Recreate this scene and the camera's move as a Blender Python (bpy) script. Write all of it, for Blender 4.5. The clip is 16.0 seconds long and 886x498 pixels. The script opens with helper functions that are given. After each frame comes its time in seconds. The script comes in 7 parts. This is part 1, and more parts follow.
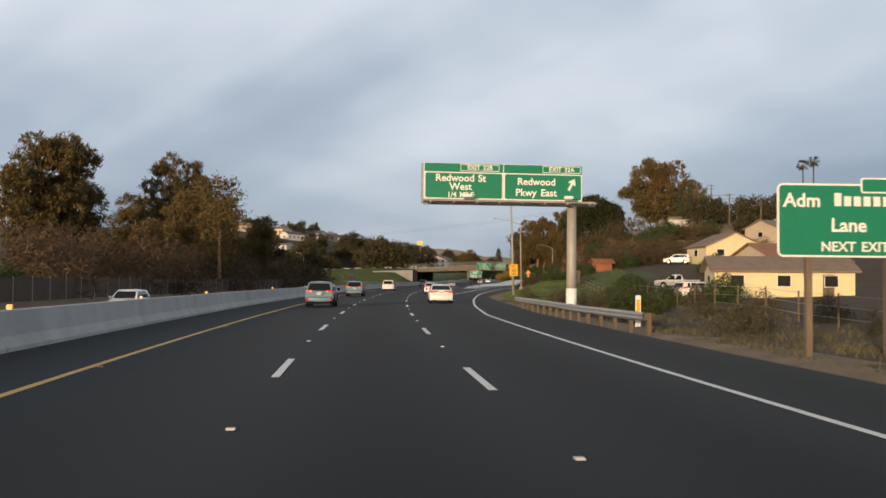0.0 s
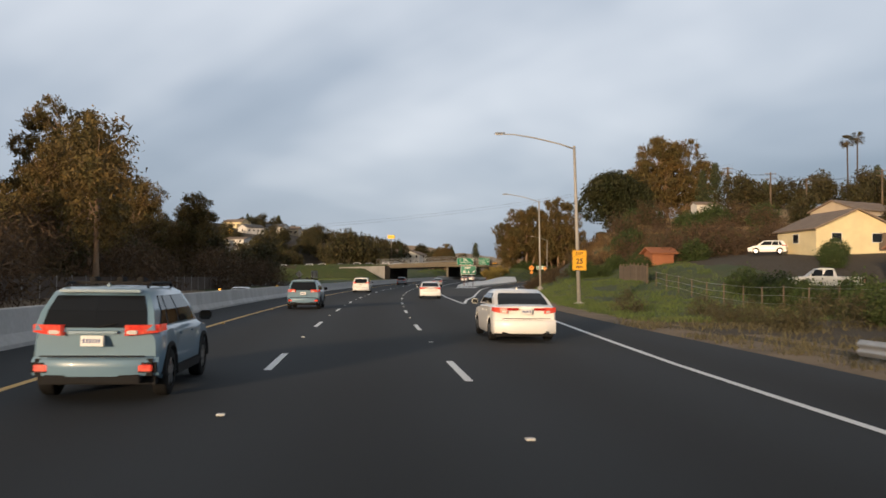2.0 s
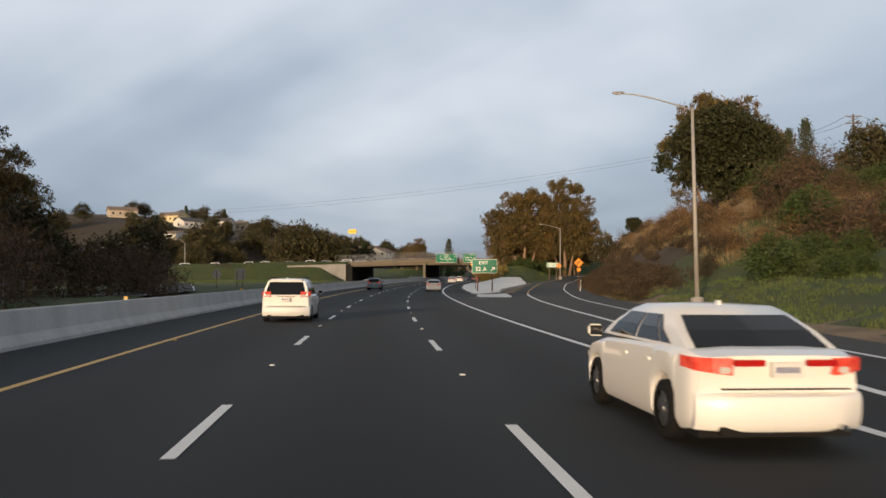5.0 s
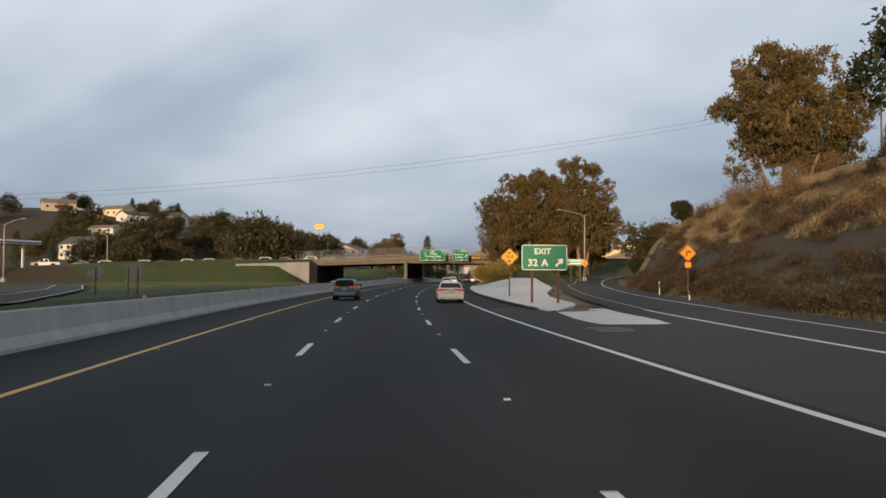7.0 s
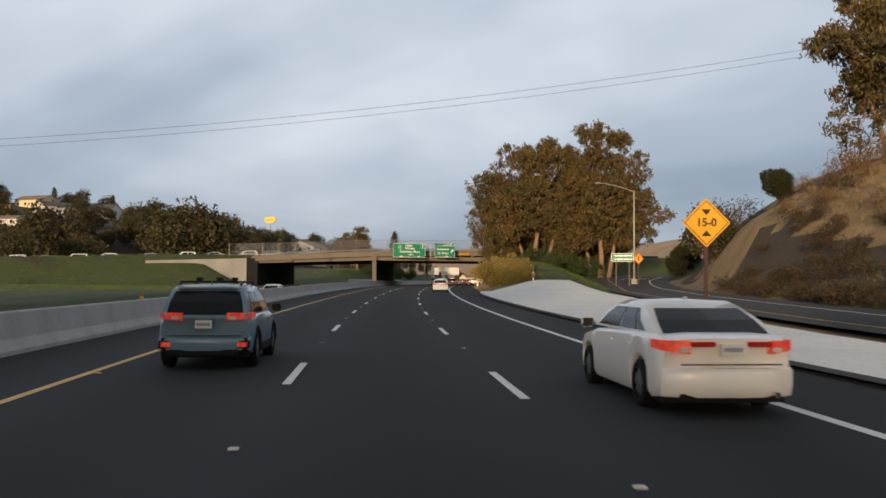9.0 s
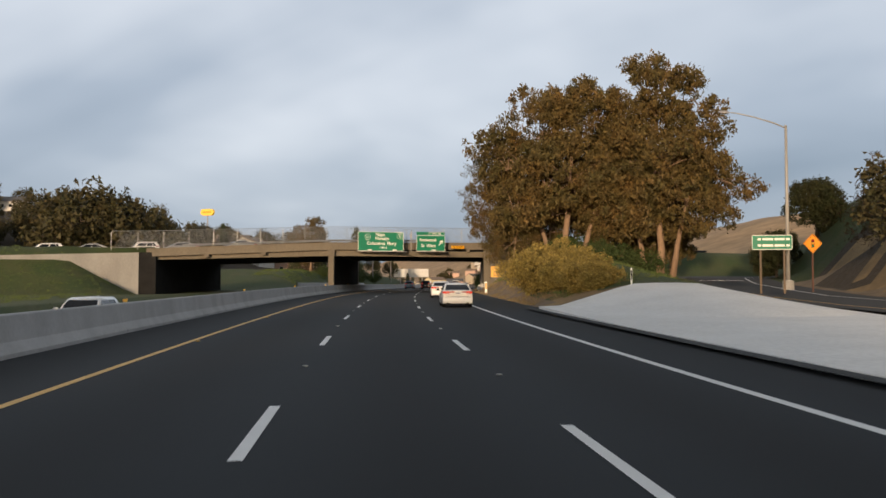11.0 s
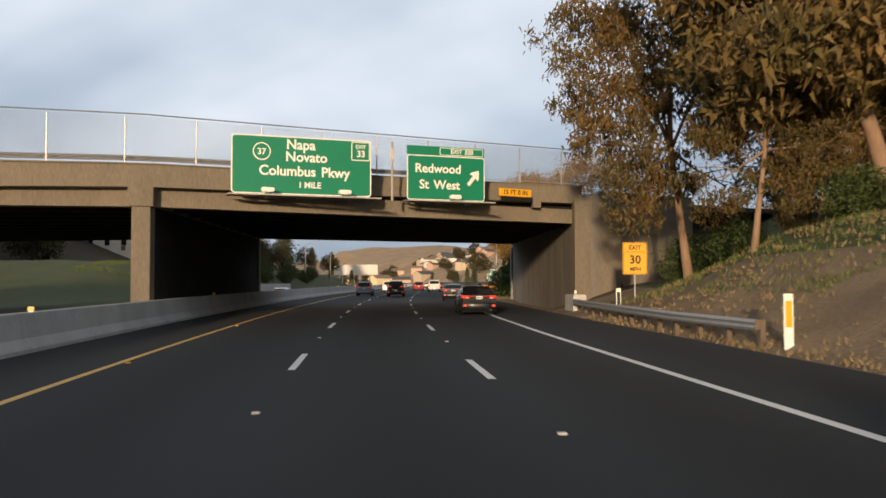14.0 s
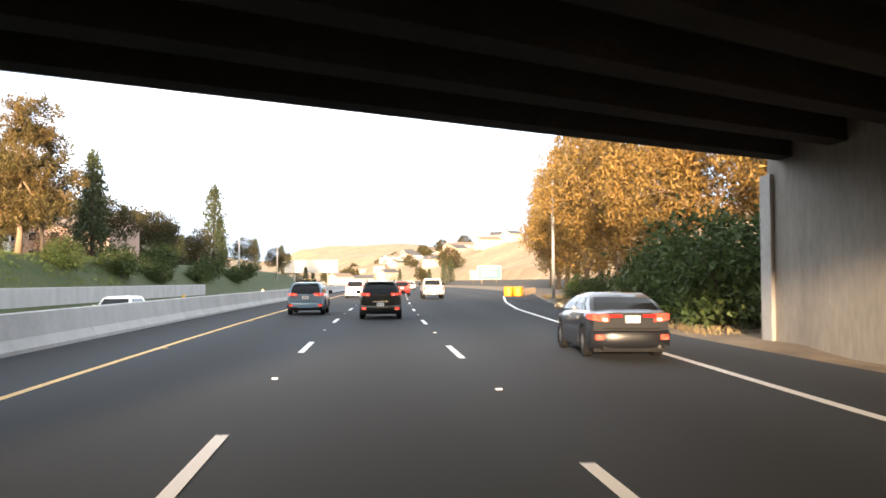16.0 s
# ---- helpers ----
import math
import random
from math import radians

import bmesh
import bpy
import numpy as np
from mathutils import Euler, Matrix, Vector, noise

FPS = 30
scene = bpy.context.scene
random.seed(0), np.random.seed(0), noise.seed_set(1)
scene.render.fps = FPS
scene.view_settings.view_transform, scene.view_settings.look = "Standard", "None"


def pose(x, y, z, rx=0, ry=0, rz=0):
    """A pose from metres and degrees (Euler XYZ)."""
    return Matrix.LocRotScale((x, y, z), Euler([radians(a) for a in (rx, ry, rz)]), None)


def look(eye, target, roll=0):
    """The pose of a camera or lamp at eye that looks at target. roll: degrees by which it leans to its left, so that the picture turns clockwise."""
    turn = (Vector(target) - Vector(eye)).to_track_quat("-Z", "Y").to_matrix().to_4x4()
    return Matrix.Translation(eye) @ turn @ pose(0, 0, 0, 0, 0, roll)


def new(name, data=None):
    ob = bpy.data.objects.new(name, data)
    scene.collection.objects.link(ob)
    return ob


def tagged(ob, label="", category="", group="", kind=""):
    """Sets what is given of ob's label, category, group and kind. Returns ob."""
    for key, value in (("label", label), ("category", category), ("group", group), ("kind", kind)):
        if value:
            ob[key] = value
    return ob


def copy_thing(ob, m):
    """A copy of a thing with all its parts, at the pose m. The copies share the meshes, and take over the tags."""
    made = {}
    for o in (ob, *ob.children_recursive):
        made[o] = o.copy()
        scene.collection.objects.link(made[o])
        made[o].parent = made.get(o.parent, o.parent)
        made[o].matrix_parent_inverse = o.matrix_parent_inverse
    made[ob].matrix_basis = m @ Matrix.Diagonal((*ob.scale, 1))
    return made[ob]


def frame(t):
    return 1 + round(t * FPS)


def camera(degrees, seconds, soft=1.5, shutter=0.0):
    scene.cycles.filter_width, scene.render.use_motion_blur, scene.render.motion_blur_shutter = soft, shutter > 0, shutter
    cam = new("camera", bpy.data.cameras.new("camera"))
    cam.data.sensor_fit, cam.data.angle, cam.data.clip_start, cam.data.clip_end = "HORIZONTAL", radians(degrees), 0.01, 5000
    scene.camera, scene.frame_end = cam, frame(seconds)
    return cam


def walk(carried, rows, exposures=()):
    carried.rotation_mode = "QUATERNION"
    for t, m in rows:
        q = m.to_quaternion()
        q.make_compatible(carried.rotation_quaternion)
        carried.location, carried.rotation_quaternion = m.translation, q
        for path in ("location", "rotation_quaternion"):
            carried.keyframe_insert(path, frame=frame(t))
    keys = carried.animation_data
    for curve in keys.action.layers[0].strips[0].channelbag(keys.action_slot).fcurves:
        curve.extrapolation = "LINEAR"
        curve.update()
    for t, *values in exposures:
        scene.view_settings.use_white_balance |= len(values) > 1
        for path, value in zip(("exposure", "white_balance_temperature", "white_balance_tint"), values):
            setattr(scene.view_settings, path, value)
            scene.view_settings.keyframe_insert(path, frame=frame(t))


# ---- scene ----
cam = camera(53.87, 16.0, soft=1.6, shutter=0.12)
walk(cam, [
    (0.0, pose(-0.505, -1.017, 1.769, 92.133, -0.584, -6.715)),
    (0.5, pose(-0.302, 9.201, 1.766, 92.119, -0.838, -7.251)),
    (1.0, pose(0.072, 19.976, 1.808, 92.089, -1.076, -7.720)),
    (1.5, pose(0.585, 30.707, 1.814, 92.041, -0.648, -8.214)),
    (2.0, pose(1.135, 41.805, 1.840, 91.961, -0.480, -8.873)),
    (2.5, pose(1.732, 52.529, 1.848, 91.940, -0.520, -9.579)),
    (3.0, pose(2.561, 63.765, 1.847, 91.985, -0.340, -10.004)),
    (3.5, pose(3.566, 75.090, 1.848, 92.020, -0.150, -10.240)),
    (4.0, pose(4.462, 85.669, 1.849, 92.028, -0.381, -10.561)),
    (4.5, pose(5.422, 96.712, 1.857, 92.036, -0.319, -11.028)),
    (5.0, pose(6.545, 108.345, 1.865, 92.044, -0.257, -11.526)),
    (5.5, pose(7.813, 120.269, 1.873, 92.052, -0.195, -12.044)),
    (6.0, pose(9.200, 132.184, 1.884, 92.060, -0.132, -12.572)),
    (6.5, pose(10.667, 143.790, 1.902, 92.068, -0.070, -13.100)),
    (7.0, pose(12.248, 155.244, 1.932, 92.137, -0.209, -13.488)),
    (7.5, pose(14.045, 167.612, 1.974, 92.144, -0.265, -14.065)),
    (8.0, pose(15.911, 179.545, 2.012, 92.221, -0.263, -14.721)),
    (8.5, pose(17.913, 191.731, 2.089, 92.203, -0.347, -15.430)),
    (9.0, pose(20.141, 203.880, 2.156, 92.248, -0.270, -16.071)),
    (9.5, pose(22.487, 215.945, 2.224, 92.292, -0.194, -16.716)),
    (10.0, pose(24.972, 228.033, 2.291, 92.336, -0.118, -17.373)),
    (10.5, pose(27.627, 240.251, 2.358, 92.380, -0.041, -18.047)),
    (11.0, pose(30.479, 252.705, 2.436, 92.425, 0.035, -18.708)),
    (11.5, pose(33.506, 265.360, 2.545, 92.407, -0.058, -19.386)),
    (12.0, pose(36.721, 277.849, 2.648, 92.444, 0.119, -19.951)),
    (12.5, pose(40.112, 290.588, 2.789, 92.431, 0.192, -20.596)),
    (13.0, pose(43.629, 303.414, 2.912, 92.364, 0.258, -21.299)),
    (13.5, pose(47.302, 316.284, 3.014, 92.497, 0.100, -22.082)),
    (14.0, pose(51.241, 329.178, 3.185, 92.283, 0.115, -22.673)),
    (14.5, pose(55.356, 342.232, 3.222, 92.229, -0.011, -23.322)),
    (15.0, pose(59.566, 355.103, 3.298, 92.189, 0.274, -23.966)),
    (15.5, pose(63.985, 368.095, 3.389, 92.178, 0.398, -24.634)),
    (16.0, pose(68.569, 381.134, 3.421, 92.188, 0.224, -25.270)),
], exposures=[(0.0, -0.28), (13.0, -0.26), (14.0, -0.08), (14.5, 0.12), (15.0, 1.3), (15.5, 1.95), (16.0, 1.9)])

# ---- sky and sun ----
SUN_AZ, SUN_EL = 211.0, 6.1
world = bpy.data.worlds.new("evening_sky")
scene.world = world
world.use_nodes = True
wt = world.node_tree
wt.nodes.clear()


def wn(kind, **values):
    node = wt.nodes.new(kind)
    for key, value in values.items():
        node.inputs[key.replace("_", " ")].default_value = value
    return node


sky = wt.nodes.new("ShaderNodeTexSky")
sky.sky_type = "NISHITA"
sky.sun_disc = False
sky.sun_elevation, sky.sun_rotation = radians(SUN_EL), radians(SUN_AZ)
sky_gain = wn("ShaderNodeMix")
sky_gain.data_type, sky_gain.blend_type = "RGBA", "MULTIPLY"
sky_gain.inputs["Factor"].default_value = 1.0
sky_gain.inputs["B"].default_value = (0.10, 0.10, 0.10, 1)
wt.links.new(sky.outputs["Color"], sky_gain.inputs["A"])
coord = wt.nodes.new("ShaderNodeTexCoord")
# long soft streaks of stratus: the direction is flattened onto a cloud layer
split = wt.nodes.new("ShaderNodeSeparateXYZ")
wt.links.new(coord.outputs["Generated"], split.inputs[0])


def wmath(op, a, b=None, clamp=False):
    node = wt.nodes.new("ShaderNodeMath")
    node.operation, node.use_clamp = op, clamp
    for i, v in enumerate((a, b)):
        if v is None:
            continue
        if isinstance(v, (int, float)):
            node.inputs[i].default_value = v
        else:
            wt.links.new(v, node.inputs[i])
    return node.outputs[0]


up = wmath("ADD", wmath("MAXIMUM", split.outputs["Z"], 0.0), 0.26)
px = wmath("DIVIDE", split.outputs["X"], up)
py = wmath("DIVIDE", split.outputs["Y"], up)
flat = wt.nodes.new("ShaderNodeCombineXYZ")
wt.links.new(px, flat.inputs["X"])
wt.links.new(py, flat.inputs["Y"])
turned = wt.nodes.new("ShaderNodeMapping")
turned.vector_type = "TEXTURE"
turned.inputs["Location"].default_value = (-0.72, 0, 0)
turned.inputs["Rotation"].default_value = (0, 0, radians(127))
turned.inputs["Scale"].default_value = (4.2, 1.0, 1.0)
wt.links.new(flat.outputs[0], turned.inputs["Vector"])
streak = wn("ShaderNodeTexNoise", Scale=0.82, Detail=4.0, Roughness=0.42, Distortion=0.35)
wt.links.new(turned.outputs[0], streak.inputs["Vector"])
puff = wn("ShaderNodeTexNoise", Scale=0.75, Detail=4.0, Roughness=0.5, Distortion=0.2)
wt.links.new(flat.outputs[0], puff.inputs["Vector"])
both = wmath("ADD", wmath("MULTIPLY", streak.outputs["Fac"], 0.62), wmath("MULTIPLY", puff.outputs["Fac"], 0.38))
# thinner, paler cloud overhead; a blue-grey bank low down
lift = wmath("MULTIPLY", wmath("MAXIMUM", split.outputs["Z"], 0.0), 0.40)
tone = wmath("ADD", both, lift)
shade = wt.nodes.new("ShaderNodeValToRGB")
ramp = shade.color_ramp
ramp.elements[0].position, ramp.elements[0].color = 0.42, (0.215, 0.276, 0.368, 1)
ramp.elements[1].position, ramp.elements[1].color = 0.69, (0.765, 0.80, 0.86, 1)
mid = ramp.elements.new(0.55)
mid.color = (0.372, 0.432, 0.525, 1)
wt.links.new(tone, shade.inputs[0])
cloud = wt.nodes.new("ShaderNodeMix")
cloud.data_type = "RGBA"
# the deck thins out round the setting sun, where the bare evening sky shows
toward = wt.nodes.new("ShaderNodeVectorMath")
toward.operation = "DOT_PRODUCT"
wt.links.new(coord.outputs["Generated"], toward.inputs[0])
toward.inputs[1].default_value = (math.sin(radians(SUN_AZ)), math.cos(radians(SUN_AZ)), 0.0)
thin = wt.nodes.new("ShaderNodeMapRange")
thin.interpolation_type = "SMOOTHSTEP"
thin.inputs["From Min"].default_value, thin.inputs["From Max"].default_value = 0.25, 0.95
thin.inputs["To Min"].default_value, thin.inputs["To Max"].default_value = 0.90, 0.25
wt.links.new(toward.outputs["Value"], thin.inputs["Value"])
wt.links.new(thin.outputs[0], cloud.inputs["Factor"])
wt.links.new(sky_gain.outputs["Result"], cloud.inputs["A"])
wt.links.new(shade.outputs["Color"], cloud.inputs["B"])
sheet = wt.nodes.new("ShaderNodeBackground")
sheet.inputs["Strength"].default_value = 1.45
# the unseen sky above the view is dimmed towards the zenith, to darken the ground
dim = wt.nodes.new("ShaderNodeMapRange")
dim.interpolation_type = "SMOOTHSTEP"
dim.inputs["From Min"].default_value, dim.inputs["From Max"].default_value = 0.30, 0.75
dim.inputs["To Min"].default_value, dim.inputs["To Max"].default_value = 1.0, 0.30
wt.links.new(split.outputs["Z"], dim.inputs["Value"])
deep = wt.nodes.new("ShaderNodeMix")
deep.data_type, deep.blend_type = "RGBA", "MULTIPLY"
deep.inputs["Factor"].default_value = 1.0
wt.links.new(cloud.outputs["Result"], deep.inputs["A"])
wt.links.new(dim.outputs[0], deep.inputs["B"])
wt.links.new(deep.outputs["Result"], sheet.inputs["Color"])
wout = wt.nodes.new("ShaderNodeOutputWorld")
wt.links.new(sheet.outputs[0], wout.inputs["Surface"])

sun_data = bpy.data.lights.new("low_sun", "SUN")
sun_data.energy, sun_data.angle, sun_data.color = 5.0, radians(2.5), (1.0, 0.73, 0.48)
low_sun = new("low_sun", sun_data)
sd_ = Vector((math.sin(radians(SUN_AZ)) * math.cos(radians(SUN_EL)), math.cos(radians(SUN_AZ)) * math.cos(radians(SUN_EL)), math.sin(radians(SUN_EL))))
low_sun.matrix_world = look((-60, -120, 60), Vector((-60, -120, 60)) - sd_)

# ---- materials ----
def material(name, base, rough=0.8, metal=0.0, var=0.25, scale=2.0, fine=30.0, bump=0.15, tint=None, island=0.0, by_object=0.0, stretch=None, spec=0.5, coat=0.0, glow=0.0, depth=0.02):
    """A surface with large patches (tint or darker), fine grain and relief, at real size."""
    m = bpy.data.materials.new(name)
    m.use_nodes = True
    nt = m.node_tree
    b = nt.nodes["Principled BSDF"]
    b.inputs["Roughness"].default_value = rough
    b.inputs["Metallic"].default_value = metal
    b.inputs["Specular IOR Level"].default_value = spec
    b.inputs["Coat Weight"].default_value = coat
    tc = nt.nodes.new("ShaderNodeTexCoord")
    vec = tc.outputs["Object"]
    if stretch:
        mp = nt.nodes.new("ShaderNodeMapping")
        mp.inputs["Scale"].default_value = stretch
        nt.links.new(vec, mp.inputs["Vector"])
        vec = mp.outputs[0]
    big = nt.nodes.new("ShaderNodeTexNoise")
    big.inputs["Scale"].default_value, big.inputs["Detail"].default_value = scale, 5
    small = nt.nodes.new("ShaderNodeTexNoise")
    small.inputs["Scale"].default_value, small.inputs["Detail"].default_value = fine, 3
    for n in (big, small):
        nt.links.new(vec, n.inputs["Vector"])
    other = tint or tuple(c * 0.5 for c in base)
    curve = nt.nodes.new("ShaderNodeMapRange")
    curve.inputs["From Min"].default_value, curve.inputs["From Max"].default_value = 0.35, 0.68
    nt.links.new(big.outputs["Fac"], curve.inputs["Value"])
    scaled = nt.nodes.new("ShaderNodeMath")
    scaled.operation = "MULTIPLY"
    scaled.inputs[1].default_value = min(1.0, var * 1.6)
    nt.links.new(curve.outputs[0], scaled.inputs[0])
    mix = nt.nodes.new("ShaderNodeMix")
    mix.data_type = "RGBA"
    mix.inputs["A"].default_value, mix.inputs["B"].default_value = (*base, 1), (*other, 1)
    nt.links.new(scaled.outputs[0], mix.inputs["Factor"])
    hsv = nt.nodes.new("ShaderNodeHueSaturation")
    grain = nt.nodes.new("ShaderNodeMapRange")
    grain.inputs["To Min"].default_value, grain.inputs["To Max"].default_value = 1 - var, 1 + var
    nt.links.new(small.outputs["Fac"], grain.inputs["Value"])
    value = grain.outputs[0]
    for amount, kind, out in ((island, "ShaderNodeNewGeometry", "Random Per Island"), (by_object, "ShaderNodeObjectInfo", "Random")):
        if amount:
            src = nt.nodes.new(kind)
            rg = nt.nodes.new("ShaderNodeMapRange")
            rg.inputs["To Min"].default_value, rg.inputs["To Max"].default_value = 1 - amount, 1 + amount
            nt.links.new(src.outputs[out], rg.inputs["Value"])
            mul = nt.nodes.new("ShaderNodeMath")
            mul.operation = "MULTIPLY"
            nt.links.new(value, mul.inputs[0])
            nt.links.new(rg.outputs[0], mul.inputs[1])
            value = mul.outputs[0]
    nt.links.new(value, hsv.inputs["Value"])
    nt.links.new(mix.outputs["Result"], hsv.inputs["Color"])
    nt.links.new(hsv.outputs[0], b.inputs["Base Color"])
    if glow:
        nt.links.new(hsv.outputs[0], b.inputs["Emission Color"])
        b.inputs["Emission Strength"].default_value = glow
    if bump:
        bp = nt.nodes.new("ShaderNodeBump")
        bp.inputs["Strength"].default_value, bp.inputs["Distance"].default_value = bump, depth
        nt.links.new(small.outputs["Fac"], bp.inputs["Height"])
        nt.links.new(bp.outputs[0], b.inputs["Normal"])
    return m


def leaf_material(name, base, tint, spread=0.45):
    m = material(name, base, 0.6, var=0.35, scale=0.35, fine=3.0, bump=0, tint=tint, island=spread, spec=0.25)
    nt = m.node_tree
    b = nt.nodes["Principled BSDF"]
    thin = nt.nodes.new("ShaderNodeBsdfTranslucent")
    src = b.inputs["Base Color"].links[0].from_socket
    nt.links.new(src, thin.inputs["Color"])
    mx = nt.nodes.new("ShaderNodeMixShader")
    mx.inputs[0].default_value = 0.25
    nt.links.new(b.outputs[0], mx.inputs[1])
    nt.links.new(thin.outputs[0], mx.inputs[2])
    out = nt.nodes["Material Output"]
    nt.links.new(mx.outputs[0], out.inputs["Surface"])
    return m


ASPHALT = material("asphalt", (0.0132, 0.0178, 0.0220), 0.9, var=0.22, scale=0.22, fine=55, bump=0.35, tint=(0.0195, 0.0242, 0.0285), stretch=(1, 1, 1), spec=0.4, depth=0.008)
def worn_lanes(m, amount):
    """Darker polished bands down the middle of each lane, from the sheet's own map (metres across, metres along)."""
    nt = m.node_tree
    uv = nt.nodes.new("ShaderNodeUVMap")
    cut = nt.nodes.new("ShaderNodeSeparateXYZ")
    nt.links.new(uv.outputs[0], cut.inputs[0])
    last = cut.outputs["X"]
    for op, v in (("MULTIPLY", 2 * math.pi / 3.72), ("COSINE", None), ("MULTIPLY", -amount), ("ADD", 1.0)):
        node = nt.nodes.new("ShaderNodeMath")
        node.operation = op
        nt.links.new(last, node.inputs[0])
        if v is not None:
            node.inputs[1].default_value = v
        last = node.outputs[0]
    b = nt.nodes["Principled BSDF"]
    src = b.inputs["Base Color"].links[0].from_socket
    mul = nt.nodes.new("ShaderNodeMix")
    mul.data_type, mul.blend_type = "RGBA", "MULTIPLY"
    mul.inputs["Factor"].default_value = 1.0
    nt.links.new(src, mul.inputs["A"])
    nt.links.new(last, mul.inputs["B"])
    nt.links.new(mul.outputs["Result"], b.inputs["Base Color"])


worn_lanes(ASPHALT, 0.26)
ASPHALT_OLD = material("worn_asphalt", (0.033, 0.036, 0.039), 0.88, var=0.3, scale=0.3, fine=50, bump=0.4, tint=(0.03, 0.03, 0.03), depth=0.01)
WHITE_LINE = material("white_road_paint", (0.88, 0.88, 0.86), 0.6, var=0.12, scale=1.2, fine=40, bump=0.2, tint=(0.60, 0.60, 0.58), depth=0.004)
YELLOW_LINE = material("yellow_road_paint", (0.86, 0.51, 0.13), 0.6, var=0.18, scale=1.2, fine=40, bump=0.2, tint=(0.42, 0.25, 0.07), depth=0.004)
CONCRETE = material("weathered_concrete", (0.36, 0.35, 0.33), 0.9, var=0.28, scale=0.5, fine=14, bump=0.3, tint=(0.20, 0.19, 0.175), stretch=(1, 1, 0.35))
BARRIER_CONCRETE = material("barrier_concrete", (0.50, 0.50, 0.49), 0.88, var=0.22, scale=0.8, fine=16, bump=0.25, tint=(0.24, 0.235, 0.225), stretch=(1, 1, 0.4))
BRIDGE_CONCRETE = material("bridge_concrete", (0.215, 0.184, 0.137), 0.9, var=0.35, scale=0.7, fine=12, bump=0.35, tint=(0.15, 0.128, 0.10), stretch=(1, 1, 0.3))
GORE_CONCRETE = material("pale_paving_concrete", (0.88, 0.87, 0.84), 0.9, var=0.22, scale=0.35, fine=7, bump=0.5, tint=(0.66, 0.65, 0.62))
GRASS = material("green_grass", (0.040, 0.066, 0.015), 0.9, var=0.45, scale=0.35, fine=5, bump=0.8, tint=(0.074, 0.078, 0.026), depth=0.12)
DRY_GRASS = material("dry_grass", (0.33, 0.22, 0.10), 0.95, var=0.4, scale=0.25, fine=4, bump=0.8, tint=(0.085, 0.062, 0.036), depth=0.15)
DIRT = material("bare_earth", (0.235, 0.172, 0.108), 0.95, var=0.4, scale=0.5, fine=9, bump=0.7, tint=(0.095, 0.070, 0.046), depth=0.06)
SCRUB = material("scrub_ground", (0.062, 0.047, 0.030), 0.95, var=0.45, scale=0.15, fine=2.5, bump=0.9, tint=(0.055, 0.042, 0.026), depth=0.3)
FAR_HILL = material("golden_hill_grass", (0.46, 0.31, 0.17), 0.95, var=0.5, scale=0.03, fine=0.2, bump=0, tint=(0.26, 0.18, 0.095))
STEEL = material("galvanised_steel", (0.42, 0.43, 0.44), 0.5, metal=0.6, var=0.15, scale=3, fine=20, bump=0.08, depth=0.004)
POLE_PAINT = material("grey_painted_steel", (0.38, 0.365, 0.34), 0.6, metal=0.2, var=0.2, scale=1.5, fine=18, bump=0.1, tint=(0.25, 0.21, 0.17), depth=0.004)
WOOD = material("weathered_wood", (0.16, 0.12, 0.085), 0.9, var=0.35, scale=2, fine=12, bump=0.4, stretch=(1, 1, 0.15), depth=0.01)
SIGN_GREEN = material("green_sign_sheeting", (0.006, 0.19, 0.105), 0.42, var=0.12, scale=1.2, fine=8, bump=0, tint=(0.008, 0.16, 0.085))
SIGN_WHITE = material("white_sign_sheeting", (0.78, 0.80, 0.76), 0.4, var=0.06, scale=2, fine=9, bump=0)
SIGN_YELLOW = material("yellow_sign_sheeting", (0.80, 0.40, 0.02), 0.4, var=0.08, scale=2, fine=9, bump=0)
SIGN_ORANGE = material("orange_sign_sheeting", (0.85, 0.30, 0.02), 0.4, var=0.08, scale=2, fine=9, bump=0)
SIGN_BACK = material("bare_aluminium", (0.42, 0.42, 0.42), 0.45, metal=0.7, var=0.15, scale=2, fine=12, bump=0.05)
BLACK = material("black_legend", (0.012, 0.012, 0.012), 0.5, var=0.1, bump=0)


# ---- mesh helpers ----
def mesh_of(name, bm, mat, smooth=False):
    me = bpy.data.meshes.new(name)
    bm.to_mesh(me)
    bm.free()
    for m in mat if isinstance(mat, (list, tuple)) else [mat]:
        me.materials.append(m)
    if smooth:
        for p in me.polygons:
            p.use_smooth = True
    return me


def thing(name, label, category, m=None, group="", kind=""):
    ob = new(name)
    ob.empty_display_size = 0.2
    if m is not None:
        ob.matrix_basis = m
    return tagged(ob, label, category, group, kind)


def part(name, bm, mat, parent=None, label="", smooth=False, m=None):
    ob = new(name, bm if isinstance(bm, bpy.types.Mesh) else mesh_of(name, bm, mat, smooth))
    if parent is not None:
        ob.parent = parent
    if m is not None:
        ob.matrix_basis = m
    return tagged(ob, label)


def box(bm, x0, x1, y0, y1, z0, z1, bevel=0.0):
    """A box added to bm; bevel rounds its edges."""
    r = bmesh.ops.create_cube(bm, size=1.0)
    vs = r["verts"]
    bmesh.ops.transform(bm, matrix=Matrix.Translation(((x0 + x1) / 2, (y0 + y1) / 2, (z0 + z1) / 2)) @ Matrix.Diagonal((x1 - x0, y1 - y0, z1 - z0, 1)), verts=vs)
    if bevel:
        es = list({e for v in vs for e in v.link_edges})
        bmesh.ops.bevel(bm, geom=es, offset=bevel, segments=2, affect="EDGES", clamp_overlap=True)
    return bm


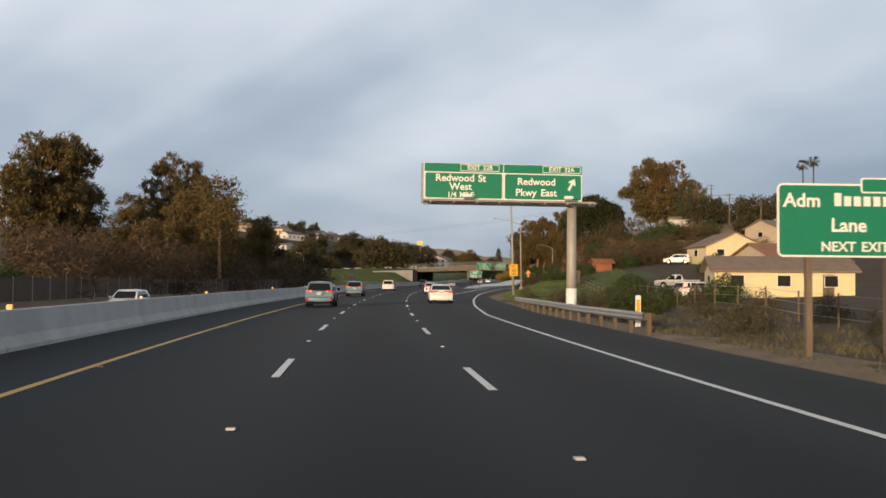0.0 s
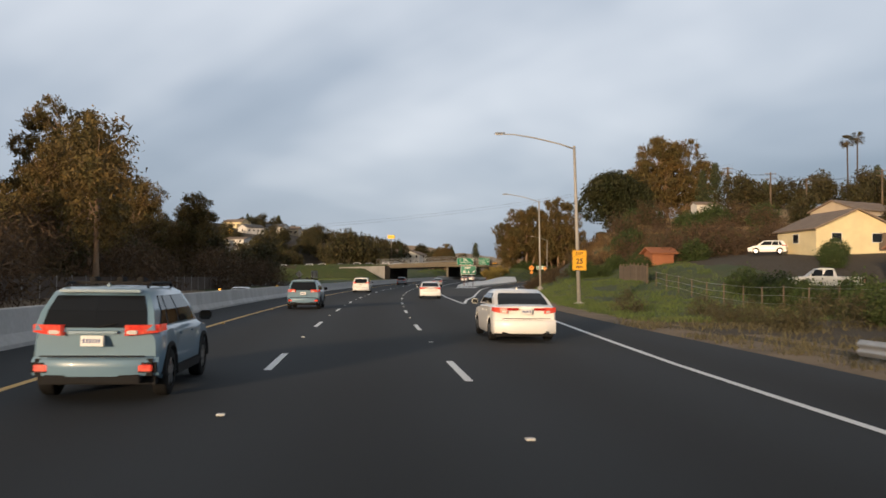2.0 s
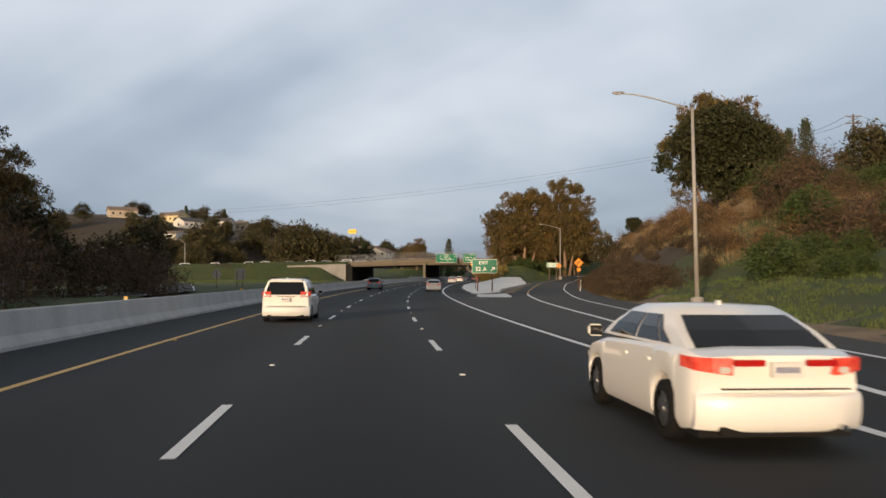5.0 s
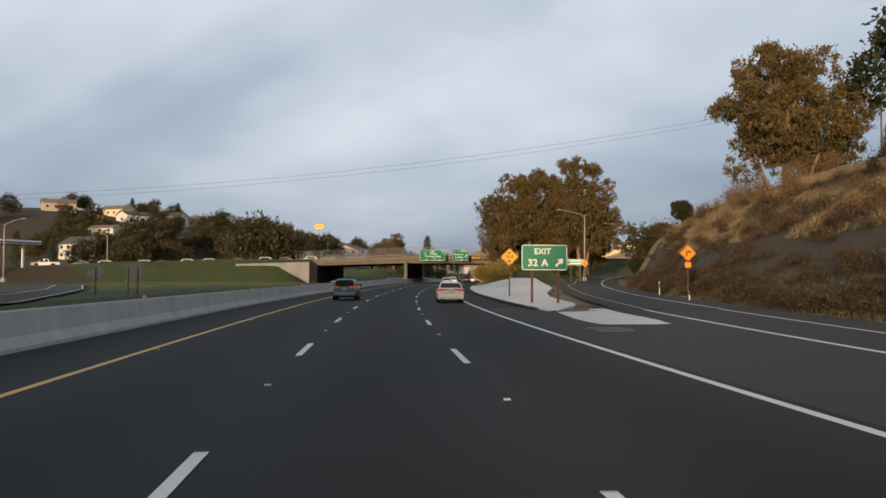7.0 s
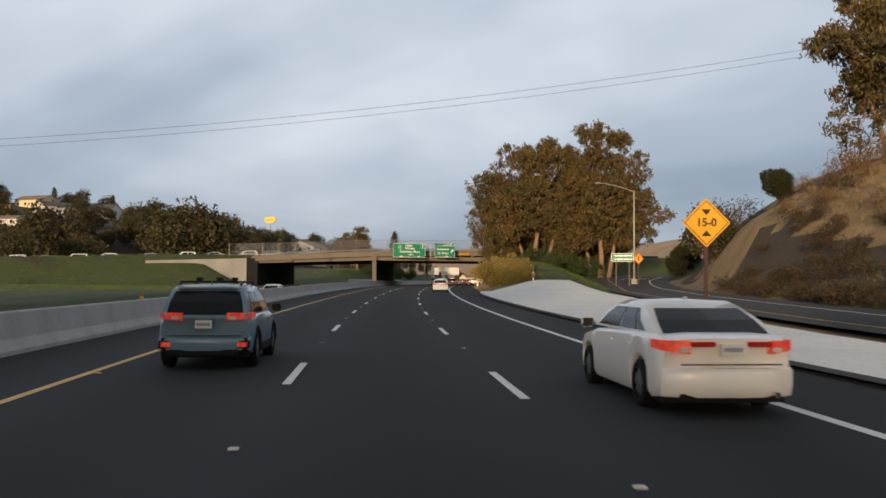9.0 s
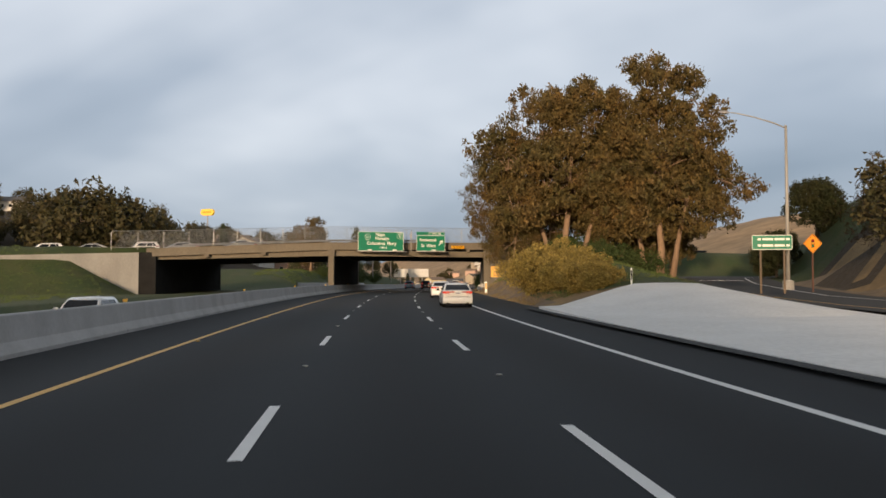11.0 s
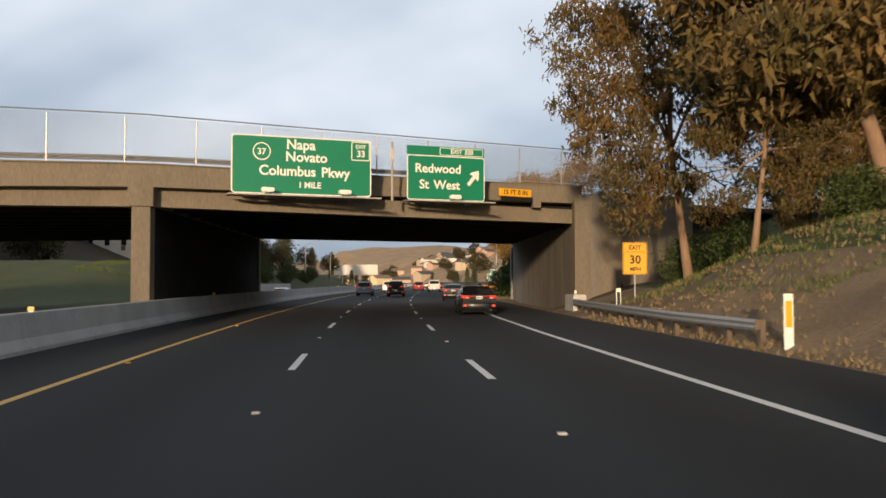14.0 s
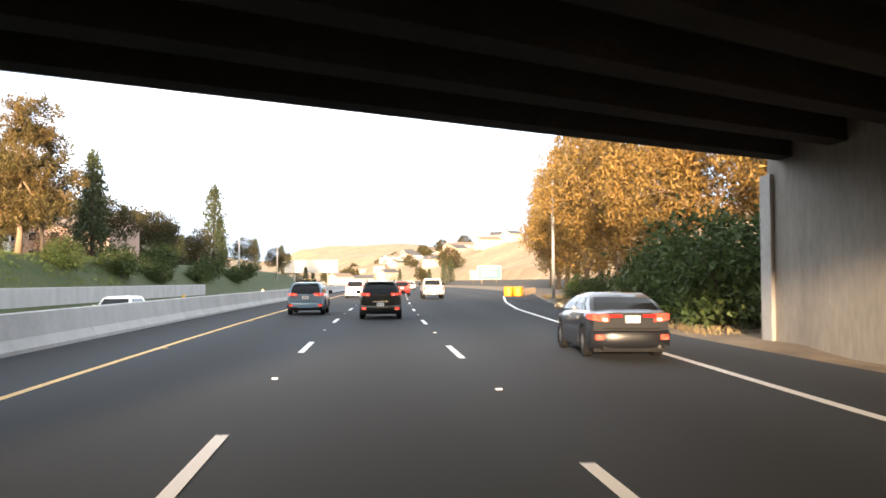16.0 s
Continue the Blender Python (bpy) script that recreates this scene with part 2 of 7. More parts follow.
def boxed(*a, bevel=0.0):
    return box(bmesh.new(), *a, bevel=bevel)


def tube(bm, points, radii, sides=8, cap=True):
    """A round tube through points with a radius at each."""
    rings = []
    n = len(points)
    pts = [Vector(p) for p in points]
    for i, p in enumerate(pts):
        way = (pts[min(i + 1, n - 1)] - pts[max(i - 1, 0)]).normalized()
        a = way.orthogonal().normalized() if i == 0 else (a - way * a.dot(way)).normalized()
        b = way.cross(a)
        r = radii[i] if isinstance(radii, (list, tuple)) else radii
        rings.append([bm.verts.new(p + (a * math.cos(2 * math.pi * k / sides) + b * math.sin(2 * math.pi * k / sides)) * r) for k in range(sides)])
    for u, v in zip(rings, rings[1:]):
        for k in range(sides):
            bm.faces.new((u[k], u[(k + 1) % sides], v[(k + 1) % sides], v[k]))
    if cap:
        bm.faces.new(rings[0][::-1])
        bm.faces.new(rings[-1])
    return bm


def tubed(points, radii, sides=8):
    return tube(bmesh.new(), points, radii, sides)


def grid_mesh(name, rows, mats, pick=None, smooth=True, uv=None):
    """A sheet through rows of points (equal lengths)."""
    n, w = len(rows), len(rows[0])
    verts = [p for row in rows for p in row]
    faces = [(i * w + j, i * w + j + 1, (i + 1) * w + j + 1, (i + 1) * w + j) for i in range(n - 1) for j in range(w - 1)]
    me = bpy.data.meshes.new(name)
    me.from_pydata(verts, [], faces)
    for m in mats:
        me.materials.append(m)
    for k, p in enumerate(me.polygons):
        p.use_smooth = smooth
        if pick:
            p.material_index = pick(k // (w - 1), k % (w - 1))
    if uv:
        layer = me.uv_layers.new(name="across")
        for lp in me.loops:
            layer.data[lp.index].uv = uv[lp.vertex_index]
    me.update()
    return me


# ---- the road's line: curvature (1/km) and grade (%) every 40 m, from 40 m behind the start ----
BEND = [-0.8, -1.72, -0.81, -0.8, -0.82, -0.89, -0.86, -0.9, -0.72, -0.87, -0.79, -1.04, -0.45, -0.03, 0.27, 0.45, 0.55, 0.59, 0.58, 0.54, 0.48, 0.41, 0.34, 0.26]
GRADE = [0.1, 0.11, 0.11, 0.09, 0.07, 0.27, 0.58, 0.56, 0.92, 0.99, 0.5, 0.33, 0.26, 0.19, 0.12, 0.06, 0.02, 0.0, 0.0, 0.0, 0.0, 0.0, 0.0, 0.0]
KNOT = np.arange(-40, 881, 40.0)
SG = np.arange(-260, 4201, 1.0)
TH = np.cumsum(np.interp(SG, KNOT, BEND, right=0.0) * 1e-3)
TH -= np.interp(0, SG, TH)
RX, RY, RZ = np.cumsum(-np.sin(TH)), np.cumsum(np.cos(TH)), np.cumsum(np.interp(SG, KNOT, GRADE) * 1e-2)
RX, RY, RZ = (a - np.interp(0, SG, a) for a in (RX, RY, RZ))


def head(s):
    return float(np.interp(s, SG, TH))


def at(s, d, h=0.0):
    """The point s metres along the road, d to the right of the middle lane's centre, h over the road there. Far off to the sides the lines run parallel."""
    t = head(s)
    e = max(-160.0, min(160.0, d))
    p = Vector((np.interp(s, SG, RX) + e * math.cos(t), np.interp(s, SG, RY) + e * math.sin(t), np.interp(s, SG, RZ) + h))
    if d != e:
        p += Vector((math.cos(-0.22), math.sin(-0.22), 0)) * (d - e)
    return p


def stand(s, d, h=0.0, turn=0.0):
    """A pose on the road's line: x to the right, y ahead, turned left by turn degrees."""
    return Matrix.Translation(at(s, d, h)) @ Matrix.Rotation(head(s) + radians(turn), 4, "Z")


def span(v, xs, ys):
    return float(np.interp(v, xs, ys))


def ease(v, a, b):
    t = min(1.0, max(0.0, (v - a) / (b - a)))
    return t * t * (3 - 2 * t)


RAMP_L = ([103, 114, 127, 150, 177, 201, 238, 270, 300, 318, 345, 365, 395], [6.2, 7.2, 8.8, 10.6, 12.3, 14.2, 18.3, 21.5, 24.2, 27.4, 30.5, 33.5, 46.0])
RAMP_R = ([45, 60, 80, 103, 127, 150, 183, 220, 260, 290, 312, 330, 345, 365, 385], [5.80, 6.6, 8.05, 9.9, 11.8, 13.8, 16.6, 21.0, 25.6, 28.8, 31.5, 34.0, 37.0, 43.0, 54.0])
SIDE_R = ([190, 215, 243, 269, 300, 320], [-22.6, -24.4, -33.0, -42.0, -56.0, -66.0])    # edge of the road that leaves the far carriageway
FRONT = lambda d: 376.9 + 0.58 * d      # the bridge's two faces, askew over the road
BACK = lambda d: 406.4 + 0.58 * d
DECK = 6.35
TOP = lambda d: span(d, [-70, -29.5, -10, 11, 45], [3.7, 5.45, 6.66, 7.12, 7.3])     # its parapet and its soffit
SOF = lambda d: span(d, [-29.5, -10, 11], [4.05, 4.86, 4.98])


def pave_edge(s):
    """Right edge of the paved ground."""
    if s < 45:
        return 9.0
    if s < 345:
        return max(9.0, span(s, *RAMP_R) + span(s, [60, 100, 150], [3.0, 1.2, 3.0]))
    return span(s, [345, 415, 430, 460, 500], [9.0, 9.2, 10.0, 13.0, 18.0])


def ramp_rise(s):
    return span(s, [100, 240, 285, 318, 345, 365, 395], [0, 0.0, 0.2, 0.4, 1.2, 1.8, 2.2])


def ground_h(s, d):
    """Height of the ground over the road."""
    wob = noise.noise(Vector((s * 0.05, d * 0.05, 0))) * 0.5 + noise.noise(Vector((s * 0.19, d * 0.19, 3))) * 0.14 + noise.noise(Vector((s * 0.4, d * 0.4, 7))) * 0.22 * (170 < s < 310)
    street = (s - (FRONT(d) + BACK(d)) / 2)              # metres past the cross street's middle
    if d > 0:
        e = pave_edge(s) if s < 205 else span(s, [205, 240, 345, 415, 430, 460, 500], [14.5, 9.3, 9.0, 9.2, 10.0, 13.0, 18.0])
        t = d - e
        if t < 0:
            return -0.25
        soft = ease(t, 0, 2.2)
        outer = pave_edge(s) if s < 345 else span(s, *RAMP_R) + 3.0
        k = d - outer
        out = 12 * ease(s, 302, 350)
        hill = (10 * ease(d, 28 + out, 50 + out) + 7 * ease(d, 45, 75)) * ease(s, 120, 300) * (1 - 0.8 * ease(s, 330, 420)) + 1.7 * ease(d, 14, 27) * ease(s, 95, 140) + 1.5 * ease(d, 27.5, 32) * ease(s, 112, 142) * (1 - ease(s, 160, 190)) + 0.5 * ease(d, 20, 40) + 1.2 * ease(d, 30, 60)
        cut = min(0.7 * max(0, k - 0.4), 10.0 + 0.28 * max(0, k - 14), 11.5 + 7.5 * ease(s, 225, 300)) * ease(s, 152, 204) * (1 - ease(s, 302, 350))
        if s > 140:
            hill *= ease(k, 0.3, 7)
        high = max(hill, cut)
        if 205 < s < 400 and k < 0.6:
            # under the ramp, and the crowned island between it and the freeway
            lid = ramp_rise(s) - 0.12
            peak = span(s, [205, 270, 292, 309, 325, 340, 350, 365, 376], [0.0, 0.1, 0.35, 1.35, 2.5, 3.8, 4.2, 3.8, 1.6])
            inner = span(s, *RAMP_L) - 1.6
            isle = peak * ease(d, 8.3, 16.5) if d < 19 else peak + (lid - peak) * ease(d, 19, max(20.5, inner))
            if d < inner and s > 290:
                high = isle
            elif s > 290:
                high = lid
            else:
                high = lid - 0.1
        elif 205 < s < 400:
            high = max(high, ramp_rise(s))
        top = TOP(d) - 0.9
        if abs(street) < 12.0:
            high = top if d > 12.3 else -0.2
        else:
            emb = min(top, top - 0.55 * (abs(street) - 14.2), 0.5 * (d - 15.0))
            if not (205 < s < 396 and span(s, *RAMP_L) - 2 < d < outer):
                high = max(high, emb)
        if s > 420 and d > 60:
            high += 25 * ease(s, 440, 640) * ease(d, 56, 150)
        if s > 410:
            high = max(high, 1.2 * ease(t, 2, 12) + 3 * ease(d, 35, 90))
        return high * soft + wob * ease(k, 1, 8)
    t = -d
    if t < 22.5 or (192 < s < 305 and -span(s, *SIDE_R) - 1 < t < -span(s, *SIDE_R) + 11):
        return -1.0 if t < 22.5 else -0.25
    k = t - 22.5
    field = 0.9 * ease(t, 23, 34) * (1 - ease(s, 120, 190)) + 0.03 * max(0, t - 40) * (1 - ease(s, 150, 260))
    hill = 18.5 * ease(t, 95, 230) * ease(s, 330, 620) + 5.5 * ease(t, 60, 130) * ease(s, 300, 440) + 13 * ease(t, 30, 80) * ease(s, 425, 510)
    h = field + hill
    top = (DECK - 0.35) - 0.045 * max(0, t - 30)
    emb = min(top - 0.5 * max(0, abs(street) - 11.5), (99 if t > 31.0 else 0) if abs(street) < 12 else 0.62 * (t - 31.5))
    if t > 29 and emb > 0:
        h = max(h, emb)
    elif emb > 0 and t > 22.5:
        h = max(h, 0.0)
    if s > 392 + 0.58 * d + 20:
        h = max(h, 4.2 * ease(t, 22.5, 31) * ease(s, 400, 440))
    return h * ease(k, 0, 3) + wob * ease(k, 2, 10)


def far_h(s, d, p):
    """Far hills round the horizon."""
    r = math.hypot(p.x - 100, p.y - 300)
    f = ease(r, 900, 2300)
    n = noise.fractal(Vector((p.x / 1100, p.y / 1100, 1.7)), 0.9, 2.1, 5)
    return f * (42 + 55 * n) + ease(r, 2300, 4000) * 45


# ---- ground: one sheet to the horizon ----
def spaced(stops):
    out = []
    for a, b, step in stops:
        n = max(1, round((b - a) / step))
        out += [a + (b - a) * i / n for i in range(n)]
    return out + [stops[-1][1]]


GS = spaced([(-250, -40, 15), (-40, 520, 2.5), (520, 760, 8), (760, 1400, 40), (1400, 4100, 150)])
GD = spaced([(-3200, -600, 160), (-600, -160, 22), (-160, -60, 5), (-60, -20, 1.6), (-20, 8, 7), (8, 40, 0.9), (40, 110, 3.5), (110, 300, 14), (300, 700, 50), (700, 3200, 180)])
ground_rows = []
for s in GS:
    row = []
    for d in GD:
        p = at(s, d)
        p.z += ground_h(s, d) + far_h(s, d, p)
        row.append(p)
    ground_rows.append(row)


def ground_kind(i, j):
    s, d = GS[i], GD[j]
    p = ground_rows[i][j]
    n = noise.noise(Vector((s * 0.07, d * 0.07, 9))) + 0.5 * noise.noise(Vector((s * 0.3, d * 0.3, 4)))
    if math.hypot(p.x - 100, p.y - 300) > 700 or (s > 440 and d > 56):
        return 4
    if 296 < s < 345 and 0 < d < span(s, *RAMP_L) - 1.6:
        if d < 10.2 + n:
            return 2
        if s < 322:
            return 0 if n > -0.35 else 1
        return (2 if n < 0.25 else 1) if d < 13.5 + 3 * n else 0
    if d > 0:
        t = d - pave_edge(s)
        if t < (0.25 if 170 < s < 300 else 1.6) + n * 0.7:
            return 2
        if s < 85:
            return 3 if n > -0.5 or t > 3.5 else 2
        if s < 175:
            return 0 if (t > 1.5 + n * 2 and d < 33 + 8 * n) else 2 if t < 3 else 3
        if s < 190 and 23 + 3 * n < d < 42 + 4 * n:
            return 0
        if s < 262:
            return 3 if t < 12 + 4 * n else 1
        if s < 300:
            return 1 if n > -0.35 and t > 6 else 3
        if s < 345:
            return 3 if n < 0.05 else 1
        if s < 382:
            return 2 if d < 13.5 + 2 * n else 0
        # darker scrub ground under the overpass also stands in for the shade there
        return 2 if t < 6 and s > 412 else 0 if s < 440 and d > 24 else 3
    t = -d
    if s < 150:
        return 2 if t < 40 + 8 * n else 3
    if s < 420:
        return 0 if t < 75 + 20 * n else 3
    return 0 if t < 48 + 10 * n else 3


ground = new("ground", grid_mesh("ground", ground_rows, [GRASS, DRY_GRASS, DIRT, SCRUB, FAR_HILL], ground_kind))
tagged(ground, "rolling ground with grass verges, bare earth banks and golden hills", "ground", kind="structure")


# ---- paved surfaces ----
def strip(name, s0, s1, left, right, mat, h=0.0, step=4.0, cross=2, label="", category="", parent=None, kind=""):
    """A paved strip between two lines (numbers or functions of s)."""
    f = [e if callable(e) else (lambda s, e=e: e) for e in (left, right, h)]
    rows, uv = [], []
    for s in spaced([(s0, s1, step)]):
        a, b = f[0](s), f[1](s)
        rows.append([at(s, a + (b - a) * k / (cross - 1), f[2](s)) for k in range(cross)])
        uv += [(a + (b - a) * k / (cross - 1), s) for k in range(cross)]
    ob = new(name, grid_mesh(name, rows, [mat], smooth=False, uv=uv))
    if parent is not None:
        ob.parent = parent
    return tagged(ob, label, category, kind=kind)


strip("road", -200, 1500, -9.6, lambda s: max(9.0, pave_edge(s)) if s < 210 else span(s, [210, 345, 415, 430, 460, 500], [9.0, 9.0, 9.2, 10.0, 13.0, 18.0]), ASPHALT, step=3, cross=8, label="dark asphalt freeway carriageway, smooth and slightly worn", category="road", kind="structure")
strip("far_carriageway", -200, 1500, -23.0, -9.3, ASPHALT_OLD, h=lambda s: -0.7, step=5, cross=4, label="opposite asphalt carriageway beyond the concrete barrier", category="road", kind="structure")
strip("side_road", 190, 306, lambda s: span(s, *SIDE_R) - 10.5, lambda s: span(s, *SIDE_R), ASPHALT_OLD, h=0.01, step=3, cross=4, label="asphalt side road leaving the far carriageway", category="road", kind="structure")
strip("side_road_line", 190, 306, lambda s: span(s, *SIDE_R) - 0.5, lambda s: span(s, *SIDE_R) - 0.35, WHITE_LINE, h=0.022, step=3, label="white side road line", category="road marking", kind="structure")
strip("side_road_line", 190, 306, lambda s: span(s, *SIDE_R) - 5.2, lambda s: span(s, *SIDE_R) - 5.05, WHITE_LINE, h=0.022, step=3, label="white side road line", category="road marking", kind="structure")
strip("exit_ramp", 205, 395, lambda s: span(s, *RAMP_L) - 1.6, lambda s: span(s, *RAMP_R) + 3.0, ASPHALT_OLD, h=lambda s: ramp_rise(s) + 0.03, step=3, cross=6, label="asphalt exit ramp curving away uphill", category="road", kind="structure")
LIFT = 0.009
MAIN_R = ([103, 125, 154, 180, 202, 216, 300, 335, 362, 376, 388, 400, 408, 440, 456, 480], [6.12, 5.92, 5.77, 5.60, 5.39, 5.35, 5.34, 5.26, 5.28, 5.42, 5.72, 6.12, 6.55, 7.9, 9.3, 12.0])
strip("ramp_lane", 128, 207, lambda s: span(s, *MAIN_R) + 0.3, lambda s: pave_edge(s) - 0.05, ASPHALT_OLD, h=0.005, step=3, cross=3, label="paler worn asphalt of the exit lane", category="road", kind="structure")
strip("yellow_edge_line", -200, 900, -5.66, -5.50, YELLOW_LINE, h=LIFT, step=3, label="solid yellow edge line", category="road marking", kind="structure")
strip("white_edge_line", -200, 62, lambda s: 5.67 if s < 45 else span(s, *RAMP_R) - 0.08, lambda s: 5.83 if s < 45 else span(s, *RAMP_R) + 0.08, WHITE_LINE, h=LIFT, step=2, label="solid white edge line", category="road marking", kind="structure")
strip("ramp_edge_line", 62, 384, lambda s: span(s, *RAMP_R) - 0.09, lambda s: span(s, *RAMP_R) + 0.09, WHITE_LINE, h=lambda s: ramp_rise(s) * (s > 200) + 0.045 if s > 204 else LIFT, step=2, label="solid white ramp edge line", category="road marking", kind="structure")
strip("gore_line", 103, 205, lambda s: span(s, *RAMP_L) - 0.12, lambda s: span(s, *RAMP_L) + 0.12, WHITE_LINE, h=LIFT, step=2, label="wide white exit gore line", category="road marking", kind="structure")
strip("ramp_yellow_line", 205, 360, lambda s: span(s, *RAMP_L) - 0.07, lambda s: span(s, *RAMP_L) + 0.07, YELLOW_LINE, h=lambda s: ramp_rise(s) + 0.045, step=2, label="solid yellow ramp line", category="road marking", kind="structure")
strip("main_edge_line", 103, 480, lambda s: span(s, *MAIN_R) - 0.1, lambda s: span(s, *MAIN_R) + 0.1, WHITE_LINE, h=LIFT, step=2, label="solid white edge line past the exit", category="road marking", kind="structure")
for side, start in ((-1.83, 16.72), (1.83, 14.84)):
    for k in range(-9, 60):
        c = start + 14.63 * k
        strip("lane_dash", c - 1.83, c + 1.83, side - 0.075, side + 0.075, WHITE_LINE, h=LIFT, step=1.9, label="white lane dash" if k == -9 else "", category="road marking", kind="structure")

# ---- median barrier ----
def sweep(name, s0, s1, d, profile, mat, step=3.0, smooth=False, joints=0.0, d_at=None):
    """A profile of (offset, height) carried along the road's line."""
    rows = []
    for s in spaced([(s0, s1, step)]):
        c = d_at(s) if d_at else d
        rows.append([at(s, c + o, h) for o, h in profile])
    me = grid_mesh(name, rows, [mat], smooth=smooth)
    return me


BARRIER = [(-0.62, -0.9), (-0.62, 0.10), (-0.42, 0.34), (-0.34, 0.93), (-0.31, 0.955), (-0.12, 0.955), (-0.09, 0.93), (0.0, 0.34), (0.0, 0.34), (0.18, 0.10), (0.18, -0.1)]
barrier = thing("median_barrier", "long weathered concrete median barrier with stains", "barrier", kind="structure")
s = -160.0
while s < 760:
    e = s + 11.975
    me = sweep("barrier_section", s, e, -8.62, [(o + random.uniform(-0.003, 0.003), h) for o, h in BARRIER], BARRIER_CONCRETE, step=4)
    ob = new("barrier_section", me)
    ob.parent = barrier
    s += 12.0
REFLECTOR = material("amber_reflector", (0.75, 0.42, 0.03), 0.35, var=0.1, bump=0)
for k in range(26):
    sp = -6 + 24 * k
    m = thing("barrier_marker", "small amber reflector on top of the concrete barrier", "reflector", stand(sp + 3, -8.83, 0.955), group="markers along the barrier")
    part("base", boxed(-0.06, 0.06, -0.02, 0.02, 0, 0.02, bevel=0.004), STEEL, m)
    part("lens", boxed(-0.075, 0.075, -0.018, 0.018, 0.02, 0.13, bevel=0.008), REFLECTOR, m, "amber lens")

# ---- overpass ----
def bpt(d, u, z):
    """A point of the bridge: d across the road, u from its near face (0) to its far face (1)."""
    return at(FRONT(d) + (BACK(d) - FRONT(d)) * u, d, z)


def slab(name, ds, us, zs, mat, parent, label=""):
    """A solid between functions: ds list of d, us (near, far), zs (low(d), high(d))."""
    bm = bmesh.new()
    rings = []
    for d in ds:
        rings.append([bm.verts.new(bpt(d, u, z(d))) for u, z in ((us[0], zs[0]), (us[1], zs[0]), (us[1], zs[1]), (us[0], zs[1]))])
    for a, b in zip(rings, rings[1:]):
        for k in range(4):
            bm.faces.new((a[k], b[k], b[(k + 1) % 4], a[(k + 1) % 4]))
    bm.faces.new(rings[0])
    bm.faces.new(rings[-1][::-1])
    bmesh.ops.recalc_face_normals(bm, faces=bm.faces)
    return part(name, bm, mat, parent, label)


bridge = thing("overpass", "weathered concrete road overpass with fence and girders over the freeway", "bridge", kind="structure")
DS = [-30.5 + 1.5 * k for k in range(29)]
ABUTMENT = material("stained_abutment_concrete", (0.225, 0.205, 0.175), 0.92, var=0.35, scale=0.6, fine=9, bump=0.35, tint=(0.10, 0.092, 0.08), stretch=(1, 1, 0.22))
# deep shade under the deck is put into this near-black concrete colour
SHADE_CONCRETE = material("shade_coloured_concrete", (0.026, 0.0255, 0.025), 0.95, var=0.35, scale=0.6, fine=10, bump=0.3, tint=(0.010, 0.0095, 0.0095), spec=0.2)
slab("deck", DS, (0.035, 0.965), (lambda d: SOF(d) + 0.75, lambda d: TOP(d) - 0.75), SHADE_CONCRETE, bridge, "concrete deck slab with shade in its colour")
# the near girder keeps the bridge colour; the inner ones hold painted shade
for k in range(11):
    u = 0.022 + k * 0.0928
    slab("girder", DS, (u, u + 0.028), (SOF, lambda d: SOF(d) + 0.8), BRIDGE_CONCRETE if k == 0 else SHADE_CONCRETE, bridge)
for a, b in ((0.0, 0.035), (0.965, 1.0)):
    slab("edge_beam", DS, (a + (0 if a else 0), b), (lambda d: TOP(d) - 1.02, lambda d: TOP(d) - 0.5), BRIDGE_CONCRETE, bridge, "proud concrete edge beam")
    slab("parapet", DS, (a + 0.006 if a == 0 else a + 0.010, b - 0.012 if a == 0 else b - 0.006), (lambda d: TOP(d) - 0.5, lambda d: TOP(d) - 0.06), BRIDGE_CONCRETE, bridge, "stained concrete parapet")
    slab("coping", DS, (a + 0.003 if a == 0 else a + 0.008, b - 0.009 if a == 0 else b - 0.003), (lambda d: TOP(d) - 0.06, TOP), BRIDGE_CONCRETE, bridge)
for d in (-24.5, -18.2, -5.2, 2.0, 8.3):
    slab("edge_block", [d, d + 0.5], (-0.004, 0.02), (lambda x: TOP(x) - 1.35, lambda x: TOP(x) - 1.0), BRIDGE_CONCRETE, bridge)
slab("pier_cap", [-10.4, -9.5], (0.0, 0.98), (lambda d: SOF(d) - 0.02, lambda d: TOP(d) - 1.0), BRIDGE_CONCRETE, bridge)
# pier wall and left abutment take the same colour with the shade in it
slab("pier_wall", [-10.45, -9.6], (0.045, 0.97), (lambda d: -0.2, lambda d: SOF(d)), SHADE_CONCRETE, bridge, "concrete pier wall with shade in its colour")
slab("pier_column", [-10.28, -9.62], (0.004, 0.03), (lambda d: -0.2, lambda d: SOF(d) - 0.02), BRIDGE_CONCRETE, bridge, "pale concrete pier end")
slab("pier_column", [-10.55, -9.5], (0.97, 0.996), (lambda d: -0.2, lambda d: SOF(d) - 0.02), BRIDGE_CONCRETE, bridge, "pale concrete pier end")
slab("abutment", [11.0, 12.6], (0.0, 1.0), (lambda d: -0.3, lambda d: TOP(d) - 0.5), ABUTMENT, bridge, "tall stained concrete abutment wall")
slab("abutment", [-31.2, -29.5], (0.0, 1.0), (lambda d: -0.3, lambda d: TOP(d) - 0.5), SHADE_CONCRETE, bridge, "concrete abutment wall with shade in its colour")
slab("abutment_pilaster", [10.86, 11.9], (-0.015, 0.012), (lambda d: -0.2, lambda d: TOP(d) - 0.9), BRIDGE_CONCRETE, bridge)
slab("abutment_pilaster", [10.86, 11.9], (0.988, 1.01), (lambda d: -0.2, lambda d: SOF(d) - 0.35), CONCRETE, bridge)
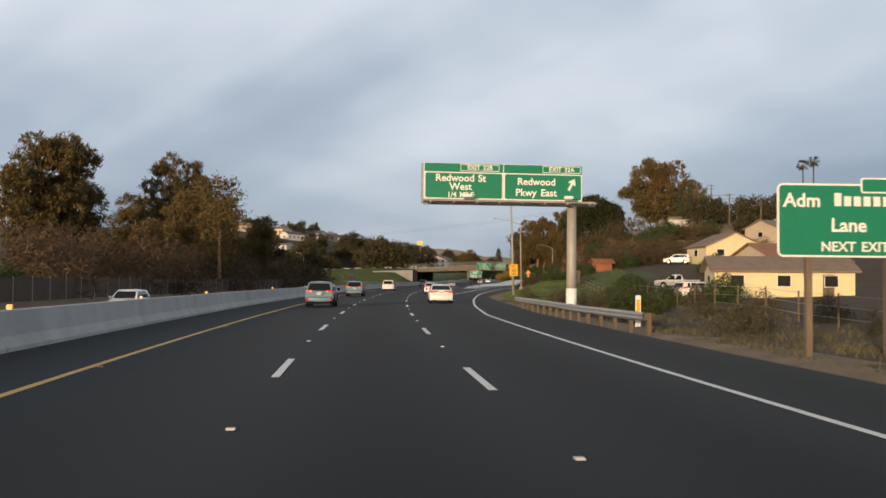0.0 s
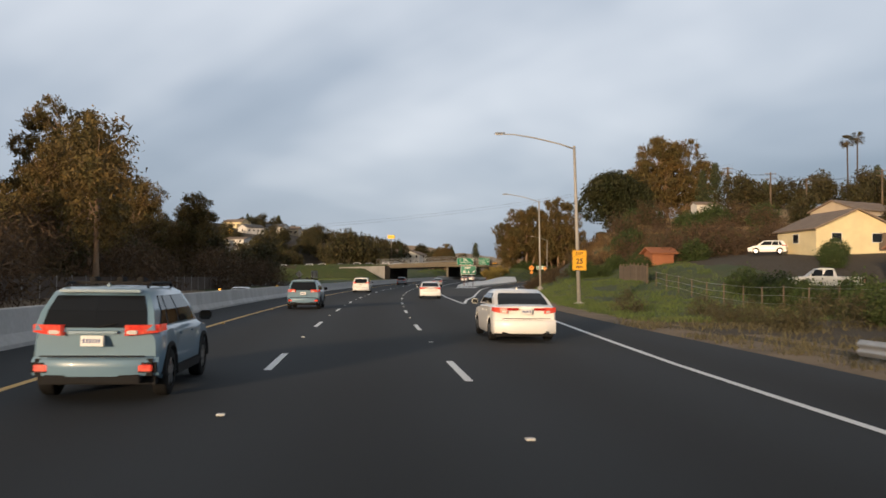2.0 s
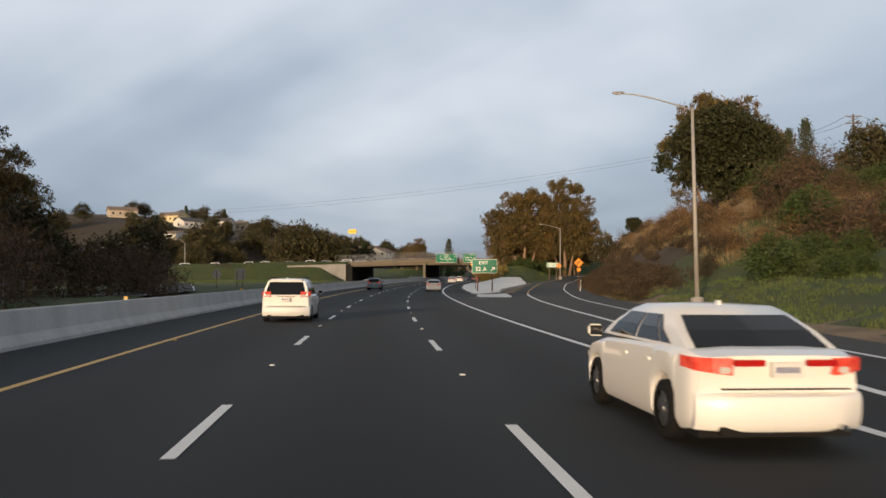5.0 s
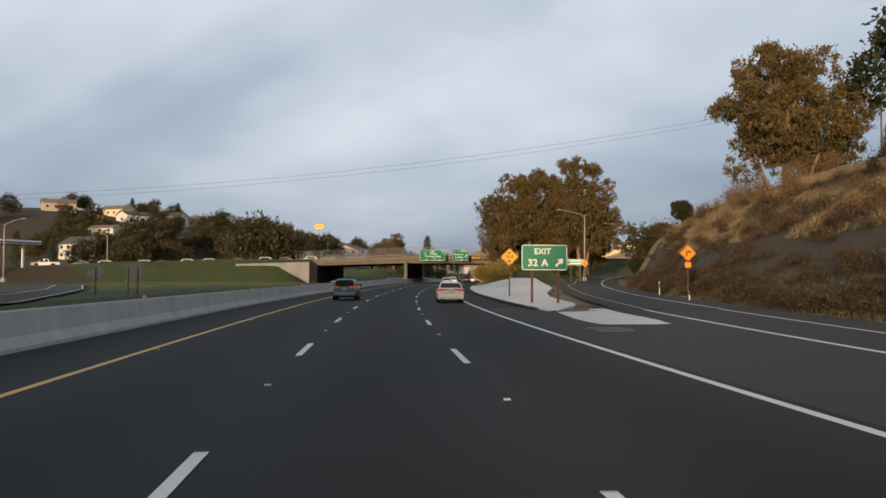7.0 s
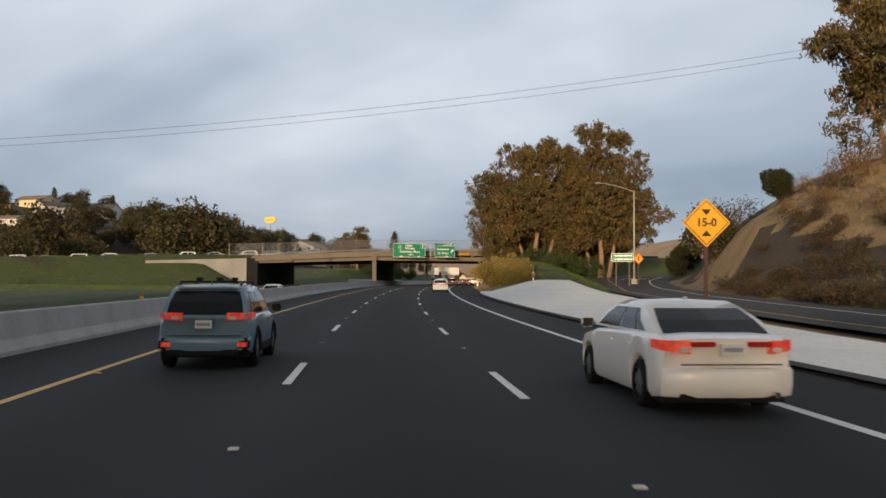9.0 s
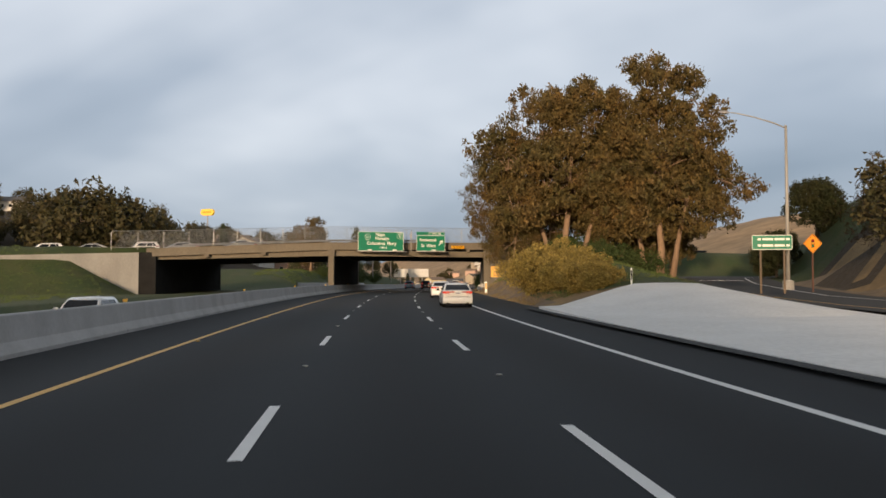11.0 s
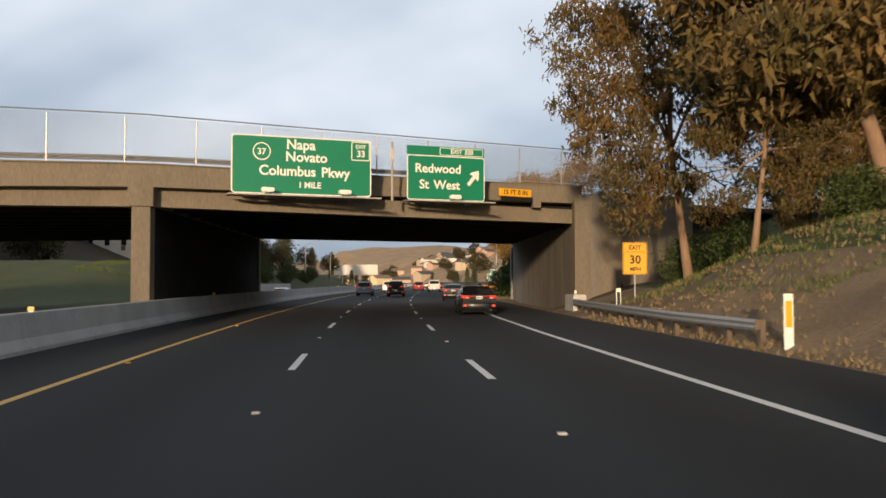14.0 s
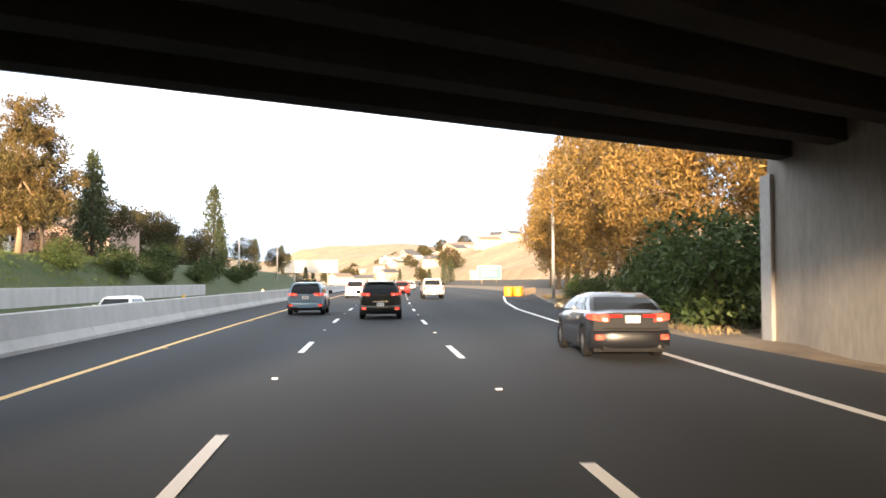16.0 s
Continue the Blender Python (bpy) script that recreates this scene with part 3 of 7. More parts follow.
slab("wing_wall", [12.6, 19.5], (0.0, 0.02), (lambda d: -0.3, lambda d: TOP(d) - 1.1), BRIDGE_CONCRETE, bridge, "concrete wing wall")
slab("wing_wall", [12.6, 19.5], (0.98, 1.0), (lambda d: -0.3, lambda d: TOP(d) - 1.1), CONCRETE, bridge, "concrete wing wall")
slab("wing_wall", [-46, -42, -38, -34, -31.2], (0.0, 0.02), (lambda d: -0.3, lambda d: TOP(d) - 0.5), CONCRETE, bridge, "pale concrete wing wall")
slab("wing_parapet", [12.6, 19.5], (0.0, 0.018), (lambda d: TOP(d) - 1.1, lambda d: TOP(d) - 0.25), BRIDGE_CONCRETE, bridge)
# street on top, with its guard rail and chain-link fence
slab("street", [-75 + 5 * k for k in range(26)], (0.05, 0.95), (lambda d: TOP(d) - 0.8, lambda d: TOP(d) - 0.55), ASPHALT_OLD, bridge, "asphalt street on the deck")
d = -34.0
while d < 19:
    p = bpt(d, 0.012, TOP(d) - 0.1)
    part("fence_post", tubed([p, p + Vector((0, 0, 2.05))], 0.035, 6), STEEL, bridge)
    d += 2.6
for z, r in ((2.08, 0.03), (0.12, 0.02)):
    part("fence_rail", tubed([bpt(-34 + 2 * k, 0.012, TOP(-34 + 2 * k) + z) for k in range(27)], r, 6), STEEL, bridge)
for z in (0.22, 0.34):
    part("guard_rail", tubed([bpt(-27 + 2 * k, 0.028, TOP(-27 + 2 * k) + z) for k in range(16)], 0.06, 6), STEEL, bridge, "pale steel rail along the deck")
bm = bmesh.new()
d = -34.0
while d < 18.0:
    for a, b in ((d, d + 1.6), (d + 1.6, d)):
        p, q = bpt(a, 0.012, TOP(a) + 0.1), bpt(b, 0.012, TOP(b) + 1.98)
        w = Vector((0.006, 0, 0))
        v = [bm.verts.new(c) for c in (p - w, p + w, q + w, q - w)]
        bm.faces.new(v)
        w = Vector((0, 0.006, 0))
        v = [bm.verts.new(c) for c in (p - w, p + w, q + w, q - w)]
        bm.faces.new(v)
    d += 0.085
tagged(part("chain_link", bm, STEEL, bridge, "grey chain-link wires"), kind="stuff")

# ---- white paved gore between ramp and freeway ----
rows = []
for s in spaced([(201.6, 305, 2.0)]):
    a = span(s, [201.6, 204, 215, 250, 284, 305], [8.75, 8.45, 8.3, 8.05, 8.1, 8.7])
    b = span(s, [201.6, 203, 208.5, 213, 230, 250, 275, 290, 305], [9.0, 9.5, 11.4, 12.25, 13.3, 15.6, 19.2, 20.6, 19.6])
    skew = 4.5 * ease(s, 270, 305)
    flat = span(s, [201, 206, 250, 305], [0.05, 0.10, 0.12, 0.14])
    row = []
    for k in range(9):
        f = k / 8
        q, d = s + skew * min(1.0, f * 1.6), a + (b - a) * f
        row.append(at(q, d, max(flat + 0.12 * f * ease(s, 250, 280), ground_h(q, d) + 0.09) + 0.012 * noise.noise(Vector((s, k, 0)))))
    low = [at(s, a, flat - 0.2)], [row[-1] - Vector((0, 0, 0.35))]
    rows.append(low[0] + row + low[1])
tagged(new("gore_paving", grid_mesh("gore_paving", rows, [GORE_CONCRETE], smooth=False)), "pale concrete gore paving between ramp and freeway", "pavement", kind="structure")
strip("gore_patch", 188.8, 206, lambda s: span(s, [188.8, 192.5, 199.3, 200.8, 201.4, 206], [8.4, 8.28, 8.75, 8.9, 10.6, 11.75]), lambda s: span(s, [188.8, 189.4, 192.9, 201, 206], [10.6, 11.3, 11.75, 12.1, 12.6]), GORE_CONCRETE, h=lambda s: 0.02 + 0.008 * math.sin(s * 2.1), step=0.6, cross=5, label="broken pale concrete patch in front of the gore", category="pavement", kind="structure")
strip("gore_earth", 200.9, 209, lambda s: 9.0 + 0.18 * (s - 201) + 0.25 * math.sin(s * 3), lambda s: 10.8 + 0.2 * (s - 201) + 0.3 * math.sin(s * 2.3), DIRT, h=0.016, step=0.5, cross=3, label="loose brown earth in the broken gore", category="ground", kind="structure")
strip("paint_stain", 184.6, 187.2, lambda s: 7.4 + 0.2 * math.sin(s * 4), lambda s: 8.9 - 0.3 * abs(s - 186), material("worn_white_stain", (0.20, 0.20, 0.20), 0.8, var=0.6, scale=1.5, fine=12, bump=0.2, tint=(0.045, 0.047, 0.05), depth=0.005), h=0.010, step=0.3, cross=4, label="faded white stain on the exit lane asphalt", category="road marking", kind="structure")
strip("gore_kerb", 204, 304, lambda s: span(s, [188, 195, 215, 250, 292], [11.3, 8.6, 8.2, 7.95, 8.0]) - 0.34, lambda s: span(s, [188, 195, 215, 250, 292], [11.3, 8.6, 8.2, 7.95, 8.0]) + 0.12, ASPHALT_OLD, h=0.10, step=2, cross=2, label="dark asphalt kerb", category="kerb", kind="structure")
low_wall = new("retaining_wall", sweep("retaining_wall", 418, 500, -23.4, [(-0.15, -0.2), (-0.15, 1.25), (-0.12, 1.3), (0.12, 1.3), (0.15, 1.25), (0.15, -0.2)], BARRIER_CONCRETE))
tagged(low_wall, "low grey concrete retaining wall below the grass bank", "wall", kind="structure")

# ---- vehicles ----
GLASS = material("tinted_window_glass", (0.012, 0.014, 0.017), 0.08, var=0.05, bump=0, spec=0.3)
TYRE = material("tyre_rubber", (0.012, 0.012, 0.012), 0.9, var=0.2, scale=8, fine=40, bump=0.2, depth=0.004, spec=0.2)
ALLOY = material("alloy_rim", (0.32, 0.33, 0.34), 0.35, metal=0.9, var=0.1, bump=0)
PLASTIC = material("black_trim_plastic", (0.013, 0.013, 0.014), 0.75, var=0.2, scale=5, fine=30, bump=0.1, depth=0.003, spec=0.2)
LAMP_RED = material("lit_red_tail_lamp", (0.55, 0.028, 0.016), 0.25, var=0.35, scale=9, fine=26, bump=0, tint=(0.62, 0.14, 0.08), glow=0.55)
LAMP_DIM = material("red_lamp_lens", (0.42, 0.012, 0.01), 0.2, var=0.1, scale=8, fine=30, bump=0)
LAMP_CLEAR = material("clear_lamp_lens", (0.62, 0.58, 0.55), 0.15, var=0.1, scale=8, fine=30, bump=0)
PLATE = material("white_plate", (0.72, 0.72, 0.70), 0.45, var=0.05, bump=0)
PLATE_INK = material("plate_ink", (0.06, 0.08, 0.22), 0.5, var=0.05, bump=0)
CHROME = material("chrome_trim", (0.6, 0.6, 0.6), 0.15, metal=1.0, var=0.05, bump=0)


def paint(name, base):
    return material(name, base, 0.35, var=0.06, scale=1.5, fine=60, bump=0, tint=tuple(c * 0.85 for c in base), spec=0.5, coat=0.8)


def sharpen(bm, degrees=32):
    for e in bm.edges:
        if len(e.link_faces) == 2 and e.calc_face_angle(0) > radians(degrees):
            e.smooth = False


def loft(bm, rings, cap=True, closed=False):
    rows = [[bm.verts.new(p) for p in ring] for ring in rings]
    n = len(rows[0])
    for u, v in zip(rows, rows[1:]):
        for k in range(n if closed else n - 1):
            bm.faces.new((u[k], u[(k + 1) % n], v[(k + 1) % n], v[k]))
    if cap:
        bm.faces.new(rows[0][::-1])
        bm.faces.new(rows[-1])
    bmesh.ops.recalc_face_normals(bm, faces=bm.faces)
    return bm


def panel(bm, corners, lift, thick=0.012):
    """A thin plate over four or more corners, standing proud of them by lift."""
    pts = [Vector(c) for c in corners]
    n = (pts[1] - pts[0]).cross(pts[-1] - pts[0]).normalized()
    low = [bm.verts.new(p - n * thick) for p in pts]
    high = [bm.verts.new(p + n * lift) for p in pts]
    bm.faces.new(high)
    bm.faces.new(low[::-1])
    for k in range(len(pts)):
        j = (k + 1) % len(pts)
        bm.faces.new((low[k], low[j], high[j], high[k]))
    return bm


def wheel(parent, x, y, r, width):
    side = 1 if x > 0 else -1
    bm = bmesh.new()
    prof = [(0.62 * r, -width / 2), (0.9 * r, -width / 2), (0.985 * r, -width * 0.42), (r, -width * 0.25), (r, width * 0.25), (0.985 * r, width * 0.42), (0.9 * r, width / 2), (0.62 * r, width / 2)]
    n = 24
    rings = [[bm.verts.new((o, math.cos(2 * math.pi * k / n) * q, math.sin(2 * math.pi * k / n) * q)) for q, o in prof] for k in range(n)]
    for k in range(n):
        u, v = rings[k], rings[(k + 1) % n]
        for j in range(len(prof) - 1):
            bm.faces.new((u[j], u[j + 1], v[j + 1], v[j]))
    tyre = part("wheel", bm, TYRE, parent, "black rubber tyre", smooth=True, m=Matrix.Translation((x, y, r)))
    bm = bmesh.new()
    o = side * width * 0.36
    tube(bm, [(o - side * 0.08, 0, 0), (o - side * 0.02, 0, 0)], [0.63 * r, 0.63 * r], 20)
    for k in range(5):
        a = 2 * math.pi * k / 5 + 0.3
        c, s_ = math.cos(a), math.sin(a)
        t = Vector((0, -s_, c)) * 0.055
        p, q = Vector((o + side * 0.012, c * 0.06, s_ * 0.06)), Vector((o, c * 0.6 * r, s_ * 0.6 * r))
        panel(bm, [p - t, p + t, q + t * 1.3, q - t * 1.3], 0.012, 0.02)
    tube(bm, [(o - side * 0.02, 0, 0), (o + side * 0.03, 0, 0)], [0.075, 0.06], 10)
    part("rim", bm, ALLOY, tyre, "five-spoke alloy rim")
    bm = bmesh.new()
    tube(bm, [(o - side * 0.09, 0, 0), (o - side * 0.07, 0, 0)], [0.5 * r, 0.5 * r], 16)
    part("brake_disc", bm, PLASTIC, tyre)


def car(name, label, category, m, paint_mat, L=4.5, W=1.82, H=1.6, R=0.34, clear=0.22, belt=1.0, hood=0.98, deck=1.02, rear="hatch", lamp=(0.86, 1.02), lamp_w=0.36,
        base=(0.12, 3.35), roof=(0.52, 2.55), cladding=False, rails=False, plate_z=0.86, lit=True, low_lamps=False, wheels=(0.78, 3.42), group="", bed=False, tall_glass=0.9):
    """A car with its rear bumper at the origin, facing y."""
    t = thing(name, label, category, m, group)
    w = W / 2
    tail = lambda x: 0.25 * abs(x / w) ** 3
    ys = {0.0, 0.05, 0.14, 0.3, 0.5, L - 0.5, L - 0.28, L - 0.12, L - 0.03, L, base[0], base[1], roof[0]}
    for wy in wheels:
        ys |= {wy + R * 1.16 * math.cos(math.pi * k / 8) for k in range(9)} | {wy - R * 1.17, wy + R * 1.17}
    ys |= {1.6, 2.1, 2.6}
    rings = []
    for y in sorted(ys):
        low = clear
        for wy in wheels:
            if abs(y - wy) < R * 1.165:
                low = max(low, R + math.sqrt(max(0, (R * 1.16) ** 2 - (y - wy) ** 2)))
        low = max(low, span(y, [0, 0.3, 0.6, L - 0.5, L], [clear + 0.12, clear + 0.04, clear, clear, clear + 0.05]))
        top = span(y, [0, base[0] + 0.02, base[0] + 0.5, base[1] - 0.4, base[1], L - 0.6, L - 0.15, L], [deck - 0.06, deck, belt + 0.02 if rear == "hatch" else deck, belt, hood, hood - 0.09, hood - 0.24, hood - 0.42])
        f = span(y, [0, 0.05, 0.14, 0.35, 0.8, L - 0.8, L - 0.35, L - 0.12, L], [0.90, 0.95, 0.975, 0.99, 1, 1, 0.96, 0.88, 0.78])
        mid = low + 0.45 * (top - low)
        half = [(w * 0.93 * f, low), (w * 0.985 * f, low + 0.12 * (top - low)), (w * f, mid), (w * 0.985 * f, top - 0.2 * (top - low)), (w * 0.955 * f, top - 0.055), (w * 0.90 * f, top - 0.008), (w * 0.45 * f, top + 0.018)]
        rings.append([(x, y, z) for x, z in half] + [(-x, y, z) for x, z in half[::-1]])
    bm = loft(bmesh.new(), rings, cap=True, closed=True)
    # the tail is rounded in plan and leans a little
    for v in bm.verts:
        if v.co.y < 0.6:
            v.co.y += tail(v.co.x) * (1 - v.co.y / 0.6) + 0.05 * max(0, v.co.z - 0.75) / 0.4 * (v.co.y < 0.2)
        if v.co.y > L - 0.6:
            v.co.y -= 0.30 * (v.co.x / w) ** 4
    sharpen(bm)
    part("body", bm, paint_mat, t, smooth=True)
    part("underbody", boxed(-w * 0.88, w * 0.88, 0.25, L - 0.3, clear - 0.04, 0.62), PLASTIC, t, "dark underbody")
    # cabin
    zb = (deck if rear != "hatch" else belt) - 0.03
    wb, wr = w * 0.90, w * 0.70
    r0, r1 = roof
    g0, g1 = base
    bm = bmesh.new()
    H1 = H - 0.085
    lines = ((0.0, g0, g1, wb, zb), (0.5, (g0 + r0 - 0.05) / 2 - 0.035, (g1 + r1 + 0.1) / 2 + 0.03, (wb + wr + 0.03) / 2 + 0.03, (zb + H1) / 2), (1.0, r0 - 0.05, r1 + 0.1, wr + 0.03, H1))
    lev = []
    for q, (f, a, b, hw, z) in enumerate(lines + ((2, r0 + 0.12, r1 - 0.15, wr - 0.07, H - 0.012),)):
        lev.append([(-hw, a, z), (0, a - 0.06 * (q < 3), z), (hw, a, z), (hw * 1.01, (a + b) / 2, z + 0.006), (hw, b, z), (0, b + 0.08 * (q < 3), z), (-hw, b, z), (-hw * 1.01, (a + b) / 2, z + 0.006)])
    fit = lambda f, k: float(np.interp(f, [l[0] for l in lines], [l[k] for l in lines]))
    loft(bm, lev, cap=False, closed=True)
    c = bm.verts.new((0, (r0 + r1) / 2, H + 0.02))
    bm.verts.ensure_lookup_table()
    order = [bm.verts[24 + k] for k in range(8)]
    for k in range(8):
        bm.faces.new((order[k], order[(k + 1) % 8], c))
    bmesh.ops.recalc_face_normals(bm, faces=bm.faces)
    sharpen(bm, 40)
    part("cabin", bm, paint_mat, t, smooth=True)

    # glass, following the cabin's lines
    rg = lambda f, x: (x * fit(f, 3), fit(f, 1) - 0.06 * (1 - abs(x)), fit(f, 4))
    wg = lambda f, x: (x * fit(f, 3), fit(f, 2) + 0.08 * (1 - abs(x)), fit(f, 4))
    bm, bw = bmesh.new(), bmesh.new()
    for x0, x1 in ((-0.88, 0), (0, 0.88)):
        for lo, hi in ((0.07, 0.5), (0.5, tall_glass)):
            panel(bm, [rg(lo, x0), rg(lo, x1), rg(hi, x1), rg(hi, x0)], 0.014)
            panel(bw, [wg(lo, x1), wg(lo, x0), wg(hi, x0), wg(hi, x1)], 0.014)
    part("rear_window", bm, GLASS, t, "dark tinted rear window")
    part("windscreen", bw, GLASS, t, "windscreen")
    for sgn in (-1, 1):
        sp = lambda f, y: (sgn * fit(f, 3) * (1.0 + 0.01 * (1 - abs(2 * y - 1))), fit(f, 1) + (fit(f, 2) - fit(f, 1)) * y, fit(f, 4))
        cuts = ((0.10, 0.24), (0.27, 0.50), (0.53, 0.91)) if rear == "hatch" else ((0.14, 0.24), (0.26, 0.52), (0.55, 0.91))
        for u, v in cuts:
            bm = bmesh.new()
            for lo, hi in ((0.10, 0.5), (0.5, 0.90)):
                c = [sp(lo, u + 0.05 * (u < 0.2) * (lo > 0.4)), sp(lo, v), sp(hi, v), sp(hi, u + 0.05 * (u < 0.2))]
                panel(bm, c if sgn > 0 else c[::-1], 0.014)
            part("side_window", bm, GLASS, t, "tinted side window")
        mir = bmesh.new()
        box(mir, sgn * (w + 0.02) if sgn > 0 else -(w + 0.22), (w + 0.22) if sgn > 0 else -(w + 0.02), g1 - 0.42, g1 - 0.30, belt + 0.0, belt + 0.16, bevel=0.03)
        mp = part("mirror", mir, PLASTIC if cladding else paint_mat, t, "door mirror")
        part("mirror_glass", boxed(min(sgn * (w + 0.035), sgn * (w + 0.205)), max(sgn * (w + 0.035), sgn * (w + 0.205)), g1 - 0.428, g1 - 0.41, belt + 0.015, belt + 0.145, bevel=0.006), GLASS, mp, "dark mirror glass")
        for y in (1.45, 2.35):
            part("door_handle", boxed(min(sgn * w * 0.985, sgn * (w + 0.015)), max(sgn * w * 0.985, sgn * (w + 0.015)), y, y + 0.18, belt - 0.16, belt - 0.125, bevel=0.008), paint_mat, t)
        if cladding:
            part("sill_cladding", boxed(min(sgn * w * 0.95, sgn * (w + 0.012)), max(sgn * w * 0.95, sgn * (w + 0.012)), wheels[0] + R * 1.2, wheels[1] - R * 1.2, clear, clear + 0.16, bevel=0.02), PLASTIC, t, "black sill cladding")
            for wy in wheels:
                bm = bmesh.new()
                tube(bm, [(sgn * (w - 0.035), wy + R * 1.19 * math.cos(math.pi * k / 12), R + R * 1.19 * math.sin(math.pi * k / 12)) for k in range(13)], 0.055, 6)
                part("arch_cladding", bm, PLASTIC, t, "black wheel-arch cladding")
        if rails:
            part("roof_rail", tubed([(sgn * wr * 0.92, r0 + 0.15, H - 0.01), (sgn * wr * 0.94, r0 + 0.3, H + 0.05), (sgn * wr * 0.94, r1 - 0.35, H + 0.05), (sgn * wr * 0.92, r1 - 0.2, H - 0.01)], 0.022, 6), PLASTIC, t, "black roof rail")
        # tail lamps wrap round the corner
        z0, z1 = lamp
        lw = lamp_w
        x1 = w * 0.955
        bm = bmesh.new()
        pts = [(sgn * (x1 - lw), tail(x1 - lw) - 0.005), (sgn * (x1 - lw * 0.45), tail(x1 - lw * 0.45) - 0.01), (sgn * w * 0.945, tail(w * 0.945) + 0.0), (sgn * w * 0.988, 0.50)]
        rows = [[Vector((x, y - 0.022 if k < 3 else y, z)) for k, (x, y) in enumerate(pts)] for z in (z0, (z0 + z1) / 2, z1)]
        rows[0] = [p + Vector((0, 0, 0.02 * k)) for k, p in enumerate(rows[0])]
        back = [[p + Vector((-sgn * 0.03, 0.10, 0)) for p in row] for row in rows]
        loft(bm, [row + bk[::-1] for row, bk in zip(rows, back)], cap=True, closed=True)
        part("tail_lamp", bm, LAMP_RED if lit else LAMP_DIM, t, "glowing red tail lamp")
        part("reverse_lamp", boxed(min(sgn * (x1 - lw + 0.01), sgn * (x1 - lw * 0.62)), max(sgn * (x1 - lw + 0.01), sgn * (x1 - lw * 0.62)), tail(x1 - lw * 0.8) - 0.045, tail(x1 - lw * 0.8) + 0.05, z0 + 0.02, z0 + 0.5 * (z1 - z0), bevel=0.01), LAMP_CLEAR, t, "clear reversing lens")
        if low_lamps:
            part("bumper_lamp", boxed(min(sgn * w * 0.66, sgn * w * 0.88), max(sgn * w * 0.66, sgn * w * 0.88), tail(w * 0.7) - 0.06, tail(w * 0.88) + 0.05, 0.42, 0.53, bevel=0.015), LAMP_RED, t, "low red bumper lamp")
        hl = bmesh.new()
        box(hl, min(sgn * w * 0.48, sgn * w * 0.86), max(sgn * w * 0.48, sgn * w * 0.86), L - 0.32, L - 0.12, hood - 0.36, hood - 0.22, bevel=0.03)
        part("headlamp", hl, LAMP_CLEAR, t, "clear headlamp")
        for wy in wheels:
            wheel(t, sgn * (w - 0.115), wy, R, 0.22)
    # tailgate details
    bump = bmesh.new()
    loft(bump, [[(x, tail(x) - dy, z) for x in [w * 0.95 * k / 6 for k in range(-6, 7)]] + [(x, tail(x) + 0.14, z) for x in [w * 0.93 * k / 6 for k in range(6, -7, -1)]] for z, dy in ((clear + (0.10 if cladding else 0.05), -0.02), (clear + 0.10, 0.025), (clear + 0.22, 0.05), (0.54, 0.055), (0.59, 0.035), (0.615, 0.0))], cap=True, closed=True)
    sharpen(bump)
    part("rear_bumper", bump, paint_mat if not cladding else paint_mat, t, "rear bumper", smooth=True)
    if cladding:
        for sgn in (-1, 1):
            part("bumper_corner", boxed(min(sgn * w * 0.62, sgn * w * 0.93), max(sgn * w * 0.62, sgn * w * 0.93), tail(w * 0.7) - 0.045, tail(w * 0.93) + 0.05, 0.36, 0.60, bevel=0.05), PLASTIC, t, "black bumper corner")
    part("valance", boxed(-w * 0.72, w * 0.72, -0.03 if cladding else 0.05, 0.2, clear + 0.01, clear + 0.12, bevel=0.02), PLASTIC, t, "dark lower valance")
    plate = part("number_plate", boxed(-0.155, 0.155, -0.035 - (0.03 if plate_z < 0.6 else 0), 0.05, plate_z - 0.075, plate_z + 0.075, bevel=0.004), PLATE, t, "pale number plate")
    bm = bmesh.new()
    for k in range(6):
        box(bm, -0.12 + 0.042 * k, -0.095 + 0.042 * k, -0.0385 - (0.03 if plate_z < 0.6 else 0), -0.03, plate_z - 0.03, plate_z + 0.03)
    part("plate_bars", bm, PLATE_INK, plate)
    if rear == "hatch":
        part("spoiler", boxed(-wr * 0.9, wr * 0.9, r0 - 0.20, r0 + 0.1, H - 0.085, H - 0.045, bevel=0.018), paint_mat, t, "roof spoiler")
        part("tailgate_trim", boxed(-0.34, 0.34, -0.028, 0.06, plate_z + 0.10, plate_z + 0.135, bevel=0.008), CHROME if not cladding else paint_mat, t)
        part("tailgate_seam", boxed(-w * 0.78, w * 0.78, -0.014, 0.05, 0.635, 0.65), PLASTIC, t)
        part("wiper", tubed([(0.05, g0 - 0.09, zb + 0.05), (0.3, g0 - 0.05, zb + 0.10)], 0.011, 5), PLASTIC, t)
    else:
        for sgn in (-1, 1):
            part("lamp_strip", boxed(min(sgn * 0.22, sgn * (w * 0.955 - lamp_w - 0.01)), max(sgn * 0.22, sgn * (w * 0.955 - lamp_w - 0.01)), -0.02, 0.06, lamp[1] - 0.075, lamp[1] - 0.01, bevel=0.01), LAMP_DIM, t, "dark red boot strip")
        part("boot_seam", boxed(-w * 0.72, w * 0.72, -0.012, 0.05, 0.66, 0.672), PLASTIC, t)
        part("exhaust_tip", tubed([(w * 0.62, -0.06, clear + 0.09), (w * 0.62, 0.1, clear + 0.09)], 0.04, 10), CHROME, t, "exhaust tip")
    part("aerial_fin", boxed(-0.02, 0.02, r0 + 0.22, r0 + 0.34, H - 0.02, H + 0.05, bevel=0.012), paint_mat, t)
    return t


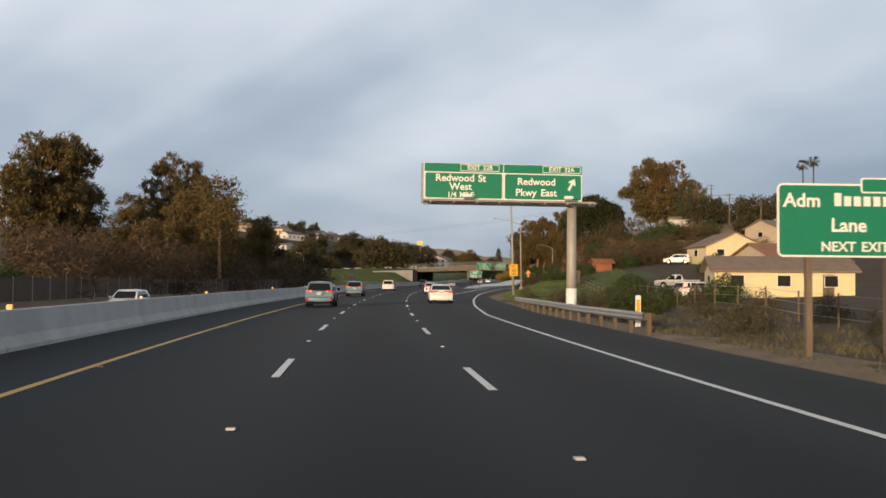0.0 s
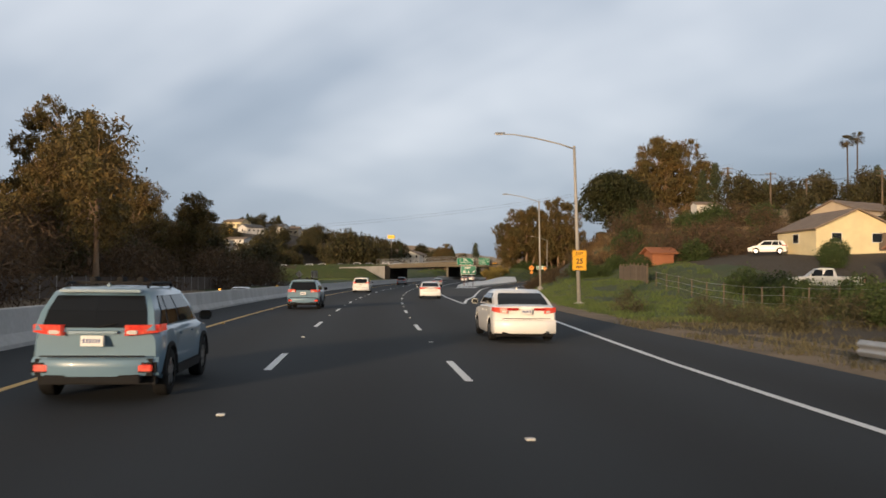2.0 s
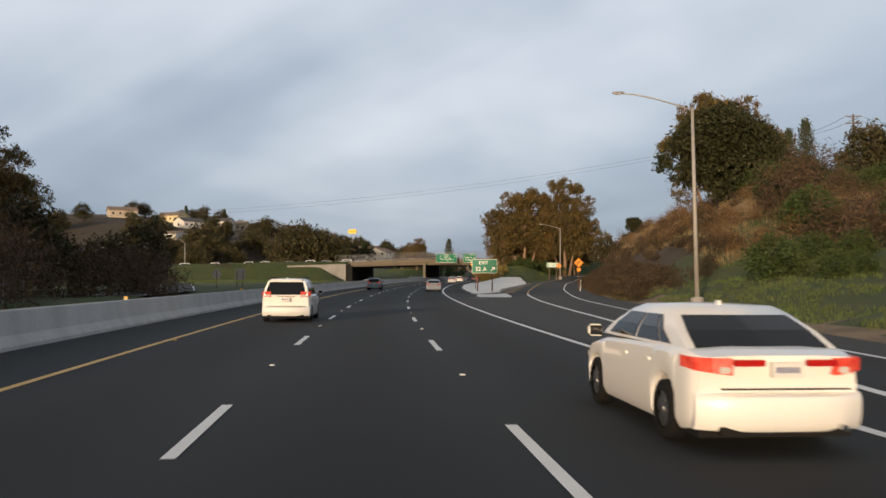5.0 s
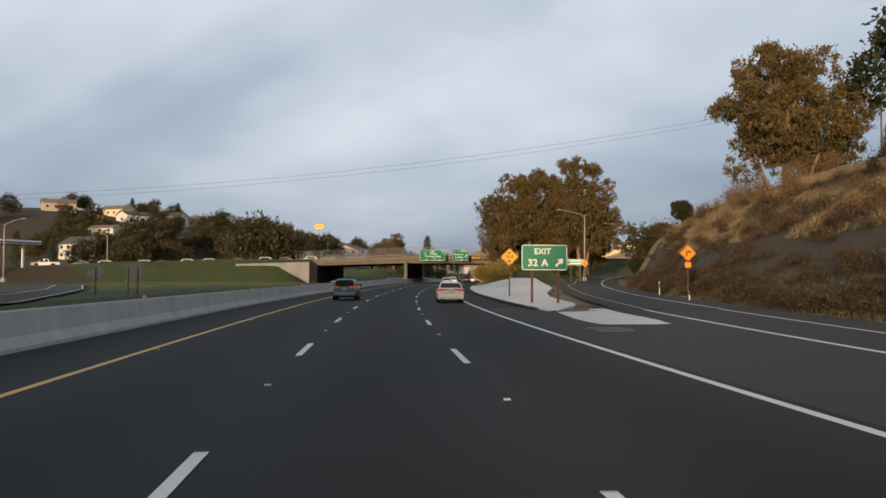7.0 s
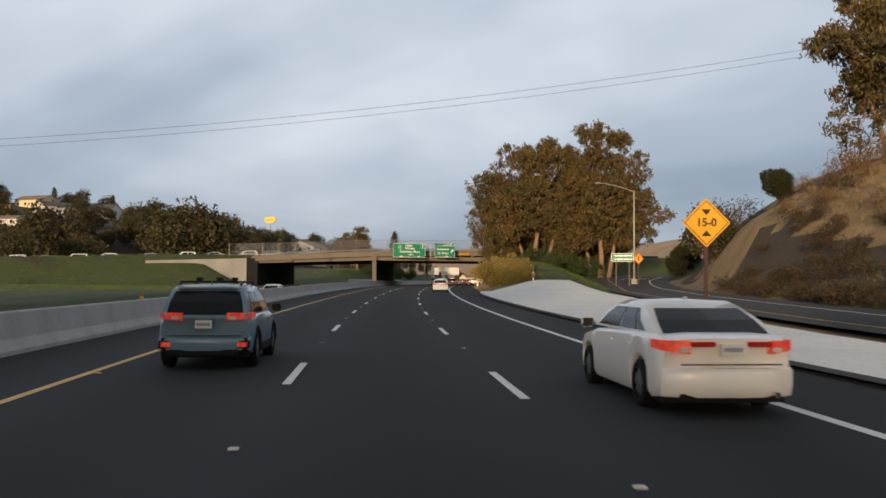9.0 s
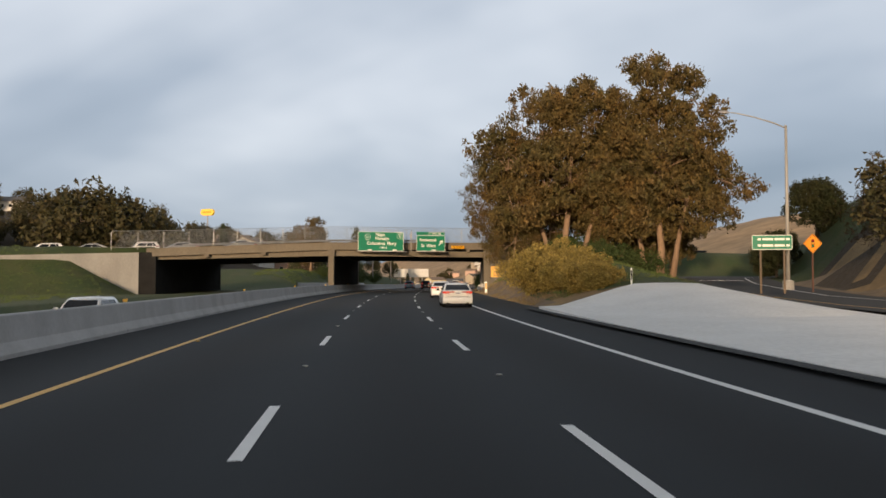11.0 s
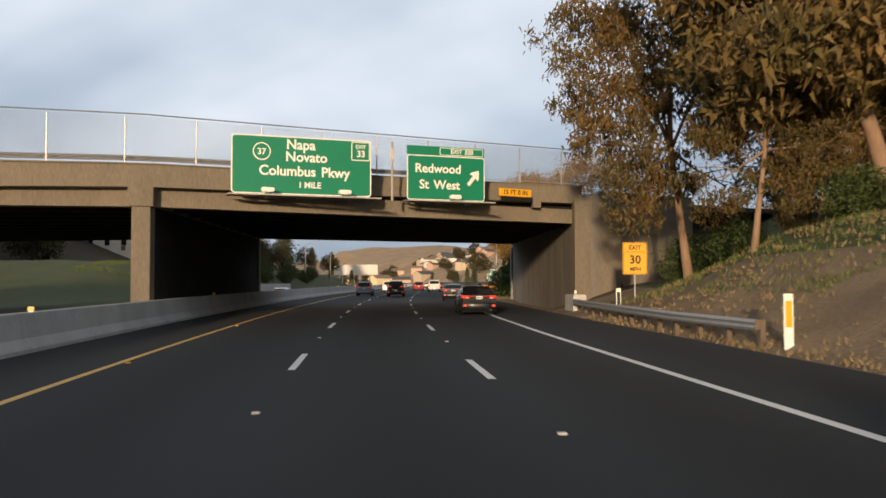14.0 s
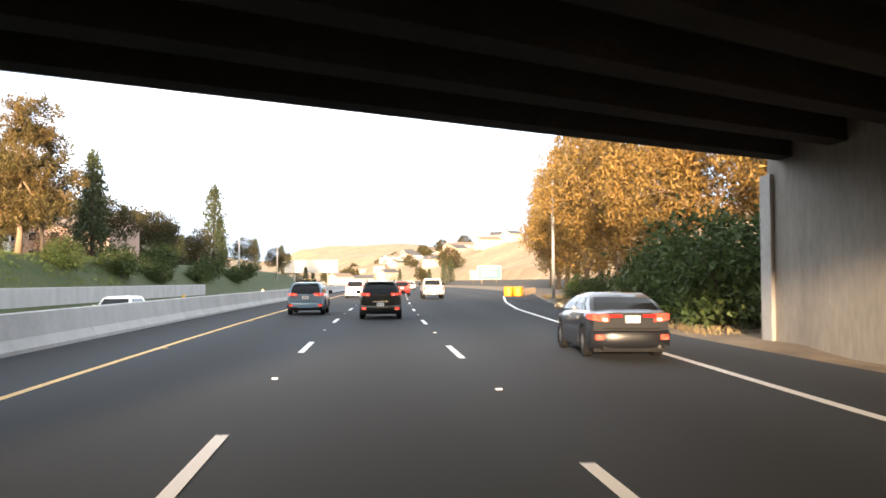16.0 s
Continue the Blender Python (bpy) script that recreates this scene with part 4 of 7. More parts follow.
BLUE_GREY = paint("blue_grey_car_paint", (0.155, 0.255, 0.335))
WHITE_PAINT = paint("white_car_paint", (0.87, 0.86, 0.83))
BLACK_PAINT = paint("black_car_paint", (0.012, 0.014, 0.013))
DARK_GREY = paint("dark_grey_car_paint", (0.010, 0.011, 0.014))
RED_PAINT = paint("red_car_paint", (0.30, 0.018, 0.02))
TAN_PAINT = paint("beige_truck_paint", (0.52, 0.49, 0.44))
SILVER = paint("silver_car_paint", (0.36, 0.37, 0.38))

SEDAN = dict(L=4.9, W=1.85, H=1.47, R=0.33, clear=0.19, belt=0.99, hood=0.93, deck=1.04, rear="sedan", base=(0.50, 3.75), roof=(1.42, 2.75), wheels=(1.05, 3.85), plate_z=0.86, lamp=(0.80, 0.97), lamp_w=0.34)
HATCH = dict(L=4.46, W=1.84, H=1.62, R=0.35, clear=0.26, belt=1.03, hood=1.02, deck=1.03, wheels=(0.82, 3.48))
crossover = car("crossover_wagon", "blue-grey compact crossover wagon with black cladding and roof rails", "car", stand(90.5, -3.8, 0.01), BLUE_GREY, **HATCH, lamp=(0.93, 1.08), lamp_w=0.44, cladding=True, rails=True, plate_z=0.86, low_lamps=True, base=(0.10, 3.3), roof=(0.50, 2.45))
for y in (1.0, 1.9):
    part("roof_crossbar", boxed(-0.56, 0.56, y - 0.03, y + 0.03, 1.65, 1.69, bevel=0.012), PLASTIC, crossover, "black roof crossbar")
for x in (-0.3, 0.1, 0.4):
    part("rack_mount", boxed(x - 0.05, x + 0.05, 0.95, 1.25, 1.69, 1.76, bevel=0.015), PLASTIC, crossover, "rack mount")
car("compact_suv", "black sport utility vehicle with red tail lamps lit", "car", stand(427.0, 0.05, 0.01), BLACK_PAINT, L=4.62, W=1.86, H=1.68, R=0.36, clear=0.27, belt=1.08, hood=1.06, deck=1.10, wheels=(0.85, 3.55), lamp=(1.02, 1.15), lamp_w=0.40, rails=True, plate_z=0.66, low_lamps=True, base=(0.12, 3.4), roof=(0.50, 2.5))
minivan = car("minivan", "white minivan with red tail lamps", "car", stand(143.7, -3.4, 0.01), WHITE_PAINT, L=5.1, W=1.98, H=1.74, R=0.35, clear=0.2, belt=1.08, hood=1.05, deck=1.12, wheels=(1.0, 4.05), lamp=(1.0, 1.22), lamp_w=0.34, plate_z=0.92, base=(0.08, 4.1), roof=(0.40, 3.1), rails=True)
saloon = car("saloon_car", "white four-door saloon with dark rear window", "car", stand(307.0, 4.15, 0.01), WHITE_PAINT, **SEDAN)
dark_saloon = car("dark_saloon_car", "dark grey four-door saloon with tail lamps lit", "car", stand(407.2, 5.4, 0.01, -1.5), DARK_GREY, **{**SEDAN, "L": 4.55, "W": 1.79, "H": 1.42, "wheels": (0.98, 3.6), "base": (0.5, 3.45), "roof": (1.2, 2.5)}, low_lamps=True)
for s, d in ((54.5, -3.8), (222.0, -3.62), (432.4, -3.7)):
    copy_thing(crossover, stand(s, d, 0.01))
copy_thing(minivan, stand(474.0, -3.2, 0.01))
for s, d in ((66.0, 4.5), (117.0, 4.27), (216.0, 4.2), (331.6, 4.2)):
    copy_thing(saloon, stand(s, d, 0.01))
copy_thing(dark_saloon, stand(376.5, 4.8, 0.01))
car("red_hatchback", "red sport utility vehicle", "car", stand(485.7, 1.4, 0.01, 2), RED_PAINT, **HATCH, lamp=(0.93, 1.08))


def pickup(m, label, paint_mat, group=""):
    t = thing("pickup_truck", label, "pickup truck", m, group)
    w = 0.98
    rings = []
    for y, low, top, f in ((0, 0.55, 1.18, 0.97), (0.08, 0.5, 1.2, 0.99), (0.75, 0.5, 1.2, 1), (0.8, 0.8, 1.2, 1), (0.95, 0.9, 1.2, 1), (1.25, 0.97, 1.2, 1), (1.55, 0.9, 1.2, 1), (1.7, 0.8, 1.2, 1), (1.75, 0.45, 1.2, 1), (4.1, 0.45, 1.2, 1), (4.15, 0.8, 1.2, 1), (4.5, 0.97, 1.19, 1), (4.85, 0.8, 1.17, 1), (4.9, 0.45, 1.16, 1), (5.5, 0.45, 1.1, 0.96), (5.65, 0.5, 0.95, 0.88)):
        half = [(w * 0.96 * f, low), (w * f, (low + top) / 2), (w * 0.98 * f, top - 0.06), (w * 0.93 * f, top)]
        rings.append([(x, y, z) for x, z in half] + [(-x, y, z) for x, z in half[::-1]])
    bm = loft(bmesh.new(), rings, closed=True)
    sharpen(bm)
    part("body", bm, paint_mat, t, smooth=True)
    lev = [[(-hw, a, z), (hw, a, z), (hw, b, z), (-hw, b, z)] for a, b, hw, z in ((2.0, 4.25, 0.88, 1.17), (2.15, 3.75, 0.80, 1.62), (2.25, 3.4, 0.74, 1.84), (2.45, 3.2, 0.66, 1.87))]
    bm = loft(bmesh.new(), lev, closed=True)
    part("cabin", bm, paint_mat, t)
    part("rear_window", panel(bmesh.new(), [(-0.72, 2.03, 1.26), (0.72, 2.03, 1.26), (0.66, 2.18, 1.7), (-0.66, 2.18, 1.7)], 0.012), GLASS, t, "dark rear window")
    part("tailgate", boxed(-0.72, 0.72, -0.03, 0.05, 0.62, 1.17, bevel=0.02), paint_mat, t, "pressed tailgate")
    part("rear_bumper", boxed(-0.95, 0.95, -0.16, 0.05, 0.42, 0.6, bevel=0.03), CHROME, t, "chrome rear bumper")
    for sgn in (-1, 1):
        part("tail_lamp", boxed(min(sgn * 0.76, sgn * 0.95), max(sgn * 0.76, sgn * 0.95), -0.03, 0.1, 0.78, 1.12, bevel=0.015), LAMP_RED, t, "red tail lamp")
        part("mirror", boxed(min(sgn * 1.0, sgn * 1.22), max(sgn * 1.0, sgn * 1.22), 3.85, 3.97, 1.2, 1.45, bevel=0.03), PLASTIC, t)
        for y0, y1 in ((2.3, 3.0), (3.1, 3.85)):
            c = [(sgn * 0.885, y0, 1.22), (sgn * 0.885, y1 + 0.1, 1.22), (sgn * 0.775, y1 - 0.2, 1.74), (sgn * 0.775, y0, 1.74)]
            part("side_window", panel(bmesh.new(), c if sgn > 0 else c[::-1], 0.014), GLASS, t)
        for wy in (1.25, 4.5):
            wheel(t, sgn * 0.87, wy, 0.39, 0.26)
    part("number_plate", boxed(-0.155, 0.155, -0.18, -0.14, 0.44, 0.58, bevel=0.004), PLATE, t, "pale number plate")
    return t


pickup(stand(467.6, 4.2, 0.01, 1.0), "beige pickup truck driving away", TAN_PAINT)

# ---- signs ----
def words(text, size, x, z, y, mat, parent, label="", bold=0.03, align="CENTER"):
    """Lettering in the built-in font, a part for each word, standing on a sign's face (which looks along -y)."""
    made, run = [], 0.0
    for word in text.split():
        cu = bpy.data.curves.new("lettering", "FONT")
        cu.body, cu.size, cu.align_y = word, size * 1.38, "CENTER"
        cu.extrude, cu.offset, cu.resolution_u = 0.003, bold * size, 3
        tmp = bpy.data.objects.new("lettering", cu)
        me = bpy.data.meshes.new_from_object(tmp)
        bpy.data.objects.remove(tmp)
        made.append((me, run))
        run += max(v.co.x for v in me.vertices) + size * 0.55
    run -= size * 0.55
    for me, o in made:
        me.transform(Matrix.Translation((x + o - run / 2, y, z)) @ Matrix.Rotation(math.pi / 2, 4, "X"))
        me.materials.clear()
        me.materials.append(mat)
        ob = new("lettering", me)
        ob.parent = parent
        tagged(ob, label)
    return ob


def rounded(bm, x0, x1, z0, z1, y0, y1, r, n=5):
    """A plate with rounded corners."""
    pts = []
    for cx, cz, a0 in ((x1 - r, z1 - r, 0), (x0 + r, z1 - r, 90), (x0 + r, z0 + r, 180), (x1 - r, z0 + r, 270)):
        for k in range(n + 1):
            a = radians(a0 + 90 * k / n)
            pts.append((cx + r * math.cos(a), cz + r * math.sin(a)))
    f = [bm.verts.new((x, y0, z)) for x, z in pts]
    b = [bm.verts.new((x, y1, z)) for x, z in pts]
    bm.faces.new(f[::-1])
    bm.faces.new(b)
    for k in range(len(pts)):
        j = (k + 1) % len(pts)
        bm.faces.new((f[k], f[j], b[j], b[k]))
    bmesh.ops.recalc_face_normals(bm, faces=bm.faces)
    return bm


def bordered(parent, x0, x1, z0, z1, y, line=0.05, r=0.15, fill=None, edge=None, name="panel", label=""):
    """A sign plate with a border line: the border's plate, and the field set proud of it."""
    p = part(name, rounded(bmesh.new(), x0, x1, z0, z1, y, y + 0.03, r), edge or SIGN_WHITE, parent, label)
    part("field", rounded(bmesh.new(), x0 + line, x1 - line, z0 + line, z1 - line, y - 0.005, y + 0.01, max(0.02, r - line)), fill or SIGN_GREEN, p)
    return p


def arrow(parent, x, z, size, y, mat, turn=-45):
    bm = bmesh.new()
    s_ = size
    shape = [(-0.09, -0.5), (0.09, -0.5), (0.09, 0.08), (0.28, 0.0), (0.28, 0.14), (0, 0.5), (-0.28, 0.14), (-0.28, 0.0), (-0.09, 0.08)]
    c, n = math.cos(radians(turn)), math.sin(radians(turn))
    pts = [((px * c - pz * n) * s_ + x, (px * n + pz * c) * s_ + z) for px, pz in shape]
    f = [bm.verts.new((px, y - 0.003, pz)) for px, pz in pts]
    b = [bm.verts.new((px, y + 0.003, pz)) for px, pz in pts]
    bm.faces.new(f)
    bm.faces.new(b[::-1])
    for k in range(len(pts)):
        bm.faces.new((f[k], b[k], b[(k + 1) % len(pts)], f[(k + 1) % len(pts)]))
    bmesh.ops.recalc_face_normals(bm, faces=bm.faces)
    return part("arrow", bm, mat, parent, "white arrow")


def sign_lamp(parent, x, y, z):
    """A floodlight box under a sign, on its bracket."""
    p = part("sign_lamp", boxed(x - 0.28, x + 0.28, y - 0.22, y + 0.12, z, z + 0.20, bevel=0.04), SIGN_WHITE, parent, "white box floodlight")
    part("bracket", boxed(x - 0.03, x + 0.03, y, y + 0.9, z - 0.06, z), POLE_PAINT, p)


def backing(parent, x0, x1, z0, z1, y, step=1.2):
    """Ribs behind a sign."""
    x = x0 + 0.4
    while x < x1:
        part("rib", boxed(x - 0.04, x + 0.04, y + 0.03, y + 0.13, z0 + 0.05, z1 - 0.05), POLE_PAINT, parent)
        x += step


# the cantilever sign over the right lanes
gantry = thing("overhead_sign", "wide green overhead exit sign on a single steel pole", "road sign", stand(53.6, 0.0, 0.0, 3.0))
part("pole", tubed([(12.4, 0.5, -0.3), (12.4, 0.5, 3.0), (12.4, 0.5, 6.9)], [0.33, 0.32, 0.30], 16), POLE_PAINT, gantry, "thick grey steel pole", smooth=True)
part("pole_base", tubed([(12.4, 0.5, -0.3), (12.4, 0.5, 1.35)], [0.36, 0.345], 16), SIGN_WHITE, gantry, "white painted lower pole", smooth=True)
part("footing", tubed([(12.4, 0.5, -0.4), (12.4, 0.5, 0.12)], [0.55, 0.5], 16), CONCRETE, gantry, "concrete footing")
part("truss_beam", boxed(2.75, 13.9, 0.28, 0.72, 6.62, 6.95, bevel=0.03), POLE_PAINT, gantry, "box beam under the sign")
part("catwalk", boxed(2.7, 13.7, -0.75, 0.0, 6.74, 6.80), POLE_PAINT, gantry, "narrow grey catwalk")
for k in range(8):
    x = 3.1 + 1.45 * k
    part("catwalk_arm", boxed(x - 0.04, x + 0.04, -0.8, 0.6, 6.64, 6.74), POLE_PAINT, gantry)
part("end_frame", boxed(2.62, 2.70, 0.05, 0.6, 6.7, 9.2), POLE_PAINT, gantry, "rusty end frame")
part("backing_left", boxed(2.75, 7.80, 0.04, 0.10, 6.92, 9.22, bevel=0.01), SIGN_WHITE, gantry)
part("backing_right", boxed(7.84, 12.95, 0.04, 0.10, 6.92, 9.22, bevel=0.01), SIGN_WHITE, gantry)
backing(gantry, 2.75, 12.9, 6.95, 9.2, 0.08)
for x0, x1, tab, lines in ((2.77, 7.78, ("EXIT  32B", 5.05, 7.55), (("Redwood  St", 0.46, 8.26), ("West", 0.46, 7.72), ("1/4  MILE", 0.34, 7.20))), (7.86, 12.93, ("EXIT  32A", 10.35, 12.85), (("Redwood", 0.46, 8.12), ("Pkwy  East", 0.46, 7.42)))):
    part("tab_plate", boxed(x0, x1, 0.015, 0.05, 8.66, 9.20, bevel=0.005), SIGN_GREEN, gantry, "green upper plate")
    p = bordered(gantry, x0, x1, 6.95, 8.64, 0.01, 0.055, 0.16)
    b = bordered(gantry, tab[1], tab[2], 8.72, 9.16, 0.0, 0.04, 0.08, name="exit_tab")
    words(tab[0], 0.29, (tab[1] + tab[2]) / 2, 8.94, -0.009, SIGN_WHITE, b, "white exit number")
    mid_x = (x0 + x1) / 2 - 0.2
    for text, size, z in lines:
        words(text, size, mid_x - (0.25 if "wy" in text or "Red" in text and x0 > 7 else 0), z, 0.002, SIGN_WHITE, p, "white lettering")
arrow(gantry, 12.25, 8.0, 0.85, 0.0, SIGN_WHITE, -28)
for x in (5.35, 11.85):
    sign_lamp(gantry, x, -0.75, 6.98)

# the ground sign at the very start
adm = thing("guide_sign", "large green guide sign on two wooden posts in the verge", "road sign", stand(20.0, 0.40, -0.12, -4))
p = bordered(adm, 9.35, 13.2, 2.55, 4.35, 0.0, 0.05, 0.15)
words("Adm", 0.34, 9.95, 3.92, -0.008, SIGN_WHITE, p, "white lettering")
for k in range(9):
    part("name_bar", boxed(10.75 + 0.24 * k, 10.92 + 0.24 * k, -0.012, -0.004, 3.80, 4.04 if k else 4.12), SIGN_WHITE, p, "white bar")
words("Lane", 0.34, 11.1, 3.32, -0.008, SIGN_WHITE, p, "white lettering")
words("NEXT  EXIT", 0.24, 11.25, 2.80, -0.008, SIGN_WHITE, p, "white lettering")
bordered(adm, 11.4, 13.15, 4.12, 4.5, -0.012, 0.04, 0.08, name="exit_tab")
for x in (10.15, 12.1):
    part("post", boxed(x - 0.075, x + 0.075, 0.04, 0.2, -0.3, 4.2, bevel=0.01), WOOD, adm, "brown wooden post")


# small roadside signs
POST_RED = material("stained_redwood_post", (0.11, 0.052, 0.036), 0.85, var=0.3, scale=2, fine=12, bump=0.3, stretch=(1, 1, 0.15), depth=0.008)


def sign_post(parent, x, z1, r=0.035, y=0.06, wood=False):
    if wood:
        part("post", boxed(x - 0.05, x + 0.05, y - 0.03, y + 0.07, -0.4, z1, bevel=0.008), POST_RED, parent, "brown wooden post")
    else:
        part("post", tubed([(x, y, -0.4), (x, y, z1)], r, 8), STEEL, parent, "grey steel post")


def advisory(name, m, number, z0, w=0.95, h=1.35, own_post=True):
    t = thing(name, f"yellow exit {number} mph advisory sign", "road sign", m)
    p = bordered(t, -w / 2, w / 2, z0, z0 + h, 0.0, 0.018, 0.06, fill=SIGN_YELLOW, edge=BLACK)
    part("rim_plate", rounded(bmesh.new(), -w / 2 - 0.02, w / 2 + 0.02, z0 - 0.02, z0 + h + 0.02, 0.008, 0.034, 0.07), SIGN_YELLOW, p)
    part("divider", boxed(-w * 0.42, w * 0.42, -0.01, 0.0, z0 + h * 0.70, z0 + h * 0.715), BLACK, p)
    words("EXIT", h * 0.14, 0, z0 + h * 0.84, -0.009, BLACK, p, "black lettering")
    words(number, h * 0.27, 0, z0 + h * 0.45, -0.009, BLACK, p, "black numerals")
    words("MPH", h * 0.13, 0, z0 + h * 0.15, -0.009, BLACK, p, "black lettering")
    if own_post:
        sign_post(t, 0, z0 + h * 0.8)
    return t


def lamp_post(name, label, s, d, height, arm=-4.2, h=0.0, lean=0.0):
    """A tapered street lamp: base, shaft, raised mast arm and luminaire."""
    t = thing(name, label, "street lamp", stand(s, d, h) @ Matrix.Rotation(radians(-lean), 4, "Y"))
    part("footing", tubed([(0, 0, -0.5), (0, 0, 0.16)], [0.42, 0.40], 14), CONCRETE, t, "concrete footing")
    part("base_plate", boxed(-0.22, 0.22, -0.22, 0.22, 0.16, 0.2, bevel=0.01), STEEL, t)
    part("shaft", tubed([(0, 0, 0.18), (0, 0, height * 0.5), (0, 0, height - 0.25)], [0.145, 0.12, 0.09], 10), POLE_PAINT, t, "tapered grey steel shaft", smooth=True)
    part("arm", tubed([(0, 0, height - 0.45), (arm * 0.2, 0, height - 0.10), (arm * 0.55, 0, height + 0.35), (arm * 0.85, 0, height + 0.62), (arm, 0, height + 0.66)], [0.055, 0.05, 0.045, 0.04, 0.035], 8), POLE_PAINT, t, "curved mast arm", smooth=True)
    s_ = 1 if arm > 0 else -1
    bm = bmesh.new()
    loft(bm, [[(arm + s_ * x, y * k, height + 0.66 + z) for y, z in ((-0.13, 0.0), (-0.15, 0.06), (-0.08, 0.13), (0.08, 0.13), (0.15, 0.06), (0.13, 0.0))] for x, k in ((-0.1, 0.35), (0.05, 0.9), (0.4, 1.0), (0.62, 0.7))], closed=True)
    head_ = part("luminaire", bm, STEEL, t, "grey cobra-head luminaire")
    part("lens", boxed(arm + min(0.08 * s_, 0.5 * s_), arm + max(0.08 * s_, 0.5 * s_), -0.11, 0.11, height + 0.62, height + 0.665, bevel=0.02), LAMP_CLEAR, head_)
    return t


lamp_post("street_lamp", "tall grey steel street lamp with a curved arm on the verge", 101.6, 14.05, 11.3, -4.9, lean=2.0)
tip = advisory("exit_speed_sign", stand(101.42, 14.02, 0.0), "25", 2.42, own_post=False)
part("clamp", boxed(-0.10, 0.02, 0.03, 0.14, 2.7, 2.8), STEEL, tip)
part("clamp", boxed(-0.10, 0.02, 0.03, 0.14, 3.3, 3.4), STEEL, tip)
lamp_post("street_lamp", "tall grey steel street lamp beside the exit ramp", 162.1, 19.8, 12.3, -4.4, 0.5, 1.2)
lamp_post("street_lamp", "tall grey steel street lamp on the ramp bank", 317.8, 29.15, 11.9, -4.4, 1.4)
lamp_post("street_lamp", "slender street lamp past the overpass", 455.4, 12.9, 9.6, -2.2, 0.0)
lamp_post("street_lamp", "street lamp across the freeway", 548, -27.5, 9.5, 3.0, 1.5)
lamp_post("street_lamp", "street lamp across the freeway", 600, -26.5, 9.5, 3.0, 1.0)
lamp_post("street_lamp", "street lamp by the side road", 300, -70, 9.5, 3.0, 1.0)
lamp_post("street_lamp", "street lamp by the side road", 350, -76, 9.0, -2.5, 2.0)

ex = thing("exit_gore_sign", "green exit number sign with arrow on two brown posts", "road sign", stand(214.4, -0.30, 0.0, -2))
p = bordered(ex, 9.15, 12.2, 2.28, 3.98, 0.0, 0.05, 0.16)
words("EXIT", 0.40, 10.55, 3.52, -0.008, SIGN_WHITE, p, "white lettering")
words("32  A", 0.48, 10.25, 2.76, -0.008, SIGN_WHITE, p, "white lettering")
arrow(p, 11.68, 2.80, 0.72, -0.008, SIGN_WHITE, -45)
for x in (9.85, 11.6):
    part("post", boxed(x - 0.08, x + 0.08, 0.04, 0.18, -0.3, 3.7, bevel=0.01), POST_RED, ex, "brown wooden post")


def diamond(name, label, m, z, size, legend, wood=False, low_plate=False, fill=None):
    t = thing(name, label, "road sign", m)
    bm = bmesh.new()
    rounded(bm, -size / 2, size / 2, -size / 2, size / 2, 0, 0.02, 0.07)
    bmesh.ops.transform(bm, matrix=Matrix.Translation((0, 0, z)) @ Matrix.Rotation(radians(45), 4, "Y"), verts=bm.verts)
    p = part("panel", bm, fill or SIGN_ORANGE, t, "diamond plate")
    bm = bmesh.new()
    e = size / 2 - 0.05
    for a, b, c, d_ in ((-e, e, e - 0.02, e), (-e, e, -e, -e + 0.02), (-e, -e + 0.02, -e, e), (e - 0.02, e, -e, e)):
        box(bm, a, b, -0.004, 0.004, c, d_)
    bmesh.ops.transform(bm, matrix=Matrix.Translation((0, 0, z)) @ Matrix.Rotation(radians(45), 4, "Y"), verts=bm.verts)
    part("border", bm, BLACK, p)
    bm = bmesh.new()
    if legend == "turn":
        box(bm, -0.16, -0.06, -0.006, 0.004, z - 0.28, z + 0.16)
        box(bm, -0.06, 0.10, -0.006, 0.004, z + 0.06, z + 0.16)
        v = [bm.verts.new((x, -0.006, zz)) for x, zz in ((0.10, z - 0.03), (0.28, z + 0.11), (0.10, z + 0.25))]
        bm.faces.new(v)
        part("arrow", bm, BLACK, p, "black turn arrow")
    elif legend == "signal":
        box(bm, -0.1, 0.1, -0.006, 0.004, z - 0.28, z + 0.28)
        part("signal_box", bm, BLACK, p, "black signal symbol")
        for k, mt in enumerate((LAMP_DIM, SIGN_YELLOW, SIGN_GREEN)):
            part("signal_dot", boxed(-0.055, 0.055, -0.011, -0.005, z + 0.13 - 0.18 * k, z + 0.24 - 0.18 * k, bevel=0.004), mt, p)
    else:
        bm.free()
        words(legend, 0.26, 0, z, -0.006, BLACK, p, "black numerals")
        for k in (-1, 1):
            bm = bmesh.new()
            v = [bm.verts.new((x, -0.005, z + k * zz)) for x, zz in ((-0.16, 0.42), (0.16, 0.42), (0, 0.24))]
            bm.faces.new(v)
            part("pointer", bm, BLACK, p)
    if low_plate:
        bordered(t, -0.27, 0.27, z - size * 0.71 - 0.5, z - size * 0.71 - 0.04, 0.0, 0.015, 0.04, fill=SIGN_ORANGE, edge=BLACK, name="speed_plate")
    sign_post(t, 0, z + 0.2, wood=wood)
    return t


